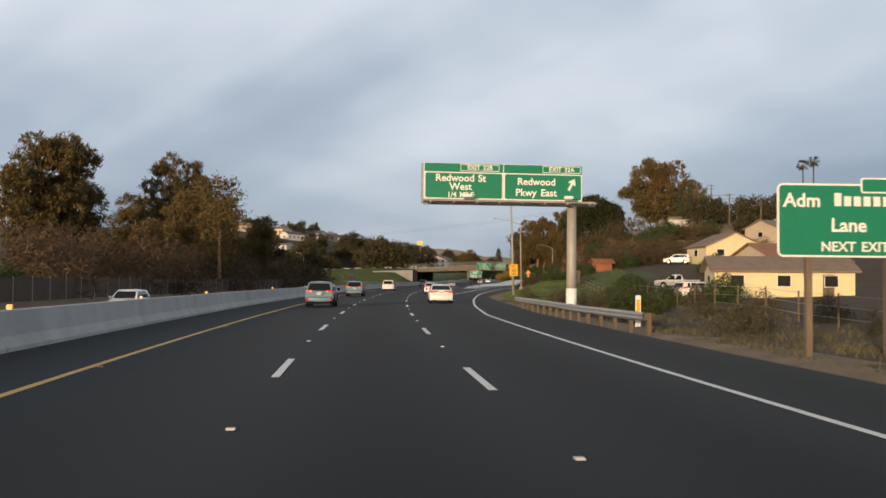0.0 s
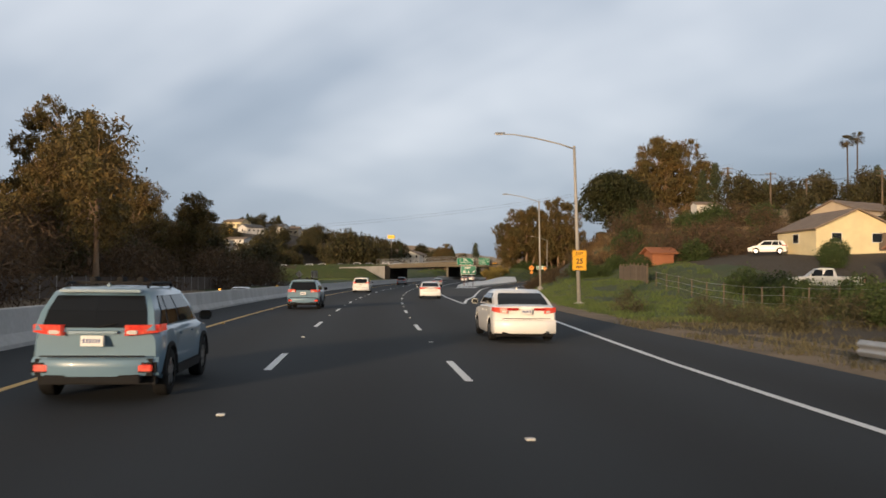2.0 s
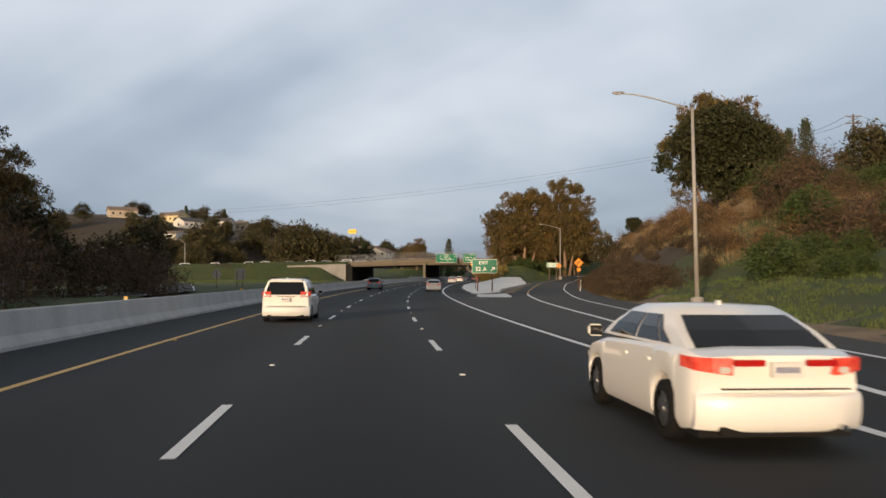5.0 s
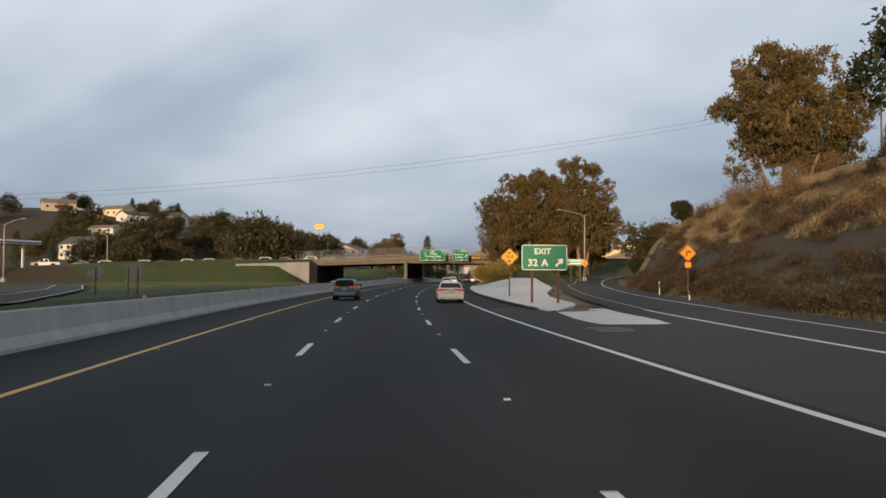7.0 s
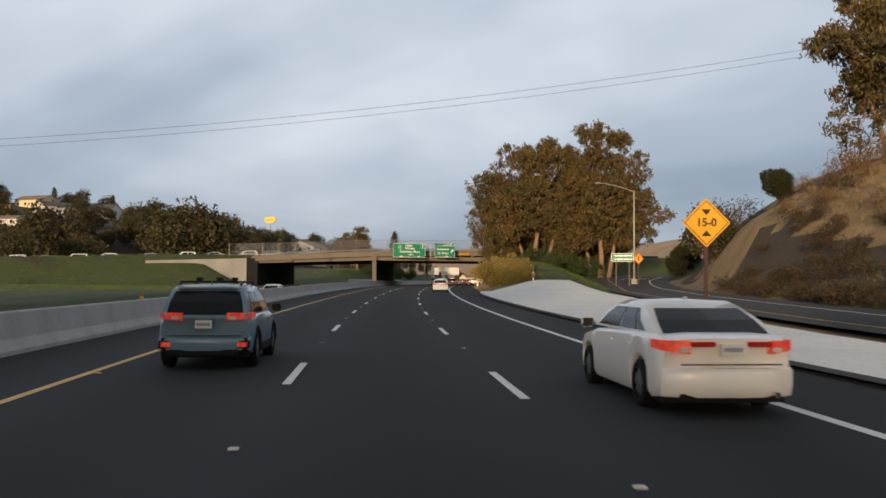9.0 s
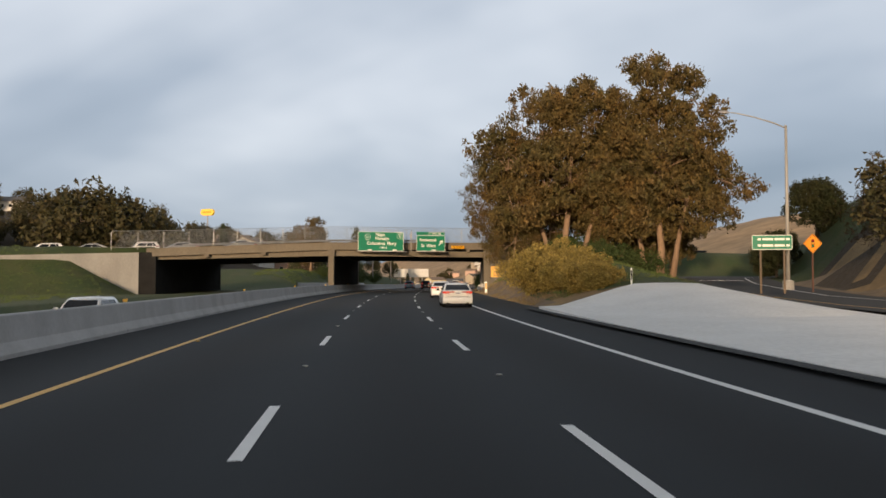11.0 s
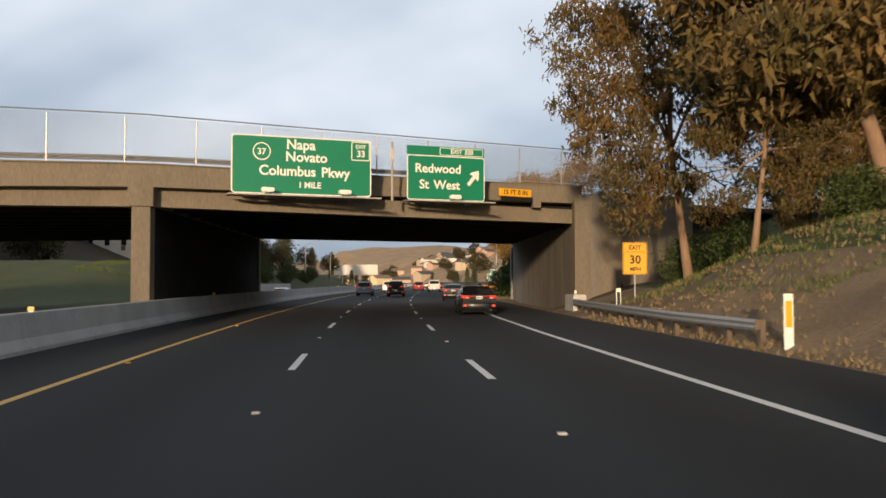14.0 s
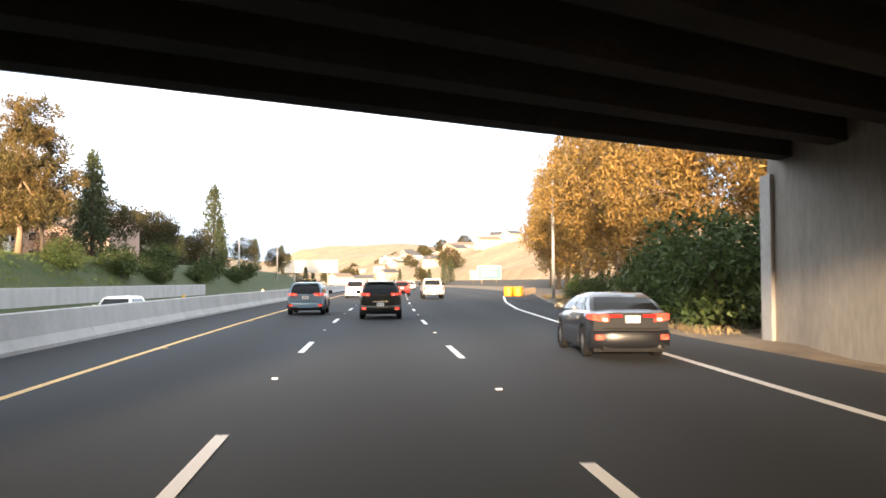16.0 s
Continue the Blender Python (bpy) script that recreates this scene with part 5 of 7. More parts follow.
diamond("clearance_sign", "orange diamond clearance sign on a post in the gore", stand(231.7, 9.9, 0.0), 3.55, 1.1, "15-0", fill=SIGN_YELLOW, wood=True)
diamond("curve_sign", "orange diamond turn warning sign with speed plate", stand(224.2, 23.3, 0.2), 3.55, 0.92, "turn", low_plate=True, wood=True)
diamond("signal_ahead_sign", "orange diamond signal-ahead sign on a wooden post", stand(312.5, 28.55, 1.2), 2.9, 0.95, "signal", wood=True)

gs = thing("street_guide_sign", "small green direction sign on two wooden posts", "road sign", stand(320.3, -1.15, 0, -8))
p = bordered(gs, 27.35, 30.15, 3.75, 4.80, 0.0, 0.04, 0.1)
for z in (4.50, 4.05):
    x = 27.75
    for wd in (0.22, 0.75, 0.7, 0.25):
        part("name_bar", boxed(x, x + wd, -0.012, -0.004, z - 0.08, z + 0.08), SIGN_WHITE, p, "white bar")
        x += wd + 0.1
for x in (27.95, 29.6):
    part("post", boxed(x - 0.07, x + 0.07, 0.04, 0.16, 0.6, 4.6, bevel=0.01), WOOD, gs, "brown wooden post")

# signs hung on the overpass
for name, label, s, d0, d1, z0, z1, turn in (("bridge_sign", "large green guide sign hung on the overpass", 373.6, -6.56, -0.38, 5.55, 8.18, 17), ("bridge_exit_sign", "green exit sign with arrow hung on the overpass", 377.2, 1.25, 5.25, 5.66, 8.34, 17)):
    t = thing(name, label, "road sign", stand(s, (d0 + d1) / 2, 0.0, turn))
    w = (d1 - d0) / 2 / math.cos(radians(turn)) * 0.985
    if d0 < 0:
        p = bordered(t, -w, w, z0, z1, 0.0, 0.06, 0.18)
        for text, size, x, z in (("Napa", 0.45, -0.1, 7.80), ("Novato", 0.45, 0.15, 7.25), ("Columbus  Pkwy", 0.45, 0.1, 6.60), ("1  MILE", 0.28, 0.3, 6.0)):
            words(text, size, x, z, -0.008, SIGN_WHITE, p, "white lettering")
        b = bordered(p, w - 0.95, w - 0.08, z1 - 0.95, z1 - 0.08, -0.012, 0.04, 0.08, name="exit_tab")
        words("EXIT", 0.17, w - 0.51, z1 - 0.32, -0.022, SIGN_WHITE, b)
        words("33", 0.30, w - 0.51, z1 - 0.65, -0.022, SIGN_WHITE, b)
        bm = bmesh.new()
        tube(bm, [(-1.85, -0.004, 7.45), (-1.85, -0.012, 7.45)], [0.40, 0.40], 20)
        sh = part("route_shield", bm, SIGN_WHITE, p, "white route shield")
        bm = bmesh.new()
        tube(bm, [(-1.85, -0.010, 7.45), (-1.85, -0.016, 7.45)], [0.35, 0.35], 20)
        part("shield_field", bm, SIGN_GREEN, sh)
        words("37", 0.28, -1.85, 7.43, -0.018, SIGN_WHITE, sh, "white route number")
        lamps = (-1.7, 1.75)
    else:
        part("tab_plate", boxed(-w, w, 0.01, 0.045, 7.90, z1, bevel=0.005), SIGN_GREEN, t, "green upper plate")
        p = bordered(t, -w, w, z0, 7.88, 0.0, 0.05, 0.15)
        b = bordered(t, -0.35, w - 0.08, 7.92, z1 - 0.04, -0.002, 0.035, 0.07, name="exit_tab")
        words("EXIT  32B", 0.22, w / 2 - 0.2, (7.92 + z1 - 0.04) / 2, -0.012, SIGN_WHITE, b, "white exit number")
        words("Redwood", 0.45, -0.45, 7.22, -0.008, SIGN_WHITE, p, "white lettering")
        words("St  West", 0.45, -0.35, 6.42, -0.008, SIGN_WHITE, p, "white lettering")
        arrow(p, 1.45, 6.85, 0.95, -0.008, SIGN_WHITE, -38)
        lamps = (0.2,)
    backing(t, -w, w, z0, z1, 0.0)
    part("walkway", boxed(-w - 0.2, w + 0.3, -0.7, 0.25, z0 - 0.12, z0 - 0.06), POLE_PAINT, t, "narrow service walkway")
    for x in (-w * 0.8, 0, w * 0.8):
        part("hanger", boxed(x - 0.05, x + 0.05, 0.13, 1.5, z0 - 0.06, z0 + 0.04), POLE_PAINT, t)
        part("hanger", boxed(x - 0.05, x + 0.05, 0.13, 1.5, z0 + 1.2, z0 + 1.3), POLE_PAINT, t)
    for x in lamps:
        sign_lamp(t, x, -0.65, z0 + 0.02)
t = thing("clearance_plate", "yellow fifteen-foot clearance plate on the bridge edge", "road sign", stand(379.9, 6.9, 0.0, 28))
p = bordered(t, -1.05, 1.05, 6.12, 6.52, -0.32, 0.015, 0.03, fill=SIGN_YELLOW, edge=SIGN_YELLOW)
words("15 FT  0 IN", 0.24, 0.0, 6.32, -0.328, BLACK, p, "black lettering")
part("bracket", boxed(-0.8, 0.8, -0.3, 0.25, 6.28, 6.36), STEEL, t)
p = thing("utility_mast", "short dark conduit mast fixed to the parapet", "mast", stand(375.6, 0.55, 0.0))
part("mast", tubed([(0, -0.1, 5.5), (0, -0.1, 8.3)], 0.06, 8), POLE_PAINT, p)
part("box", boxed(-0.09, 0.09, -0.2, 0.0, 7.4, 8.0, bevel=0.02), POLE_PAINT, p)
advisory("exit_speed_sign", stand(375.2, 12.15, 0.25), "30", 1.75, 1.15, 1.5)

# backs of signs across the median
for s, d, dia in ((240, -29.0, True), (240.5, -25.6, False)):
    t = thing("sign_back", "grey back of a road sign facing oncoming traffic", "road sign", stand(s, d, 0.0))
    bm = rounded(bmesh.new(), -0.62, 0.62, -0.62, 0.62, 0, 0.02, 0.05) if dia else rounded(bmesh.new(), -0.75, 0.75, -0.85, 0.85, 0, 0.02, 0.05)
    bmesh.ops.transform(bm, matrix=Matrix.Translation((0, 0, 2.05)) @ (Matrix.Rotation(radians(45), 4, "Y") if dia else Matrix.Identity(4)), verts=bm.verts)
    part("panel", bm, SIGN_BACK, t, "bare metal plate")
    for x in ((0,) if dia else (-0.45, 0.45)):
        sign_post(t, x, 2.6, y=-0.06, wood=True)


# ---- guard rails ----
def guard_rail(label, pts, h=0.0):
    """A W-beam rail on posts; pts are (s, d) ends, sampled along."""
    t = thing("guard_rail", label, "guard rail")
    prof = [(0.0, 0.44), (-0.06, 0.50), (-0.06, 0.54), (0.0, 0.585), (-0.06, 0.63), (-0.06, 0.67), (0.0, 0.74)]
    ss = spaced([(pts[0][0], pts[-1][0], 2.0)])
    f = lambda s: span(s, [p[0] for p in pts], [p[1] for p in pts])
    rows = [[at(s, f(s) + o, z + h) for o, z in prof] + [at(s, f(s) + o + 0.006, z + h) for o, z in prof[::-1]] for s in ss]
    me = grid_mesh("rail", rows, [STEEL])
    ob = new("rail", me)
    ob.parent = t
    tagged(ob, "grey galvanised rail")
    s = pts[0][0] + 0.3
    while s < pts[-1][0]:
        part("post", boxed(-0.07, 0.07, -0.09, 0.09, -0.4, 0.72, bevel=0.01), WOOD, t, m=stand(s, f(s) + 0.28, h))
        part("block", boxed(-0.10, 0.10, -0.08, 0.08, 0.46, 0.72, bevel=0.01), WOOD, t, m=stand(s, f(s) + 0.11, h))
        s += 1.9
    return t


guard_rail("galvanised guard rail on wooden posts before the sign pole", [(28.5, 9.3), (37, 8.95), (46, 9.1), (57, 9.0)])
guard_rail("galvanised guard rail on wooden posts leading to the overpass", [(355.5, 9.4), (361, 9.15), (368, 9.4), (378.6, 9.9)])
t = thing("rail_anchor", "grey concrete end block under the overpass", "concrete block", stand(380.2, 10.25, 0.0))
part("block", boxed(-0.25, 0.45, -1.0, 1.2, -0.2, 0.95, bevel=0.04), BARRIER_CONCRETE, t)


def marker(s, d, h=0.0, tall=1.2, width=0.12, plate=SIGN_WHITE, amber=False, group=""):
    t = thing("delineator_post", "white roadside delineator post" + (" with yellow panel" if amber else ""), "marker post", stand(s, d, h), group)
    part("post", boxed(-width / 2, width / 2, -0.02, 0.02, -0.3, tall, bevel=0.012), plate, t)
    part("reflector", boxed(-width * 0.34, width * 0.34, -0.028, -0.018, tall * 0.35, tall * 0.86, bevel=0.003), SIGN_YELLOW if amber else BLACK, t)
    return t


marker(33.5, 10.6, 0, 1.25, 0.22, amber=True)
marker(354.5, 9.75, 0.15, 1.25, 0.24, amber=True)
marker(372.5, 10.6, 0.2, 1.15, 0.22)
marker(309, 15.2, ground_h(309, 15.2), 1.15, 0.12)
leaning = marker(224.8, 23.6, 0.05, 1.15, 0.10)
leaning.matrix_basis = leaning.matrix_basis @ Matrix.Rotation(radians(-9), 4, "Y")
marker(245, 26.5, 0.3, 1.1, 0.10)
marker(381.5, 10.6, 0.05, 1.1, 0.12)

# ---- raised pavement markers ----
DOT = material("ceramic_marker", (0.66, 0.66, 0.63), 0.4, var=0.15, scale=6, fine=30, bump=0)
dot_mesh = mesh_of("lane_marker", boxed(-0.06, 0.06, -0.055, 0.055, 0, 0.022, bevel=0.012), DOT)
for side, start in ((-1.83, 16.72), (1.83, 14.84)):
    for k in range(-2, 44):
        ob = new("lane_marker", dot_mesh)
        ob.matrix_basis = stand(start + 14.63 * k + 7.315, side, 0.006)
        tagged(ob, "small raised white lane marker on the asphalt", "road marker", "lane markers")
dot_yellow = mesh_of("edge_marker", boxed(-0.06, 0.06, -0.055, 0.055, 0, 0.022, bevel=0.012), REFLECTOR)
for k in range(30):
    ob = new("edge_marker", dot_yellow)
    ob.matrix_basis = stand(2 + 14.63 * k, -5.38, 0.006)
    tagged(ob, "small raised amber edge marker on the asphalt", "road marker", "edge markers")

# ---- poles and wires on the hill ----
WIRE = material("dark_cable", (0.06, 0.06, 0.065), 0.7, var=0.1, bump=0)


def utility_pole(s, d, h, tall, arms=1):
    t = thing("utility_pole", "weathered wooden utility pole with crossarm on the hill", "utility pole", stand(s, d, h))
    part("shaft", tubed([(0, 0, -0.5), (0, 0, tall)], [0.21, 0.15], 10), WOOD, t, smooth=True)
    for k in range(arms):
        z = tall - 0.4 - 1.1 * k
        part("crossarm", boxed(-1.2, 1.2, -0.06, 0.06, z, z + 0.12), WOOD, t)
        for x in (-1.1, -0.5, 0.5, 1.1):
            part("insulator", tubed([(x, 0, z + 0.12), (x, 0, z + 0.27)], [0.04, 0.03], 6), CONCRETE, t)
    return t


POLES = [(322, 84.7, 35.7), (243.7, 68.2, 27.1), (241, 77, 25.6), (245.7, 86.3, 24.8), (238, 100, 26.0)]
for s, d, z in POLES:
    g = ground_h(s, d)
    utility_pole(s, d, g, z - g, 2)
utility_pole(300, -142, ground_h(300, -142), 15.5 - ground_h(300, -142), 1)
for drop in (0.0, 0.75):
    t = thing("power_line", "thin dark power line sagging across the freeway", "cable")
    part("cable", tubed([at(300, d, 20.6 - drop + 0.12 * d + 0.0006 * d * d) for d in range(-142, 86, 4)], 0.02, 5), WIRE, t)
for (s0, d0, z0), (s1, d1, z1) in zip(POLES, POLES[1:]):
    for o in (-1.1, 1.1):
        a, b = at(s0, d0 + o, z0 - 0.3), at(s1, d1 + o, z1 - 0.3)
        t = thing("power_line", "thin dark power line between hill poles", "cable")
        part("cable", tubed([a.lerp(b, i / 10) - Vector((0, 0, 3.2 * i / 10 * (1 - i / 10))) for i in range(11)], 0.03, 5), WIRE, t)

# faded word on the ramp
cu = bpy.data.curves.new("pavement_word", "FONT")
cu.body, cu.size, cu.align_x, cu.extrude = "AHEAD", 1.5, "CENTER", 0.002
tmp = bpy.data.objects.new("pavement_word", cu)
me = bpy.data.meshes.new_from_object(tmp)
bpy.data.objects.remove(tmp)
me.transform(Matrix.Diagonal((1, 2.4, 1, 1)))
me.materials.clear()
me.materials.append(WHITE_LINE)
ob = new("pavement_word", me)
slope = math.atan2(ramp_rise(356) - ramp_rise(352), 4)
ob.matrix_basis = stand(352, 36.0, ramp_rise(352) + 0.07, -12) @ Matrix.Rotation(slope, 4, "X")
tagged(ob, "faded white word painted on the ramp", "road marking", kind="structure")

# ---- plants ----
BARK_PALE = material("pale_eucalyptus_bark", (0.30, 0.20, 0.13), 0.9, var=0.4, scale=0.8, fine=7, bump=0.5, tint=(0.15, 0.095, 0.06), stretch=(1, 1, 0.25), depth=0.03)
BARK_DARK = material("dark_bark", (0.085, 0.065, 0.05), 0.95, var=0.35, scale=1.2, fine=9, bump=0.6, stretch=(1, 1, 0.3), depth=0.03)
LEAF_EUC = leaf_material("eucalyptus_leaves", (0.100, 0.085, 0.031), (0.222, 0.124, 0.042))
LEAF_OAK = leaf_material("dark_oak_leaves", (0.036, 0.044, 0.017), (0.062, 0.054, 0.021))
LEAF_FAR = leaf_material("olive_brown_leaves", (0.058, 0.058, 0.024), (0.098, 0.066, 0.030))
LEAF_PINE = leaf_material("conifer_needles", (0.054, 0.074, 0.035), (0.101, 0.095, 0.041))
LEAF_GOLD = leaf_material("golden_acacia_leaves", (0.36, 0.265, 0.075), (0.15, 0.145, 0.05))
LEAF_BROWN = leaf_material("brown_winter_twigs", (0.115, 0.070, 0.042), (0.066, 0.058, 0.027))
LEAF_GREEN = leaf_material("green_shrub_leaves", (0.052, 0.084, 0.024), (0.085, 0.090, 0.032))
LEAF_RUST = leaf_material("rusty_scrub_leaves", (0.203, 0.121, 0.057), (0.115, 0.095, 0.041))
rng = np.random.default_rng(7)


def leaf_mesh(name, centres, per, spread, size, mat, droop=0.0, slim=0.4):
    """Many small leaves round each centre; each leaf is a slim blade of its own."""
    c = np.repeat(np.asarray(centres, float), per, axis=0)
    n = len(c)
    c = c + rng.normal(0, 1, (n, 3)) * spread
    a = rng.normal(0, 1, (n, 3))
    a[:, 2] -= droop
    a /= np.linalg.norm(a, axis=1)[:, None]
    b = np.cross(a, rng.normal(0, 1, (n, 3)))
    b /= np.linalg.norm(b, axis=1)[:, None]
    ln = size * rng.uniform(0.6, 1.35, (n, 1))
    v = np.stack([c - a * ln / 2 - b * ln * slim / 2, c - a * ln / 2 + b * ln * slim / 2, c + a * ln / 2], 1).reshape(-1, 3)
    me = bpy.data.meshes.new(name)
    me.vertices.add(3 * n)
    me.vertices.foreach_set("co", v.ravel())
    me.loops.add(3 * n)
    me.loops.foreach_set("vertex_index", np.arange(3 * n, dtype=np.int32))
    me.polygons.add(n)
    me.polygons.foreach_set("loop_start", np.arange(0, 3 * n, 3, dtype=np.int32))
    me.materials.append(mat)
    me.update(calc_edges=True)
    me.validate()
    return me


def lobe_points(lobes, count, inner=0.55):
    """Clump centres in the outer shells of several lobes."""
    vol = np.array([r[0] * r[1] * r[2] for _, r in lobes]) ** 0.67
    pick = rng.choice(len(lobes), count, p=vol / vol.sum())
    u = rng.normal(0, 1, (count, 3))
    u /= np.linalg.norm(u, axis=1)[:, None]
    k = rng.uniform(inner, 1.0, (count, 1)) ** 0.6
    c = np.array([lobes[i][0] for i in pick])
    r = np.array([lobes[i][1] for i in pick])
    return c + u * r * k


def billows(lobes, count, size, inner=0.35):
    """Many small sprays of foliage filling large lobes, with gaps between them."""
    out = []
    for c in lobe_points(lobes, count, inner):
        k = size * random.uniform(0.65, 1.35)
        out.append((tuple(c), (k, k, k * random.uniform(0.55, 0.85))))
    return out


def tree(name, label, lobes, trunk, bark, leaf, clumps=200, per=30, spread=0.45, size=0.4, droop=0.4, radius=0.35, slim=0.4, sprays=0, spray=1.3, inner=0.5, stems=()):
    """A tree built from lobes of foliage ((centre, radii) in metres) and limbs that reach into each of them."""
    t = thing(name, label, "tree")
    n = len(trunk)
    part("trunk", tubed(trunk, [radius * (1 - 0.55 * k / (n - 1)) * (1.25 if k == 0 else 1) for k in range(n)], 10), bark, t, smooth=True)
    for stem in stems:
        part("trunk", tubed(stem, [radius * 0.75 * (1.2 if k == 0 else 1 - 0.5 * k / (len(stem) - 1)) for k in range(len(stem))], 9), bark, t, smooth=True)
    for k, (c, r) in enumerate(lobes):
        c = Vector(c)
        start = Vector(trunk[-1]) if k % 2 else Vector(trunk[max(1, n - 2)])
        mid = start.lerp(c, 0.5) + Vector((random.uniform(-0.3, 0.3), random.uniform(-0.3, 0.3), random.uniform(-0.2, 0.5)))
        bm = tubed([start, mid, c, c + Vector((0, 0, r[2] * 0.5))], [radius * 0.42, radius * 0.28, radius * 0.15, radius * 0.05], 7)
        for j in range(3 if clumps < 200 else 5):
            a = random.uniform(0, 6.28)
            e = c + Vector((math.cos(a) * r[0] * 0.8, math.sin(a) * r[1] * 0.8, random.uniform(-0.5, 0.7) * r[2]))
            tube(bm, [mid.lerp(c, 0.3 + 0.14 * j), mid.lerp(e, 0.6), e], [radius * 0.15, radius * 0.09, radius * 0.03], 5)
        part("limb", bm, bark, t, smooth=True)
    if sprays:
        small = billows(lobes, sprays, spray, inner)
        twigs = bmesh.new()
        for c, r in small:
            near = min(lobes, key=lambda e: (Vector(e[0]) - Vector(c)).length)
            a = Vector(near[0]) - Vector((0, 0, near[1][2] * 0.3))
            tube(twigs, [a, a.lerp(Vector(c), 0.55) + Vector((0, 0, 0.25)), Vector(c)], [radius * 0.12, radius * 0.08, radius * 0.03], 4, cap=False)
        tagged(part("branching", twigs, bark, t, "fine bare branching"), kind="stuff")
        lobes, inner = small, 0.62
    part("crown", leaf_mesh("crown", lobe_points(lobes, clumps, inner), per, spread, size, leaf, droop, slim), leaf, t)
    return t


def copies(first, places, sink=0.3, group=""):
    """Stand the first tree at the first place and copies at the rest; places are (s, d, size[, turn])."""
    if group:
        tagged(first, group=group)
    for k, (s, d, f, *turn) in enumerate(places):
        m = stand(s, d, ground_h(s, d) - sink * f, turn[0] if turn else (k * 97) % 360) @ Matrix.Diagonal((f, f, f, 1))
        if k == 0:
            first.matrix_basis = m
        else:
            ob = copy_thing(first, Matrix.Identity(4))
            ob.matrix_basis = m


# tall eucalyptus by the overpass: short bare trunks, crowns of several drooping lobes
euc_peak = tree("eucalyptus", "tall eucalyptus with pale trunks and a dense olive-brown crown", [((0, 0, 23.2), (4.2, 4.0, 4.2)), ((-3.0, 0.5, 18.6), (4.0, 3.8, 3.8)), ((3.2, 0, 18.0), (4.0, 3.8, 4.0)), ((0, -2.4, 13.8), (5.2, 4.0, 4.2)), ((5.4, 0.4, 12.2), (3.8, 3.6, 3.6)), ((9.0, -0.8, 10.4), (2.0, 1.8, 1.2)), ((-4.8, 0.4, 12.4), (3.6, 3.6, 3.8)), ((3.8, -0.6, 7.4), (4.0, 3.6, 2.8)), ((-3.8, -0.8, 7.8), (3.6, 3.4, 2.8)), ((0.5, 2.6, 9.5), (4.6, 3.4, 4.0))],
                [(0, 0, 0), (0.25, 0.1, 4), (-0.2, 0.3, 9), (0.3, 0, 15)], BARK_PALE, LEAF_EUC, clumps=3000, per=21, spread=0.27, size=0.46, droop=1.2, radius=0.5, slim=0.42, inner=0.55, sprays=150, spray=1.65,
                stems=([(-1.3, 0.3, -0.4), (-2.0, 0.2, 4), (-3.0, 0.3, 9)], [(1.2, -0.5, -0.4), (2.0, -0.4, 4.5), (3.4, 0, 10)]))
copies(euc_peak, [(363, 31.8, 1.09, 0), (148, -40.5, 0.86, 170), (374, 35, 0.6, 200)], group="eucalyptus by the overpass")
euc_dome = tree("eucalyptus", "broad domed eucalyptus with dense drooping brown-green leaves", [((1.6, 0, 16.8), (4.6, 4.4, 4.2)), ((-3.2, 0.4, 16.0), (4.3, 4.0, 4.0)), ((-6.9, 0, 12.4), (3.6, 3.4, 3.8)), ((4.4, 0.4, 12.6), (3.8, 3.8, 3.8)), ((0, -2.2, 10.6), (4.8, 3.8, 4.0)), ((-6.4, -0.8, 6.8), (3.2, 3.0, 2.8)), ((-1.8, 0.4, 6.6), (3.6, 3.2, 2.6)), ((4.0, -0.8, 7.2), (3.6, 3.2, 2.8)), ((0.5, 2.8, 11.5), (4.6, 3.2, 4.2))],
                [(0, 0, 0), (-0.3, 0.1, 3.5), (0.2, 0.2, 7), (0.6, 0, 12)], BARK_PALE, LEAF_EUC, clumps=2900, per=21, spread=0.27, size=0.46, droop=1.2, radius=0.46, slim=0.42, inner=0.55, sprays=140, spray=1.65,
                stems=([(-1.6, 0.2, -0.4), (-2.8, 0.1, 3.5), (-4.6, 0.2, 8)], [(1.4, -0.4, -0.4), (2.4, -0.4, 4.0), (4.0, 0, 8.5)]))
copies(euc_dome, [(364, 20.6, 1.07, 0), (373, 27, 0.8, 150), (132, -53.5, 1.05, 80)], group="eucalyptus by the overpass")
copies(euc_dome, [(364, 20.6, 1.07, 0), (318, 65.5, 1.42, 180)], 3.4)
euc_dome.matrix_basis = stand(364, 20.6, ground_h(364, 20.6) - 0.3) @ Matrix.Diagonal((1.07, 1.07, 1.07, 1))
euc_b = tree("eucalyptus", "leaning eucalyptus with hanging brown leaves above the bank", [((-3.6, 0, 14.0), (3.4, 3.2, 3.2)), ((0.4, 0.4, 17.0), (3.4, 3.2, 3.2)), ((-1.2, 0.2, 10.6), (3.0, 2.8, 2.6)), ((-4.2, -0.6, 9.4), (2.2, 2.0, 2.2)), ((2.4, -0.4, 12.4), (2.8, 2.6, 2.6)), ((1.6, 0, 8.0), (2.2, 2.0, 2.0)), ((-3.4, -0.6, 6.6), (2.6, 2.2, 2.6)), ((-2.2, -0.4, 4.2), (2.0, 1.8, 1.8)), ((1.9, 0.2, 4.8), (1.9, 1.8, 1.8))],
             [(0, 0, 0), (-0.35, 0.1, 3), (-0.8, 0.1, 6.5), (-0.9, 0, 11)], BARK_PALE, LEAF_EUC, clumps=1700, per=22, spread=0.22, size=0.30, droop=1.6, radius=0.21, slim=0.32, inner=0.25, sprays=150, spray=1.0)
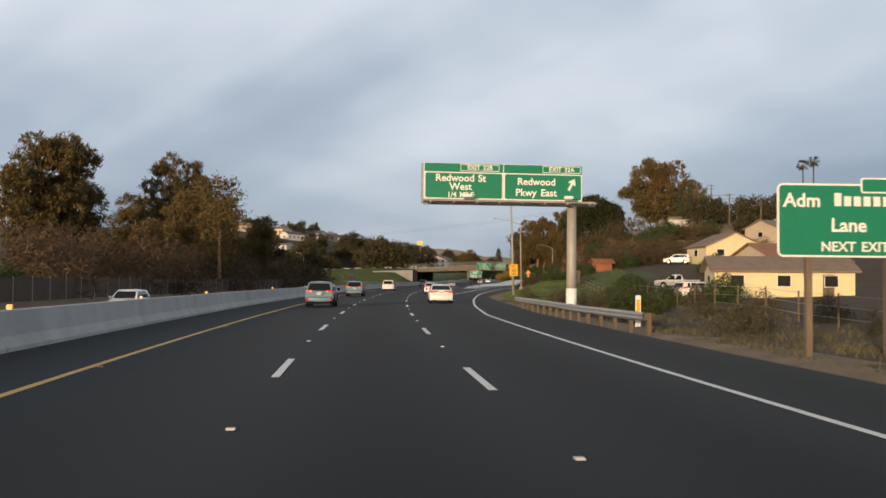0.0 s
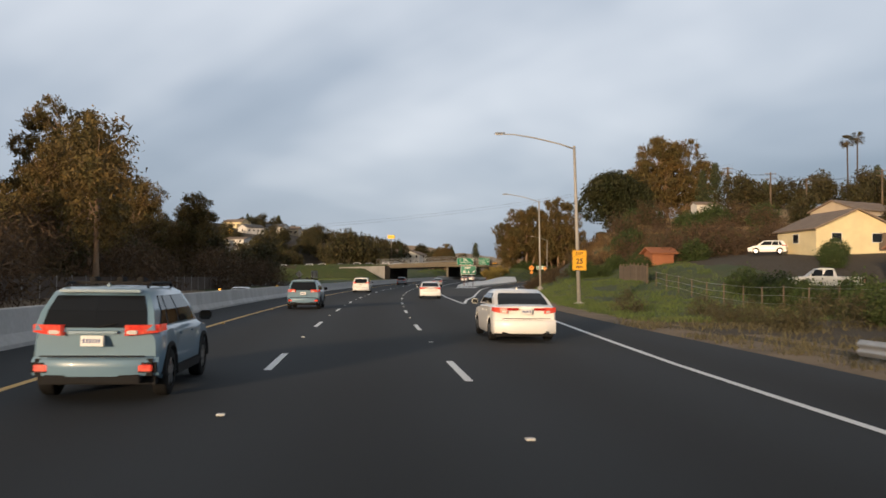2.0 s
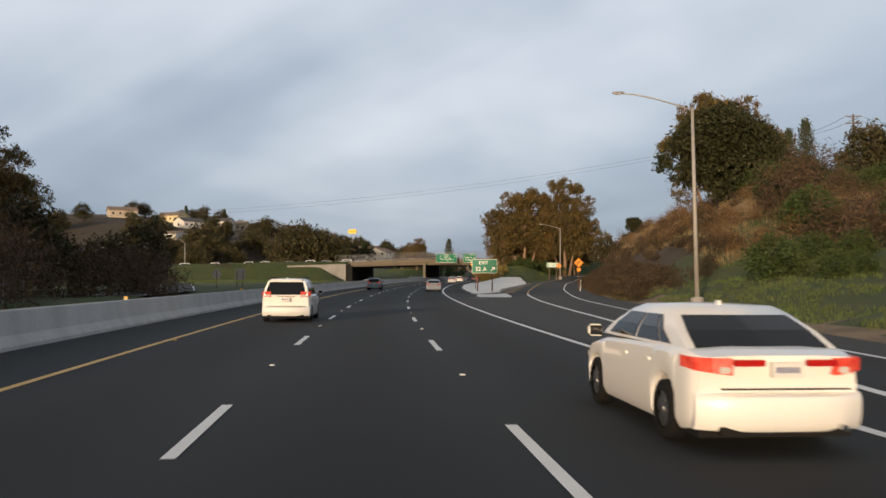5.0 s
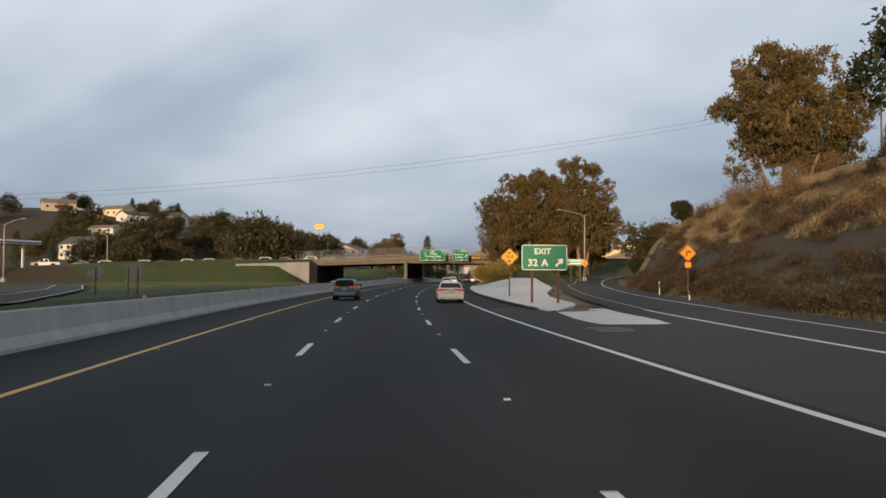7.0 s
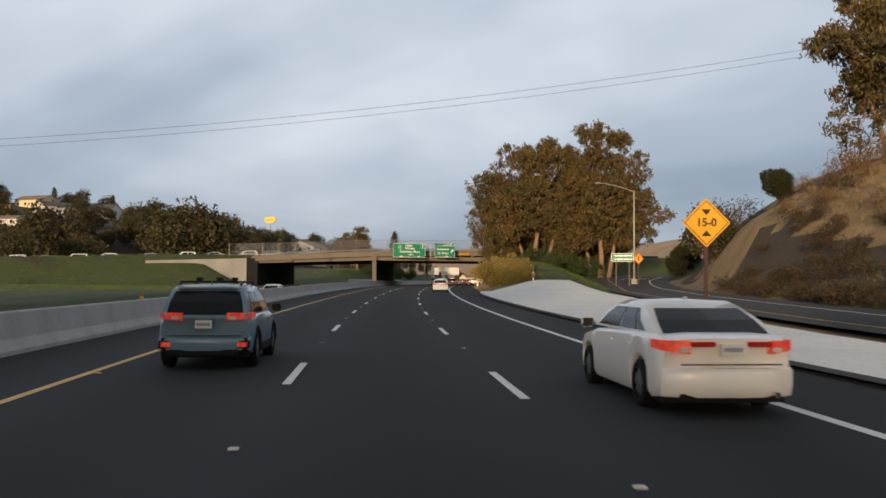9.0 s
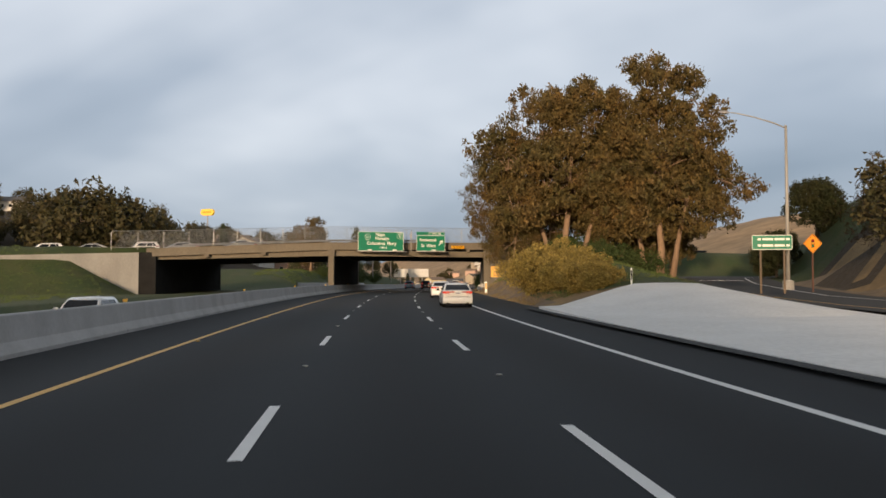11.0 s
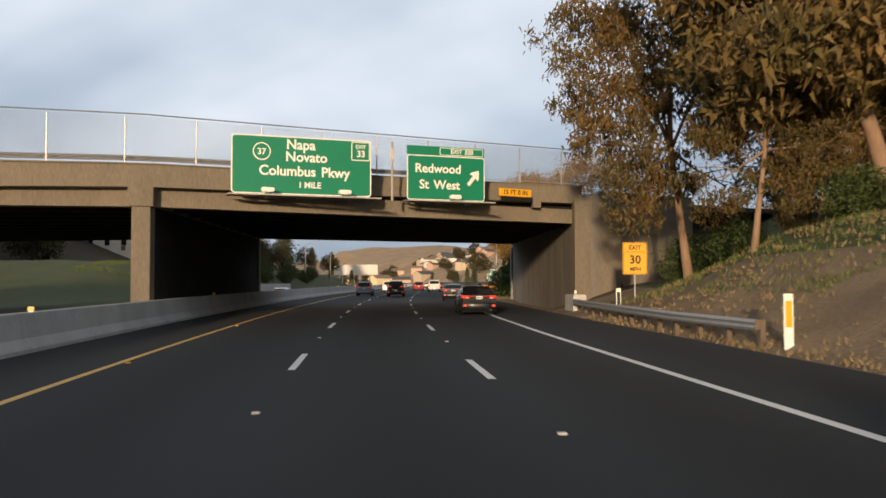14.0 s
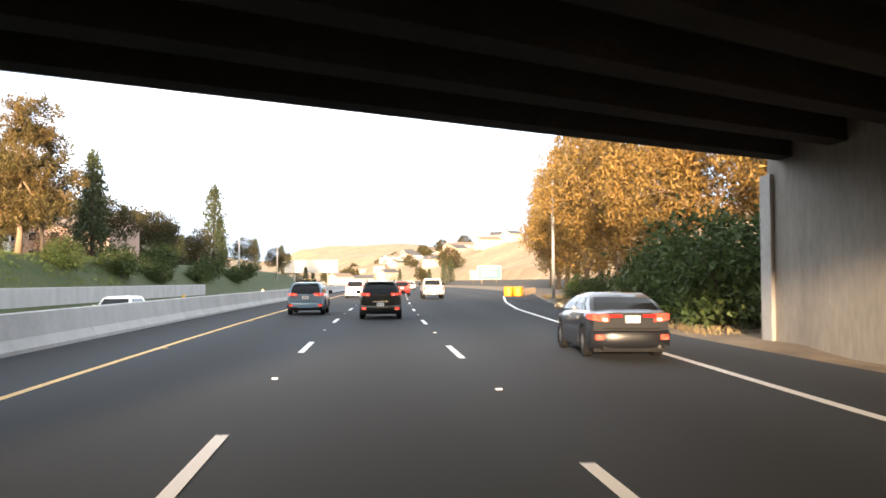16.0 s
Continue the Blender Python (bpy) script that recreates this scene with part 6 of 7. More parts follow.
copies(euc_b, [(374.3, 14.5, 1.0, 0), (370.0, 18.5, 0.82, 170), (367, 25.5, 0.8, 60), (365.5, 13.8, 0.6, 140), (369, 33, 0.85, 200), (372, 31, 0.9, 320), (374, 20, 0.62, 250)], group="eucalyptus by the overpass")
# left-hand stand across the far carriageway
euc_c = tree("eucalyptus", "broad eucalyptus with an airy brown-green crown", [((0, 0, 13), (5.2, 5, 4.2)), ((-4, 1, 10), (3.6, 3.4, 3.0)), ((4, 0, 9.6), (3.6, 3.4, 3.2)), ((1, -2, 16.6), (3.6, 3.4, 2.8)), ((-1.5, 2, 7.2), (3.4, 3, 2.4)), ((2.5, -1.5, 5.6), (3.4, 3, 2.4)), ((-3.5, -1.2, 5.0), (3.0, 2.8, 2.2))],
             [(0, 0, 0), (0.2, 0, 3), (0, 0.2, 6), (0.2, 0, 10)], BARK_PALE, LEAF_EUC, clumps=1100, per=22, spread=0.30, size=0.42, droop=0.9, radius=0.42, slim=0.42, inner=0.35, sprays=120, spray=1.35)
copies(euc_c, [(128, -34, 0.72, 90), (196, -51, 1.14, 300), (152, -38, 0.6, 10), (200, -42, 0.66, 45), (205, -52, 0.82, 190), (177, -34, 0.74, 70), (196, -39, 0.74, 10), (180, -43, 0.84, 120), (113, -34, 0.6, 200), (463, -30.5, 0.66, 30), (472, -36, 0.6, 140)])
airy = tree("eucalyptus", "thin eucalyptus with see-through brown foliage", [((0, 0, 13.6), (3.2, 3, 2.0)), ((-2.6, 0, 10.6), (2.6, 2.4, 1.8)), ((2.8, 0.5, 9.6), (2.8, 2.4, 1.6)), ((0.4, 0, 6.4), (2.8, 2.4, 1.8))],
            [(0, 0, 0), (0.2, 0, 3), (-0.2, 0.1, 7), (0.2, 0, 11)], BARK_PALE, LEAF_EUC, clumps=150, per=28, spread=0.5, size=0.5, droop=0.8, radius=0.3)
copies(airy, [(119, -24.8, 1.0, 120), (140, -33.5, 0.9, 40), (80, -42, 0.8, 200)])
oak = tree("oak_tree", "dense dark evergreen oak on the hillside", [((0, 0, 8.0), (5.6, 5.4, 4.2)), ((-3.6, 0.5, 5.6), (3.8, 3.8, 3.0)), ((3.8, -0.5, 5.8), (3.8, 3.8, 3.2)), ((0.5, 2, 9.6), (4.0, 3.8, 2.8)), ((0.4, -2.6, 3.6), (4.6, 3.2, 3.0)), ((-2.0, -1.4, 8.8), (3.4, 3.2, 2.8))],
           [(0, 0, 0), (0.2, 0, 1.6), (0, 0.1, 3.4)], BARK_DARK, LEAF_OAK, clumps=1100, per=22, spread=0.34, size=0.42, droop=0.1, radius=0.45, slim=0.6, inner=0.6)
copies(oak, [(212, 38.3, 1.0, 10), (214, 41.5, 0.82, 130), (312.6, 45.8, 0.36, 60), (366, 47.5, 0.5, 210), (362, 51, 0.6, 30), (50, -30, 0.35, 0)], group="evergreen oaks on the slopes")
far_oak = tree("oak_tree", "rounded dark oak tree on a distant slope", [((0, 0, 6.6), (4.6, 4.4, 3.4)), ((-3.2, 0.5, 4.6), (3.2, 3.2, 2.6)), ((3.4, -0.5, 5.0), (3.2, 3.2, 2.8)), ((0.8, 2, 8.6), (3.0, 3.0, 2.4)), ((-0.5, -2, 3.4), (3.4, 3.0, 2.2))],
               [(0, 0, 0), (0.2, 0, 1.6), (0, 0.1, 3.4)], BARK_DARK, LEAF_FAR, clumps=300, per=12, spread=0.5, size=0.62, droop=0.1, radius=0.4, slim=0.65, inner=0.5)
copies(far_oak, [(240, 69.7, 0.9, 30), (246, 74, 0.8, 90), (322, 40.5, 0.72, 40), (428, -70, 1.75, 20), (434, -62, 1.55, 110), *[(random.uniform(900, 1500), random.uniform(-140, 200), random.uniform(0.8, 1.5)) for k in range(36)], (430, -108, 1.6, 200), (440, -76, 1.5, 280), (434, -114, 1.3, 60), (448, -66, 1.2, 10), (438, -56, 1.0, 150), (470, -104, 1.0, 0), (484, -110, 1.1, 50), (496, -98, 1.0, 100), (508, -112, 1.1, 150), (520, -100, 1.0, 200), (500, -84, 0.9, 250), (460, -118, 1.0, 70), (448, -124, 1.0, 20), (446, -142, 1.0, 20), (454, -152, 1.1, 80), (440, -126, 0.9, 140), (464, -142, 1.0, 200), (476, -155, 1.1, 260), (430, -146, 0.9, 320), (398, -96, 1.0, 20), (404, -104, 1.05, 150), (396, -108, 0.85, 260), (410, -66, 0.7, 70), (418, -90, 1.0, 100), (470, -83, 0.9, 10), (476, -72, 1.05, 140), (480, -64, 0.9, 40), (470, -58, 0.7, 200), (462, -92, 0.9, 80),
                 (330, 92, 0.9, 0), (318, 97, 1.0, 100), (300, 96, 0.9, 200), (286, 100, 1.0, 300), (270, 98, 0.8, 30), (256, 106, 0.9, 60), (248, 98, 0.7, 90), (238, 112, 0.9, 150), (276, 112, 1.0, 120), (226, 108, 0.9, 180), (212, 100, 0.8, 10), (200, 112, 1.0, 100), (182, 96, 0.7, 40), (170, 84, 0.7, 80),
                 *[(random.uniform(120, 215), random.uniform(72, 125), random.uniform(0.4, 0.7)) for k in range(22)], *[(random.uniform(456, 670), random.uniform(-215, -95), random.uniform(0.5, 0.95)) for k in range(40)], *[(random.uniform(500, 640), random.uniform(-95, -42), random.uniform(0.6, 1.0)) for k in range(14)],
                 *[(random.uniform(110, 215), random.uniform(-46, -29), random.uniform(0.55, 0.95)) for k in range(14)]], group="oaks on the far slopes")
pine = thing("conifer", "dark pointed conifer tree", "tree")
part("trunk", tubed([(0, 0, 0), (0, 0, 6), (0, 0, 12.5)], [0.28, 0.18, 0.04], 9), BARK_DARK, pine, smooth=True)
cs = []
for k in range(260):
    z = 1.4 + 11.2 * (k / 260)
    r = (3.0 * (1 - (z - 1.0) / 12.4) ** 0.8 + 0.15) * (0.9 + 0.14 * math.sin(z * 3.7) + 0.12 * random.random())
    a = k * 2.4
    f = random.uniform(0.35, 1.0)
    cs.append((math.cos(a) * r * f, math.sin(a) * r * f, z - 0.25 * f * r))
part("crown", leaf_mesh("crown", cs, 11, 0.28, 0.54, LEAF_PINE, 0.5, 0.35), LEAF_PINE, pine)
copies(pine, [(575, -37, 1.4), (500, -37.3, 0.9), (487, -32.8, 0.95), (600, -40, 1.0), (470, -36, 0.6), (645, -190, 0.9), (606, -41, 0.75), (596, -48, 0.7), (620, -34, 0.7), (500, -64, 0.7), (556, -42, 0.7), (378, -116, 0.85), (386, -111, 0.7), (560, -180, 0.8), (625, -60, 0.8), (660, -30, 0.7), (640, -22, 0.55), (545, -55, 0.8),
               (690, 24, 0.6), (712, 30, 0.7), (740, 26, 0.5), (680, -26, 0.6), (730, -30, 0.7), (765, -20, 0.6), (800, 22, 0.6), (326, 88, 0.9), (310, 93, 0.8), (262, 108, 0.9), (500, 30, 0.5), (275, 68.9, 0.85), (276, 72.4, 0.95)], group="conifers")
left_wood = tree("street_tree", "leafy brown-green tree on the grass bank", [((0, 0, 7), (3.6, 3.6, 2.8)), ((-2.4, 0, 5.4), (2.6, 2.4, 2.0)), ((2.4, 0.6, 5.6), (2.6, 2.4, 2.2))], [(0, 0, 0), (0.1, 0, 2), (0, 0.2, 4)], BARK_DARK, LEAF_FAR, clumps=460, per=18, spread=0.36, size=0.30, droop=0.2, radius=0.26, slim=0.5)
copies(left_wood, [(480, -40, 1.1), (474, -33, 1.0), (500, -36, 0.9), (515, -33, 0.8), (530, -38, 0.9), (545, -34, 0.7), (592, -33, 0.8), (615, -28, 0.8)], group="trees on the far bank")
gold_wood = tree("roadside_tree", "tall tree with rust-gold foliage lit by low sun", [((0, 0, 9.5), (3.4, 3.4, 3.4)), ((-1.4, 0.4, 6), (2.8, 2.8, 2.6)), ((1.8, -0.5, 6.6), (2.8, 2.8, 2.6)), ((0, 0, 3.6), (2.2, 2.2, 1.8))], [(0, 0, 0), (0.1, 0, 2), (0, 0.2, 6)], BARK_PALE, leaf_material("rust_gold_leaves", (0.270, 0.155, 0.043), (0.135, 0.115, 0.041)), clumps=620, per=24, spread=0.32, size=0.25, droop=0.6, radius=0.28, slim=0.4)
copies(gold_wood, [(434, 16.0, 1.05), (442, 16.6, 1.15), (450, 16.8, 1.25), (460, 17.6, 1.25), (471, 18.8, 1.25), (440, 23, 1.2), (428, 20, 1.1), (482, 20, 1.25), (496, 21.8, 1.3), (512, 23.8, 1.3), (530, 26, 1.3)], group="roadside trees past the overpass")


def shrub(name, label, r, leaf, clumps, per, spread, size, bark=None, slim=0.5, droop=0.0, mounds=0):
    t = thing(name, label, "shrub")
    for k in range(2):
        a = 3.14 * k + 0.6
        stem = tubed( [(0.1 * math.cos(a), 0.1 * math.sin(a), -0.2), (r[0] * 0.4 * math.cos(a), r[1] * 0.4 * math.sin(a), r[2] * 0.8), (r[0] * 0.75 * math.cos(a), r[1] * 0.75 * math.sin(a), r[2] * 1.3)], [0.05, 0.035, 0.012], 5)
        part("stem", stem, bark or BARK_DARK, t)
    lobes = [((0, 0, r[2] * 0.9), (r[0] * 0.75, r[1] * 0.75, r[2] * 0.9))] + [((math.cos(a) * r[0] * 0.5, math.sin(a) * r[1] * 0.5, r[2] * random.uniform(0.55, 0.85)), (r[0] * 0.5, r[1] * 0.5, r[2] * 0.65)) for a in (0.3, 1.5, 2.8, 4.0, 5.2)]
    if mounds:
        lobes = billows(lobes, mounds, r[0] * 0.2, 0.75)
    part("foliage", leaf_mesh("foliage", lobe_points(lobes, clumps, 0.7), per, spread, size, leaf, droop, slim), leaf, t)
    return t


acacia = shrub("acacia_shrub", "large golden-yellow acacia shrub on the bank", (3.4, 3.2, 2.1), LEAF_GOLD, 1500, 18, 0.13, 0.19, mounds=80)
copies(acacia, [(321.8, 11.9, 0.98), (317.0, 13.3, 0.76), (312.8, 13.3, 0.64), (326, 14.0, 0.85)], group="golden shrubs on the bank")
copies(shrub("green_shrub", "dark green leafy shrub", (2.0, 2.0, 1.5), LEAF_GREEN, 230, 20, 0.2, 0.19), [(419, 12.6, 1.5), (424, 13.2, 1.65), (429, 13.4, 1.3), (416.5, 13.8, 1.5), (165, 26, 1.1), (158, 28, 0.6), (163, 30.5, 0.7), (169, 29, 0.6), (172, 32, 0.8), (155, 31.5, 0.6), (147, 30.5, 0.6), (152, 29.6, 0.5), (156, 25.5, 0.6), (50, -25, 1.3), (38, -25, 1.0), (62, -26.5, 0.9), (46.3, 13.7, 0.56), (47.8, 14.9, 0.48), (45.6, 14.8, 0.42), (361, 19.5, 1.2), (365, 22.5, 1.4), (359, 26, 1.3), (368, 20.5, 1.2), (363, 30, 1.4), (371, 24.5, 1.4), (363, 16.5, 0.7), (372, 16.0, 0.8), (376, 15.4, 0.9), (350, 22, 0.9),
     (478, -27, 1.2), (488, -26, 1.0), (496, -28, 1.3), (508, -26, 1.0), (520, -27, 1.2), (535, -26, 1.0), (552, -27, 1.2), (466, -28, 1.0), (134, 48, 0.8), (131, 46, 0.7), (70, 28, 0.9), (62, 21, 0.6), (66, 19, 0.5), (74, 20.5, 0.7), (79, 22, 0.6), (84, 24.5, 0.8), (90, 25, 0.7), (97, 27, 0.8), (104, 29, 0.9), (112, 30, 0.9), (58, 22, 0.6), (126, 44, 0.7), (96, 40, 0.8), *[(random.uniform(158, 230), random.uniform(34, 64), random.uniform(0.8, 1.6)) for k in range(16)], *[(random.uniform(148, 215), random.uniform(33, 58), random.uniform(0.8, 1.5)) for k in range(16)], (435, 14, 0.9), (445, 14.5, 0.8), (462, 16.5, 0.8)], 0.1, "green shrubs")
thicket = [(70 + 9 * k, -27 - 3.5 * math.sin(k * 1.7) - 0.02 * k, 1.5 + 0.8 * random.random()) for k in range(16)] + [(66 + 11 * k, -37 - 3 * math.sin(k * 2.3), 2.0 + 0.9 * random.random()) for k in range(13)]
copies(shrub("bare_thicket", "reddish-brown leafless winter thicket", (2.2, 2.2, 1.7), LEAF_BROWN, 90, 24, 0.32, 0.32, slim=0.18), thicket + [(332, 44, 1.5), (335, 48, 1.9), (150, 34, 1.4), (156, 38, 1.6), (164, 44, 1.5), (176, 48, 1.4), *[(random.uniform(158, 210), random.uniform(36, 66), random.uniform(0.9, 1.7)) for k in range(14)], *[(random.uniform(140, 215), random.uniform(33, 60), random.uniform(1.0, 1.7)) for k in range(10)], (490, -38, 1.4), (505, -44, 1.3)], 0.1, "winter thicket")
scrub_places = [(178 + 1.9 * k, span(178 + 1.9 * k, *RAMP_R) + 3.5 + 1.8 * random.random(), 0.3 + 0.22 * random.random()) for k in range(60)]
for k in range(260):
    s = 176 + 120 * random.random() ** 1.15
    d = span(s, *RAMP_R) + 3.7 + 15 * random.random() ** 1.7
    scrub_places.append((s, d, 0.42 + 0.5 * random.random()))
copies(shrub("scrub_bush", "low dark brown scrub bush on the cut slope", (1.8, 1.8, 1.0), leaf_material("dark_scrub_leaves", (0.068, 0.049, 0.027), (0.115, 0.078, 0.038)), 56, 14, 0.28, 0.34, slim=0.22), scrub_places[:250], 0.1, "scrub on the cut slope")
copies(shrub("dry_bush", "tawny dry bush on the cut slope", (1.6, 1.6, 1.1), LEAF_RUST, 56, 14, 0.28, 0.38, slim=0.15, droop=-1.0), [(s, d + 9, f * 1.2) for s, d, f in scrub_places[250:]] + [(300, 47, 1.0), (306, 52, 1.3), (311, 56, 1.4), (314, 60, 1.8), (312, 66, 1.9), (309, 70, 1.7), (318, 57, 1.6), (304, 62, 1.5), (298, 41, 0.8), (310, 48, 1.0)], 0.1, "scrub on the cut slope")
side_scrub = [(4 + 5.2 * k + random.uniform(-1, 1), 14.5 + random.uniform(-1.5, 3.5), 0.4 + 0.3 * random.random()) for k in range(17)]
copies(shrub("verge_bush", "grey-green weedy bush in the verge", (1.5, 1.5, 1.0), leaf_material("weedy_leaves", (0.095, 0.086, 0.043), (0.061, 0.049, 0.030)), 60, 22, 0.24, 0.26, slim=0.25), side_scrub + [(60 + 6 * k, 15 + random.uniform(-1, 4), 0.4 + 0.3 * random.random()) for k in range(6)] + [(12 + 9 * k, 21 + random.uniform(-2, 3), 0.7) for k in range(9)], 0.1, "verge bushes")


def tufts(name, label, spots, blade, mat, per=9):
    """Grass blades in tufts, all in one sheet of stuff."""
    n = len(spots) * per
    base = np.repeat(np.array([tuple(p) for p in spots]), per, axis=0) + np.c_[rng.normal(0, 0.16, (n, 2)), np.full(n, -0.03)]
    a = rng.uniform(0, 6.28, n)
    w = np.c_[np.cos(a), np.sin(a), np.zeros(n)] * 0.022
    tip = base + np.c_[rng.normal(0, 0.35, (n, 2)) * blade, blade * rng.uniform(0.5, 1.2, n)]
    v = np.stack([base - w, base + w, tip], 1).reshape(-1, 3)
    me = bpy.data.meshes.new(name)
    me.from_pydata(v.tolist(), [], np.arange(3 * n).reshape(-1, 3).tolist())
    me.materials.append(mat)
    return tagged(new(name, me), label, "grass", kind="stuff")


def spots(n, s0, s1, d0, d1):
    out = []
    while len(out) < n:
        s, d = random.uniform(s0, s1), random.uniform(0, 1)
        lo, hi = (d0(s) if callable(d0) else d0), (d1(s) if callable(d1) else d1)
        d = lo + (hi - lo) * d ** 1.3
        if noise.noise(Vector((s * 0.25, d * 0.25, 2))) > -0.25:
            out.append(at(s, d, ground_h(s, d)))
    return out


BLADE_GREEN = material("grass_blades", (0.075, 0.118, 0.024), 0.8, var=0.3, scale=0.4, fine=4, bump=0, tint=(0.125, 0.125, 0.042), island=0.4)
BLADE_WEED = material("brown_weed_blades", (0.105, 0.092, 0.045), 0.85, var=0.3, scale=0.4, fine=4, bump=0, tint=(0.06, 0.05, 0.03), island=0.4)
BLADE_DRY = material("dry_grass_blades", (0.25, 0.185, 0.09), 0.85, var=0.3, scale=0.4, fine=4, bump=0, tint=(0.13, 0.095, 0.05), island=0.4)
tufts("grass", "uneven green grass on the verge slope", spots(5200, 78, 178, lambda s: pave_edge(s) + 1.6, lambda s: pave_edge(s) + 19), 0.26, BLADE_GREEN)
tufts("dry_weeds", "dry weeds along the roadside", spots(2400, 2, 80, lambda s: 10.2, lambda s: 24), 0.22, BLADE_WEED)
tufts("dry_weeds", "tawny dry grass on the cut slope", spots(5200, 178, 304, lambda s: span(s, *RAMP_R) + 11, lambda s: span(s, *RAMP_R) + 34), 0.6, BLADE_DRY)
tufts("dry_weeds", "brown weeds at the foot of the cut slope", spots(2200, 178, 300, lambda s: span(s, *RAMP_R) + 3.2, lambda s: span(s, *RAMP_R) + 6.5), 0.36, BLADE_WEED)
tufts("grass", "green grass on the island beside the overpass", spots(2500, 311, 378, lambda s: 11.5, lambda s: 27), 0.22, BLADE_GREEN)
tufts("dry_weeds", "short tawny weeds on the bank beside the freeway", spots(1700, 312, 374, lambda s: 9.3, lambda s: 16), 0.16, BLADE_DRY)
tufts("grass", "green grass on the far embankment", spots(3000, 300, 356, lambda s: -62, lambda s: -31), 0.3, BLADE_GREEN)
tufts("grass", "green grass on the bank past the overpass", spots(1800, 425, 480, lambda s: -34, lambda s: -24.2), 0.3, BLADE_GREEN)
tufts("dry_weeds", "dry weeds on the roadside past the overpass", spots(1200, 412, 480, lambda s: pave_edge(s) + 0.6, lambda s: pave_edge(s) + 8), 0.25, BLADE_DRY)

palm_leaf = leaf_material("palm_fronds", (0.095, 0.081, 0.030), (0.149, 0.095, 0.041))
palm = thing("palm_tree", "tall slender fan palm on the hill", "tree")
part("trunk", tubed([(0, 0, 0), (0.2, 0, 8), (0.1, 0, 17)], [0.26, 0.18, 0.16], 9), BARK_DARK, palm, smooth=True)
bm = bmesh.new()
for k in range(46):
    a, e = k * 2.4, random.uniform(-0.9, 1.1)
    o = Vector((0.1, 0, 17))
    w = Vector((math.cos(a) * math.cos(e), math.sin(a) * math.cos(e), math.sin(e)))
    q = o + w * 1.4
    sd2 = w.cross(Vector((0, 0, 1))).normalized() * 0.55
    for j in range(-3, 4):
        tip = q + w * 0.55 + sd2 * j / 2.2 - Vector((0, 0, 0.3))
        v = [bm.verts.new(p) for p in (o + w * 0.8, q + sd2 * (j - 0.4) / 3, tip, q + sd2 * (j + 0.4) / 3)]
        bm.faces.new(v)
part("crown", bm, palm_leaf, palm)
copies(palm, [(270, 103.5, 1.05), (277, 108.5, 1.12)])

# ---- houses ----
ROOF_TAN = material("tan_shingles", (0.25, 0.19, 0.145), 0.9, var=0.25, scale=1, fine=14, bump=0.5, depth=0.02)
ROOF_RED = material("red_tan_shingles", (0.30, 0.16, 0.10), 0.9, var=0.25, scale=1, fine=14, bump=0.5, depth=0.02)
ROOF_GREY = material("grey_shingles", (0.10, 0.10, 0.105), 0.9, var=0.25, scale=1, fine=14, bump=0.5, depth=0.02)
STUCCO = {k: material(k + "_stucco", c, 0.9, var=0.14, scale=0.8, fine=18, bump=0.2, depth=0.01) for k, c in (("cream", (0.74, 0.63, 0.38)), ("white", (0.66, 0.64, 0.60)), ("pink", (0.55, 0.38, 0.30)), ("orange", (0.33, 0.125, 0.06)), ("beige", (0.48, 0.40, 0.30)))}
TRIM = material("white_trim", (0.66, 0.65, 0.62), 0.6, var=0.08, bump=0)


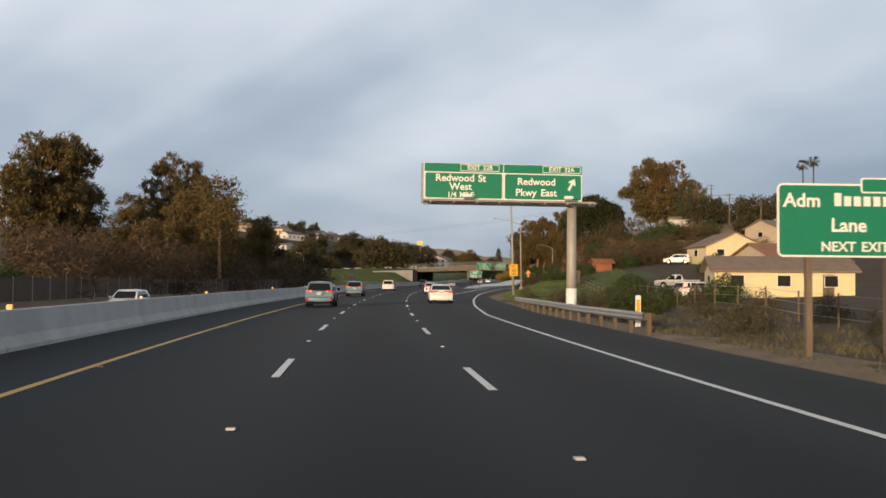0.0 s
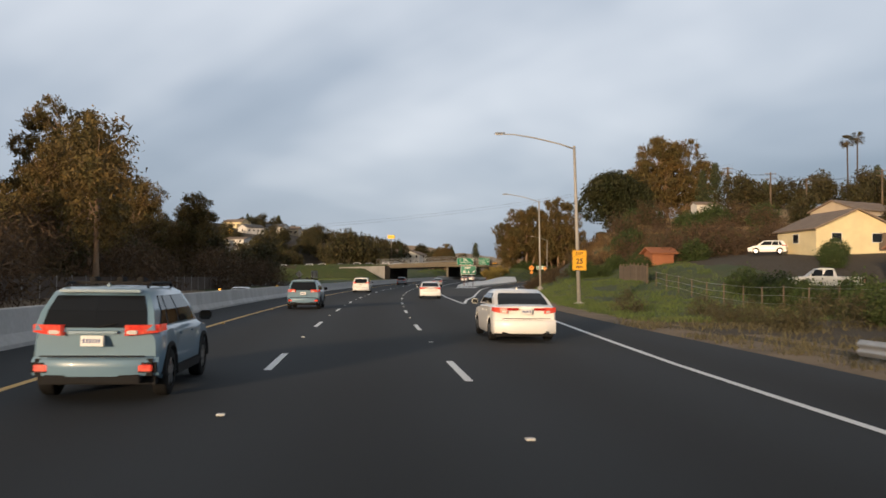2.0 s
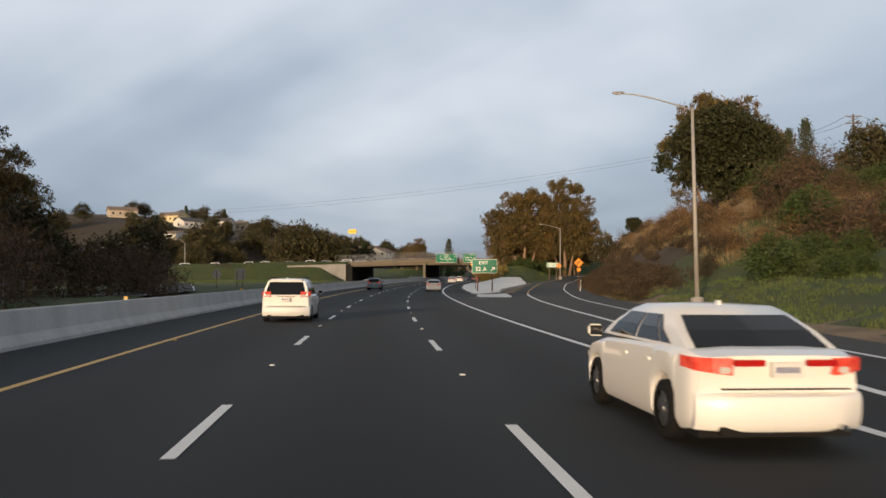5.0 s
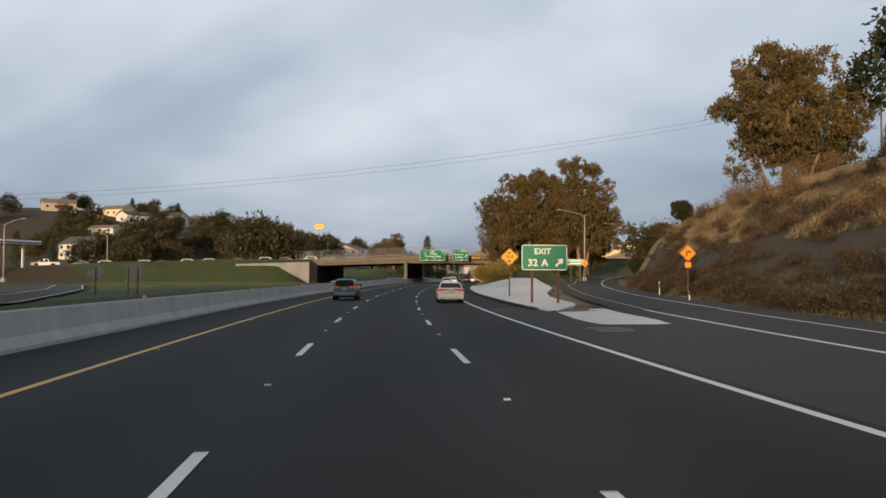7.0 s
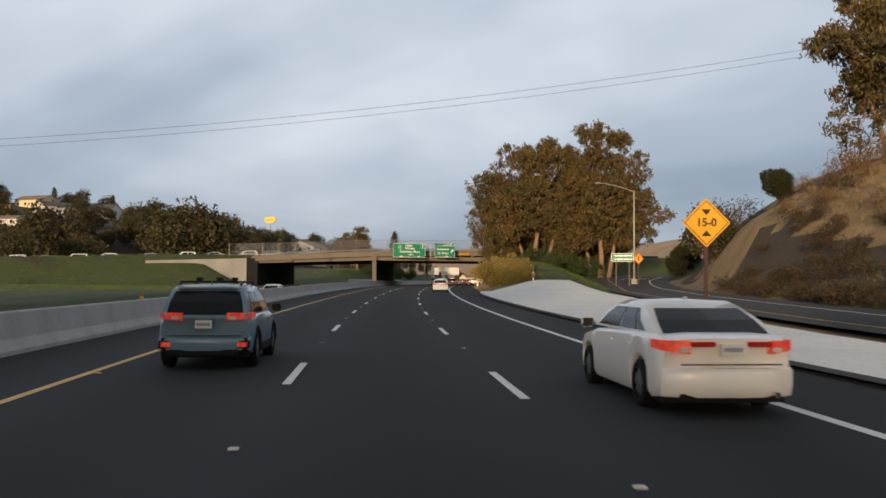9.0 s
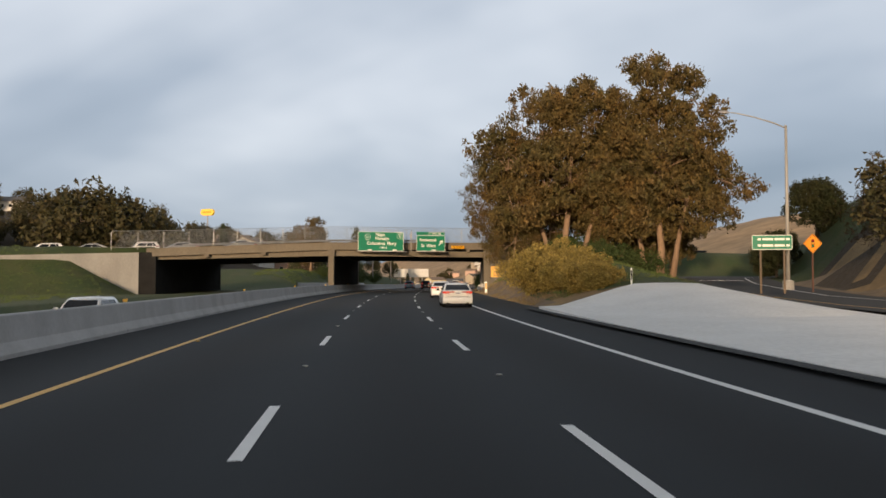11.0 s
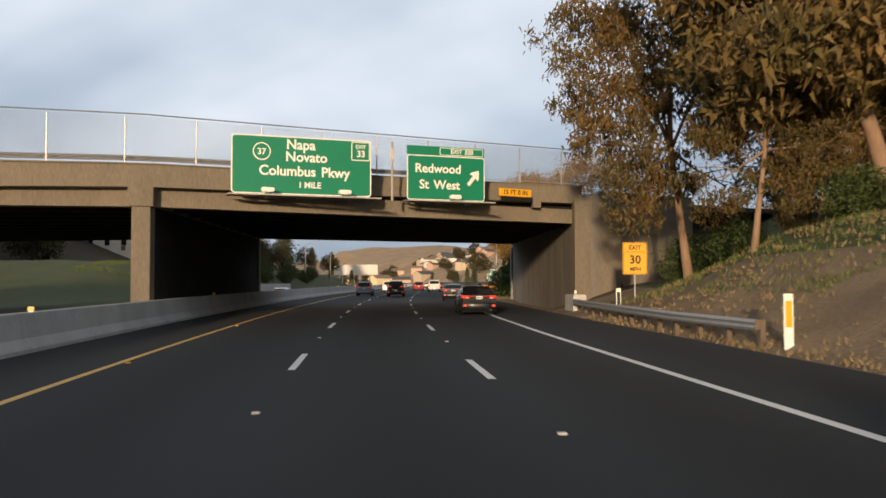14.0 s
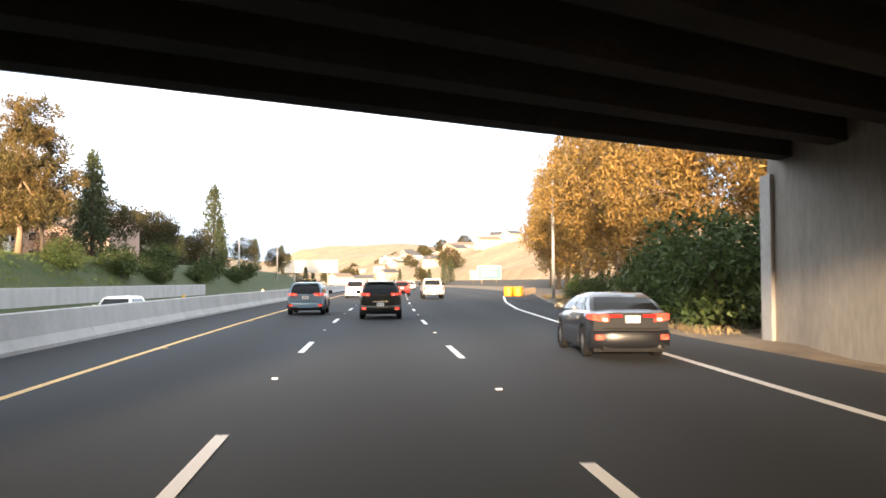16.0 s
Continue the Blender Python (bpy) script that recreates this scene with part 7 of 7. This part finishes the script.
def house(label, m, w, dp, wall, roof, colour="white", tiles=None, rows=((0.9, 1.2),), name="house", ridge="x", doors=True):
    """A gabled house: walls, two roof slopes, framed windows on the long and short sides, a door."""
    t = thing(name, label, "house", m)
    mat = STUCCO[colour]
    x, y = w / 2, dp / 2
    bm = bmesh.new()
    ring = lambda e, z: [(-x + e, -y + e, z), (x - e, -y + e, z), (x - e, y - e, z), (-x + e, y - e, z)]
    loft(bm, [ring(0.25, -2), ring(0, -2), ring(0, wall), ring(0.25, wall), ring(0.25, -2)], cap=False, closed=True)
    part("wall_shell", bm, mat, t)
    o = 0.45
    bm = bmesh.new()
    for sg in (-1, 1):
        if ridge == "x":
            c = [(-x - o, sg * (y + o), wall - 0.12), (x + o, sg * (y + o), wall - 0.12), (x + o, 0, wall + roof), (-x - o, 0, wall + roof)]
            g = [(sg * (x - 0.1), -y, wall), (sg * (x - 0.1), y, wall), (sg * (x - 0.1), 0, wall + roof - 0.12)]
        else:
            c = [(sg * (x + o), y + o, wall - 0.12), (sg * (x + o), -y - o, wall - 0.12), (0, -y - o, wall + roof), (0, y + o, wall + roof)]
            g = [(-x, sg * (y - 0.1), wall), (x, sg * (y - 0.1), wall), (0, sg * (y - 0.1), wall + roof - 0.12)]
        panel(bm, c if (sg < 0) == (ridge == "x") else c[::-1], 0.10, 0.06)
        gb = bmesh.new()
        panel(gb, g, 0.05, 0.05)
        part("gable", gb, mat, t)
    bmesh.ops.recalc_face_normals(bm, faces=bm.faces)
    part("roof", bm, tiles or ROOF_TAN, t, "shingled gable roof")
    for z, h in rows:
        for sg in (-1, 1):
            n = max(2, int(w / 3.2))
            for k in range(n):
                cx = -x + w * (k + 0.5) / n
                win = part("window", boxed(cx - 0.62, cx + 0.62, min(sg * (y - 0.02), sg * (y + 0.05)), max(sg * (y - 0.02), sg * (y + 0.05)), z, z + h), TRIM, t, "white-framed window")
                part("pane", boxed(cx - 0.54, cx + 0.54, min(sg * y, sg * (y + 0.06)), max(sg * y, sg * (y + 0.06)), z + 0.08, z + h - 0.08), GLASS, win)
            win = part("window", boxed(min(sg * (x - 0.02), sg * (x + 0.05)), max(sg * (x - 0.02), sg * (x + 0.05)), -0.7, 0.7, z, z + h), TRIM, t, "white-framed window")
            part("pane", boxed(min(sg * x, sg * (x + 0.06)), max(sg * x, sg * (x + 0.06)), -0.6, 0.6, z + 0.08, z + h - 0.08), GLASS, win)
    if doors:
        part("door", boxed(x * 0.55, x * 0.55 + 0.95, -y - 0.05, -y + 0.02, 0, 2.05), WOOD, t, "wooden door")
    return t


def lot(s, d, turn=0, h=None):
    return stand(s, d, ground_h(s, d) if h is None else h, turn)


house("cream stucco bungalow with tan shingle roof behind the verge", lot(80, 36.5, -12), 12, 7.5, 2.4, 1.3, "cream", rows=((0.9, 1.1),))
house("beige bungalow with a broad red-tan roof", lot(113, 51, 20), 12, 9, 2.9, 2.2, "beige", ROOF_RED, rows=((0.9, 1.1),))
house("cream gabled bungalow with mint trim behind the grass slope", lot(142, 51.6, 4), 9.4, 9, 2.5, 2.2, "cream", rows=((0.9, 1.1),), ridge="y")
house("low house with a tan roof on the hillside", lot(196, 78, 30), 12, 9, 2.9, 1.8, "beige")
house("low house with a tan roof on the hillside", lot(180, 84, 50), 12, 9, 2.9, 1.8, "pink", ROOF_RED)
house("beige house with low tan roof near the verge", lot(58, 47, 0), 12, 9, 2.9, 1.8, "beige")
house("small orange-red shed with gable roof on the slope", lot(148, 32.6, 8, ground_h(148, 32.6) - 0.15), 2.7, 2.6, 1.6, 0.6, "orange", STUCCO["orange"], rows=(), name="shed", doors=False)
house("small white hillside cabin lit by low sun", lot(264, 67.5, 10), 6, 4, 2.3, 0.7, "white", rows=())
house("two-storey white house with dark grey roof across the freeway", lot(436, -133, -20), 13, 10, 5.2, 2.6, "white", ROOF_GREY, rows=((0.9, 1.2), (3.5, 1.2)))
house("white apartment block behind the grey-roofed house", lot(458, -137, -10), 12, 10, 7.5, 1.2, "white", rows=((0.9, 1.3), (3.6, 1.3), (6.0, 1.1)), name="apartment_block")
for k, (s, d, w, c, tl) in enumerate(((560, -187, 15, "cream", ROOF_TAN), (585, -172, 16, "white", ROOF_GREY), (604, -168, 13, "beige", ROOF_TAN), (640, -196, 15, "white", ROOF_TAN), (650, -170, 15, "cream", ROOF_GREY), (540, -205, 14, "beige", ROOF_TAN), (620, -150, 13, "beige", ROOF_TAN), (530, -165, 13, "white", ROOF_GREY))):
    house("hilltop house with a low shingle roof", lot(s, d, -15 + 11 * k), w, 9, 3.4, 2.0, c, tl, rows=((1.0, 1.3),))
house("two-storey pale house with red-brown wing beyond the overpass", lot(507, -58, -14), 11, 9, 5.0, 2.0, "white", rows=((0.9, 1.3), (3.4, 1.3)), ridge="y")
house("low pink house beyond the overpass", lot(520, -68, -10), 13, 8, 3.2, 1.6, "pink")
house("brown hillside apartment house past the overpass", lot(520, -47, -8), 16, 10, 5.5, 1.8, "pink", rows=((0.9, 1.3), (3.4, 1.3)), name="apartment_block")
house("brown hillside apartment house past the overpass", lot(552, -50, 4), 14, 10, 5.5, 1.6, "beige", rows=((0.9, 1.3), (3.4, 1.3)), name="apartment_block")
for k in range(46):
    s, d = random.uniform(1000, 1500), random.uniform(-60, 190)
    p = at(s, d)
    house("distant pale suburban house", stand(s, d, ground_h(s, d) + far_h(s, d, p) + 0.2, random.uniform(-40, 40)), random.uniform(12, 18), 10, random.choice((3.2, 5.6)), 2.6, random.choice(("white", "pink", "beige", "cream")), random.choice((ROOF_TAN, ROOF_GREY)), rows=(), doors=False)

# petrol station canopy and pole signs across the freeway
canopy = thing("station_canopy", "flat white and blue filling-station canopy on columns", "canopy", lot(330, -91, -20))
part("roof", boxed(-9, 9, -5, 5, 4.6, 5.4, bevel=0.05), STUCCO["white"], canopy, "white canopy roof")
part("fascia", boxed(-9.05, 9.05, -5.05, 5.05, 4.75, 5.05), material("blue_fascia", (0.03, 0.09, 0.30), 0.5, var=0.08, bump=0), canopy, "blue fascia band")
for x in (-6, 6):
    for y in (-3, 3):
        part("column", boxed(x - 0.2, x + 0.2, y - 0.2, y + 0.2, -1.5, 4.6), TRIM, canopy)


def pole_sign(label, m, tall, w, h, oval=False):
    t = thing("pole_sign", label, "shop sign", m)
    part("pole", tubed([(0, 0.2, -1), (0, 0.2, tall)], 0.16, 10), POLE_PAINT, t)
    # sun caught by the sign face is put in as emission
    sun_yellow = material("sun_glow_yellow_sign", (0.85, 0.50, 0.07), 0.5, var=0.06, bump=0, glow=0.45)
    bm = bmesh.new()
    rounded(bm, -w / 2, w / 2, tall, tall + h, -0.25, 0.6, h * 0.48 if oval else h * 0.12, 6)
    p = part("box", bm, sun_yellow, t, "yellow sign box with sun put in as glow")
    bm = bmesh.new()
    for k in range(5):
        box(bm, -w * 0.34 + w * 0.14 * k, -w * 0.24 + w * 0.14 * k, -0.262, -0.25, tall + h * 0.36, tall + h * 0.62)
    part("bars", bm, SIGN_ORANGE, p, "orange bars")
    return t


g = ground_h(519, -75)
pole_sign("yellow oval shop sign on a tall pole", stand(519, -75, g, -16), 22.2 - g, 4.6, 2.0, True)
g = ground_h(478, -153)
pole_sign("square yellow shop sign on a tall pole", stand(478, -153, g, -20), 22.2 - g, 3.6, 3.6)
bill = thing("billboard", "wide white billboard on posts past the overpass", "billboard", stand(655, -21, 0, -6))
part("panel", boxed(-8, 8, 0, 0.5, 4.4, 8.2, bevel=0.05), STUCCO["white"], bill)
for x in (-5, 5):
    part("post", tubed([(x, 0.7, -0.5), (x, 0.7, 7.5)], 0.25, 8), POLE_PAINT, bill)
for s, d, w, h, z in ((648, 28.5, 4.2, 2.6, 2.2), (620, 27.6, 6.4, 3.6, 2.2)):
    t = thing("guide_sign", "green guide sign far ahead beside the road", "road sign", stand(s, d, 0, -3))
    p = bordered(t, -w / 2, w / 2, z, z + h, 0.0, 0.1, 0.3)
    for k in range(3):
        part("name_bar", boxed(-w * 0.32, w * 0.30, -0.02, -0.008, z + h * (0.22 + 0.24 * k), z + h * (0.32 + 0.24 * k)), SIGN_WHITE, p, "white bar")
    for x in (-w * 0.3, w * 0.3):
        part("post", boxed(x - 0.12, x + 0.12, 0.05, 0.25, -0.3, z + h * 0.9), WOOD, t)
crash = thing("crash_cushion", "yellow-orange crash barrels at the far exit gore", "crash barrels", stand(481, 12.6, 0.0))
for k in range(6):
    x, y = (k % 2) * 1.0 + (k // 2) * 0.25, (k // 2) * 1.2
    part("barrel", tubed([(x, y, 0), (x, y, 0.1), (x, y, 0.9), (x, y, 1.0)], [0.42, 0.46, 0.46, 0.40], 12), SIGN_ORANGE, crash, "orange barrel")
guard_rail("white-grey rail beyond the far exit gore", [(483, 14.4), (505, 19.0)])

# ---- fences by the houses ----
fence = thing("board_fence", "weathered brown board fence on the grass slope", "fence", kind="")
f0, f1 = (128.0, 26.0), (149.0, 28.0)
n = 66
plank = mesh_of("board", boxed(-0.015, 0.015, -0.14, 0.14, 0, 1.75, bevel=0.006), material("fence_boards", (0.17, 0.125, 0.085), 0.9, var=0.3, scale=1.5, fine=10, bump=0.4, by_object=0.3, stretch=(1, 1, 0.2), depth=0.01))
for k in range(n):
    f = k / (n - 1)
    s, d = f0[0] + (f1[0] - f0[0]) * f, f0[1] + (f1[1] - f0[1]) * f
    b = part("board", plank, None, fence, m=stand(s, d, ground_h(s, d) - 0.05 + random.uniform(-0.04, 0.04), random.uniform(-3, 3)))
for k in range(8):
    f = k / 7
    s, d = f0[0] + (f1[0] - f0[0]) * f, f0[1] + (f1[1] - f0[1]) * f
    part("post", boxed(-0.07, 0.07, -0.07, 0.07, -0.4, 1.95, bevel=0.01), WOOD, fence, m=stand(s, d + 0.12, ground_h(s, d)))
wire_fence = thing("wire_fence", "wire fence on grey posts along the verge", "fence")
line = [(8 + 4.0 * k, span(8 + 4.0 * k, [8, 60, 100, 127], [19.5, 21, 25, 26])) for k in range(30)]
for s, d in line:
    part("post", tubed([(0, 0, -0.3), (0, 0, 1.5)], 0.045, 6), WOOD, wire_fence, m=stand(s, d, ground_h(s, d)))
for z in (0.4, 0.9, 1.4):
    part("wire", tubed([at(s, d, ground_h(s, d) + z) for s, d in line], 0.012, 4), STEEL, wire_fence)
left_fence = thing("chain_fence", "dark slatted fence along the far carriageway", "fence")
row = [(-20 + 3.0 * k, -24.2) for k in range(64)]
for s, d in row:
    part("post", tubed([(0, 0, -0.3), (0, 0, 1.75)], 0.04, 6), POLE_PAINT, left_fence, m=stand(s, d, ground_h(s, d)))
slat = material("brown_fence_slats", (0.10, 0.075, 0.06), 0.9, var=0.3, scale=0.8, fine=8, bump=0.2)
for k in range(63):
    (s0, d0), (s1, d1) = row[k], row[k + 1]
    bm = bmesh.new()
    for j in range(10):
        f = (j + 0.5) / 10
        p = at(s0 + 3 * f, d0, ground_h(s0 + 3 * f, d0))
        a, b = at(s0 + 3 * f - 0.13, d0), at(s0 + 3 * f + 0.13, d0)
        panel(bm, [(a.x, a.y, p.z + 0.05), (b.x, b.y, p.z + 0.05), (b.x, b.y, p.z + 1.65), (a.x, a.y, p.z + 1.65)], 0.01, 0.01)
    part("slats", bm, slat, left_fence)

# ---- more traffic: parked cars, the queue on the street, the far carriageway ----
def street_pose(d, u, way):
    a, b = bpt(d, u, TOP(d) - 0.54), bpt(d - way, u, TOP(d - way) - 0.54)
    return Matrix.Translation(a) @ (b - a).normalized().to_track_quat("Y", "Z").to_matrix().to_4x4()


queue = car("street_car", "silver saloon on the embankment street", "car", street_pose(-36, 0.22, 2), SILVER, **SEDAN, lit=False)
for d, u, way in ((-45.5, 0.22, 2), (-60, 0.22, 2), (-26.5, 0.2, 2), (-74.5, 0.22, 2), (-20, 0.21, 2)):
    copy_thing(queue, street_pose(d, u, way))
white_car = car("street_car", "white hatchback on the embankment street", "car", street_pose(-52, 0.24, 2), WHITE_PAINT, **HATCH, lamp=(0.93, 1.08), lit=False)
for d in (-31, -40.6, -56, -64, -71):
    copy_thing(white_car, street_pose(d, 0.23, 2))
pickup(street_pose(-80, 0.22, 2), "white pickup truck on the embankment street", WHITE_PAINT)
copy_thing(white_car, lot(143, 46.4, 70))
pickup(lot(110, 38.6, 75), "white pickup truck parked on the lot by the houses", WHITE_PAINT)
parked = copy_thing(minivan, lot(88, 29.5, -70))
tagged(parked, "white van parked on the lot by the houses")
for s, d, f in ((296, -13.0, 180), (437, -13.4, 180), (30, -13.5, 180), (62, -17.2, 180), (128, -13.6, 180), (560, -13.5, 180)):
    c = copy_thing(white_car if f and s != 128 else queue, stand(s, d, -0.68, f))
    tagged(c, "oncoming car beyond the concrete barrier")
c = copy_thing(queue, stand(236, -38.5, 0.03, 150))
tagged(c, "silver saloon on the side road")
for s, d in ((560, 3.8), (590, -3.6), (640, 4.0), (690, 0.3), (730, 3.9)):
    c = copy_thing(queue if s % 20 else white_car, stand(s, d, 0.0, 2))
    tagged(c, "distant car far ahead on the freeway")
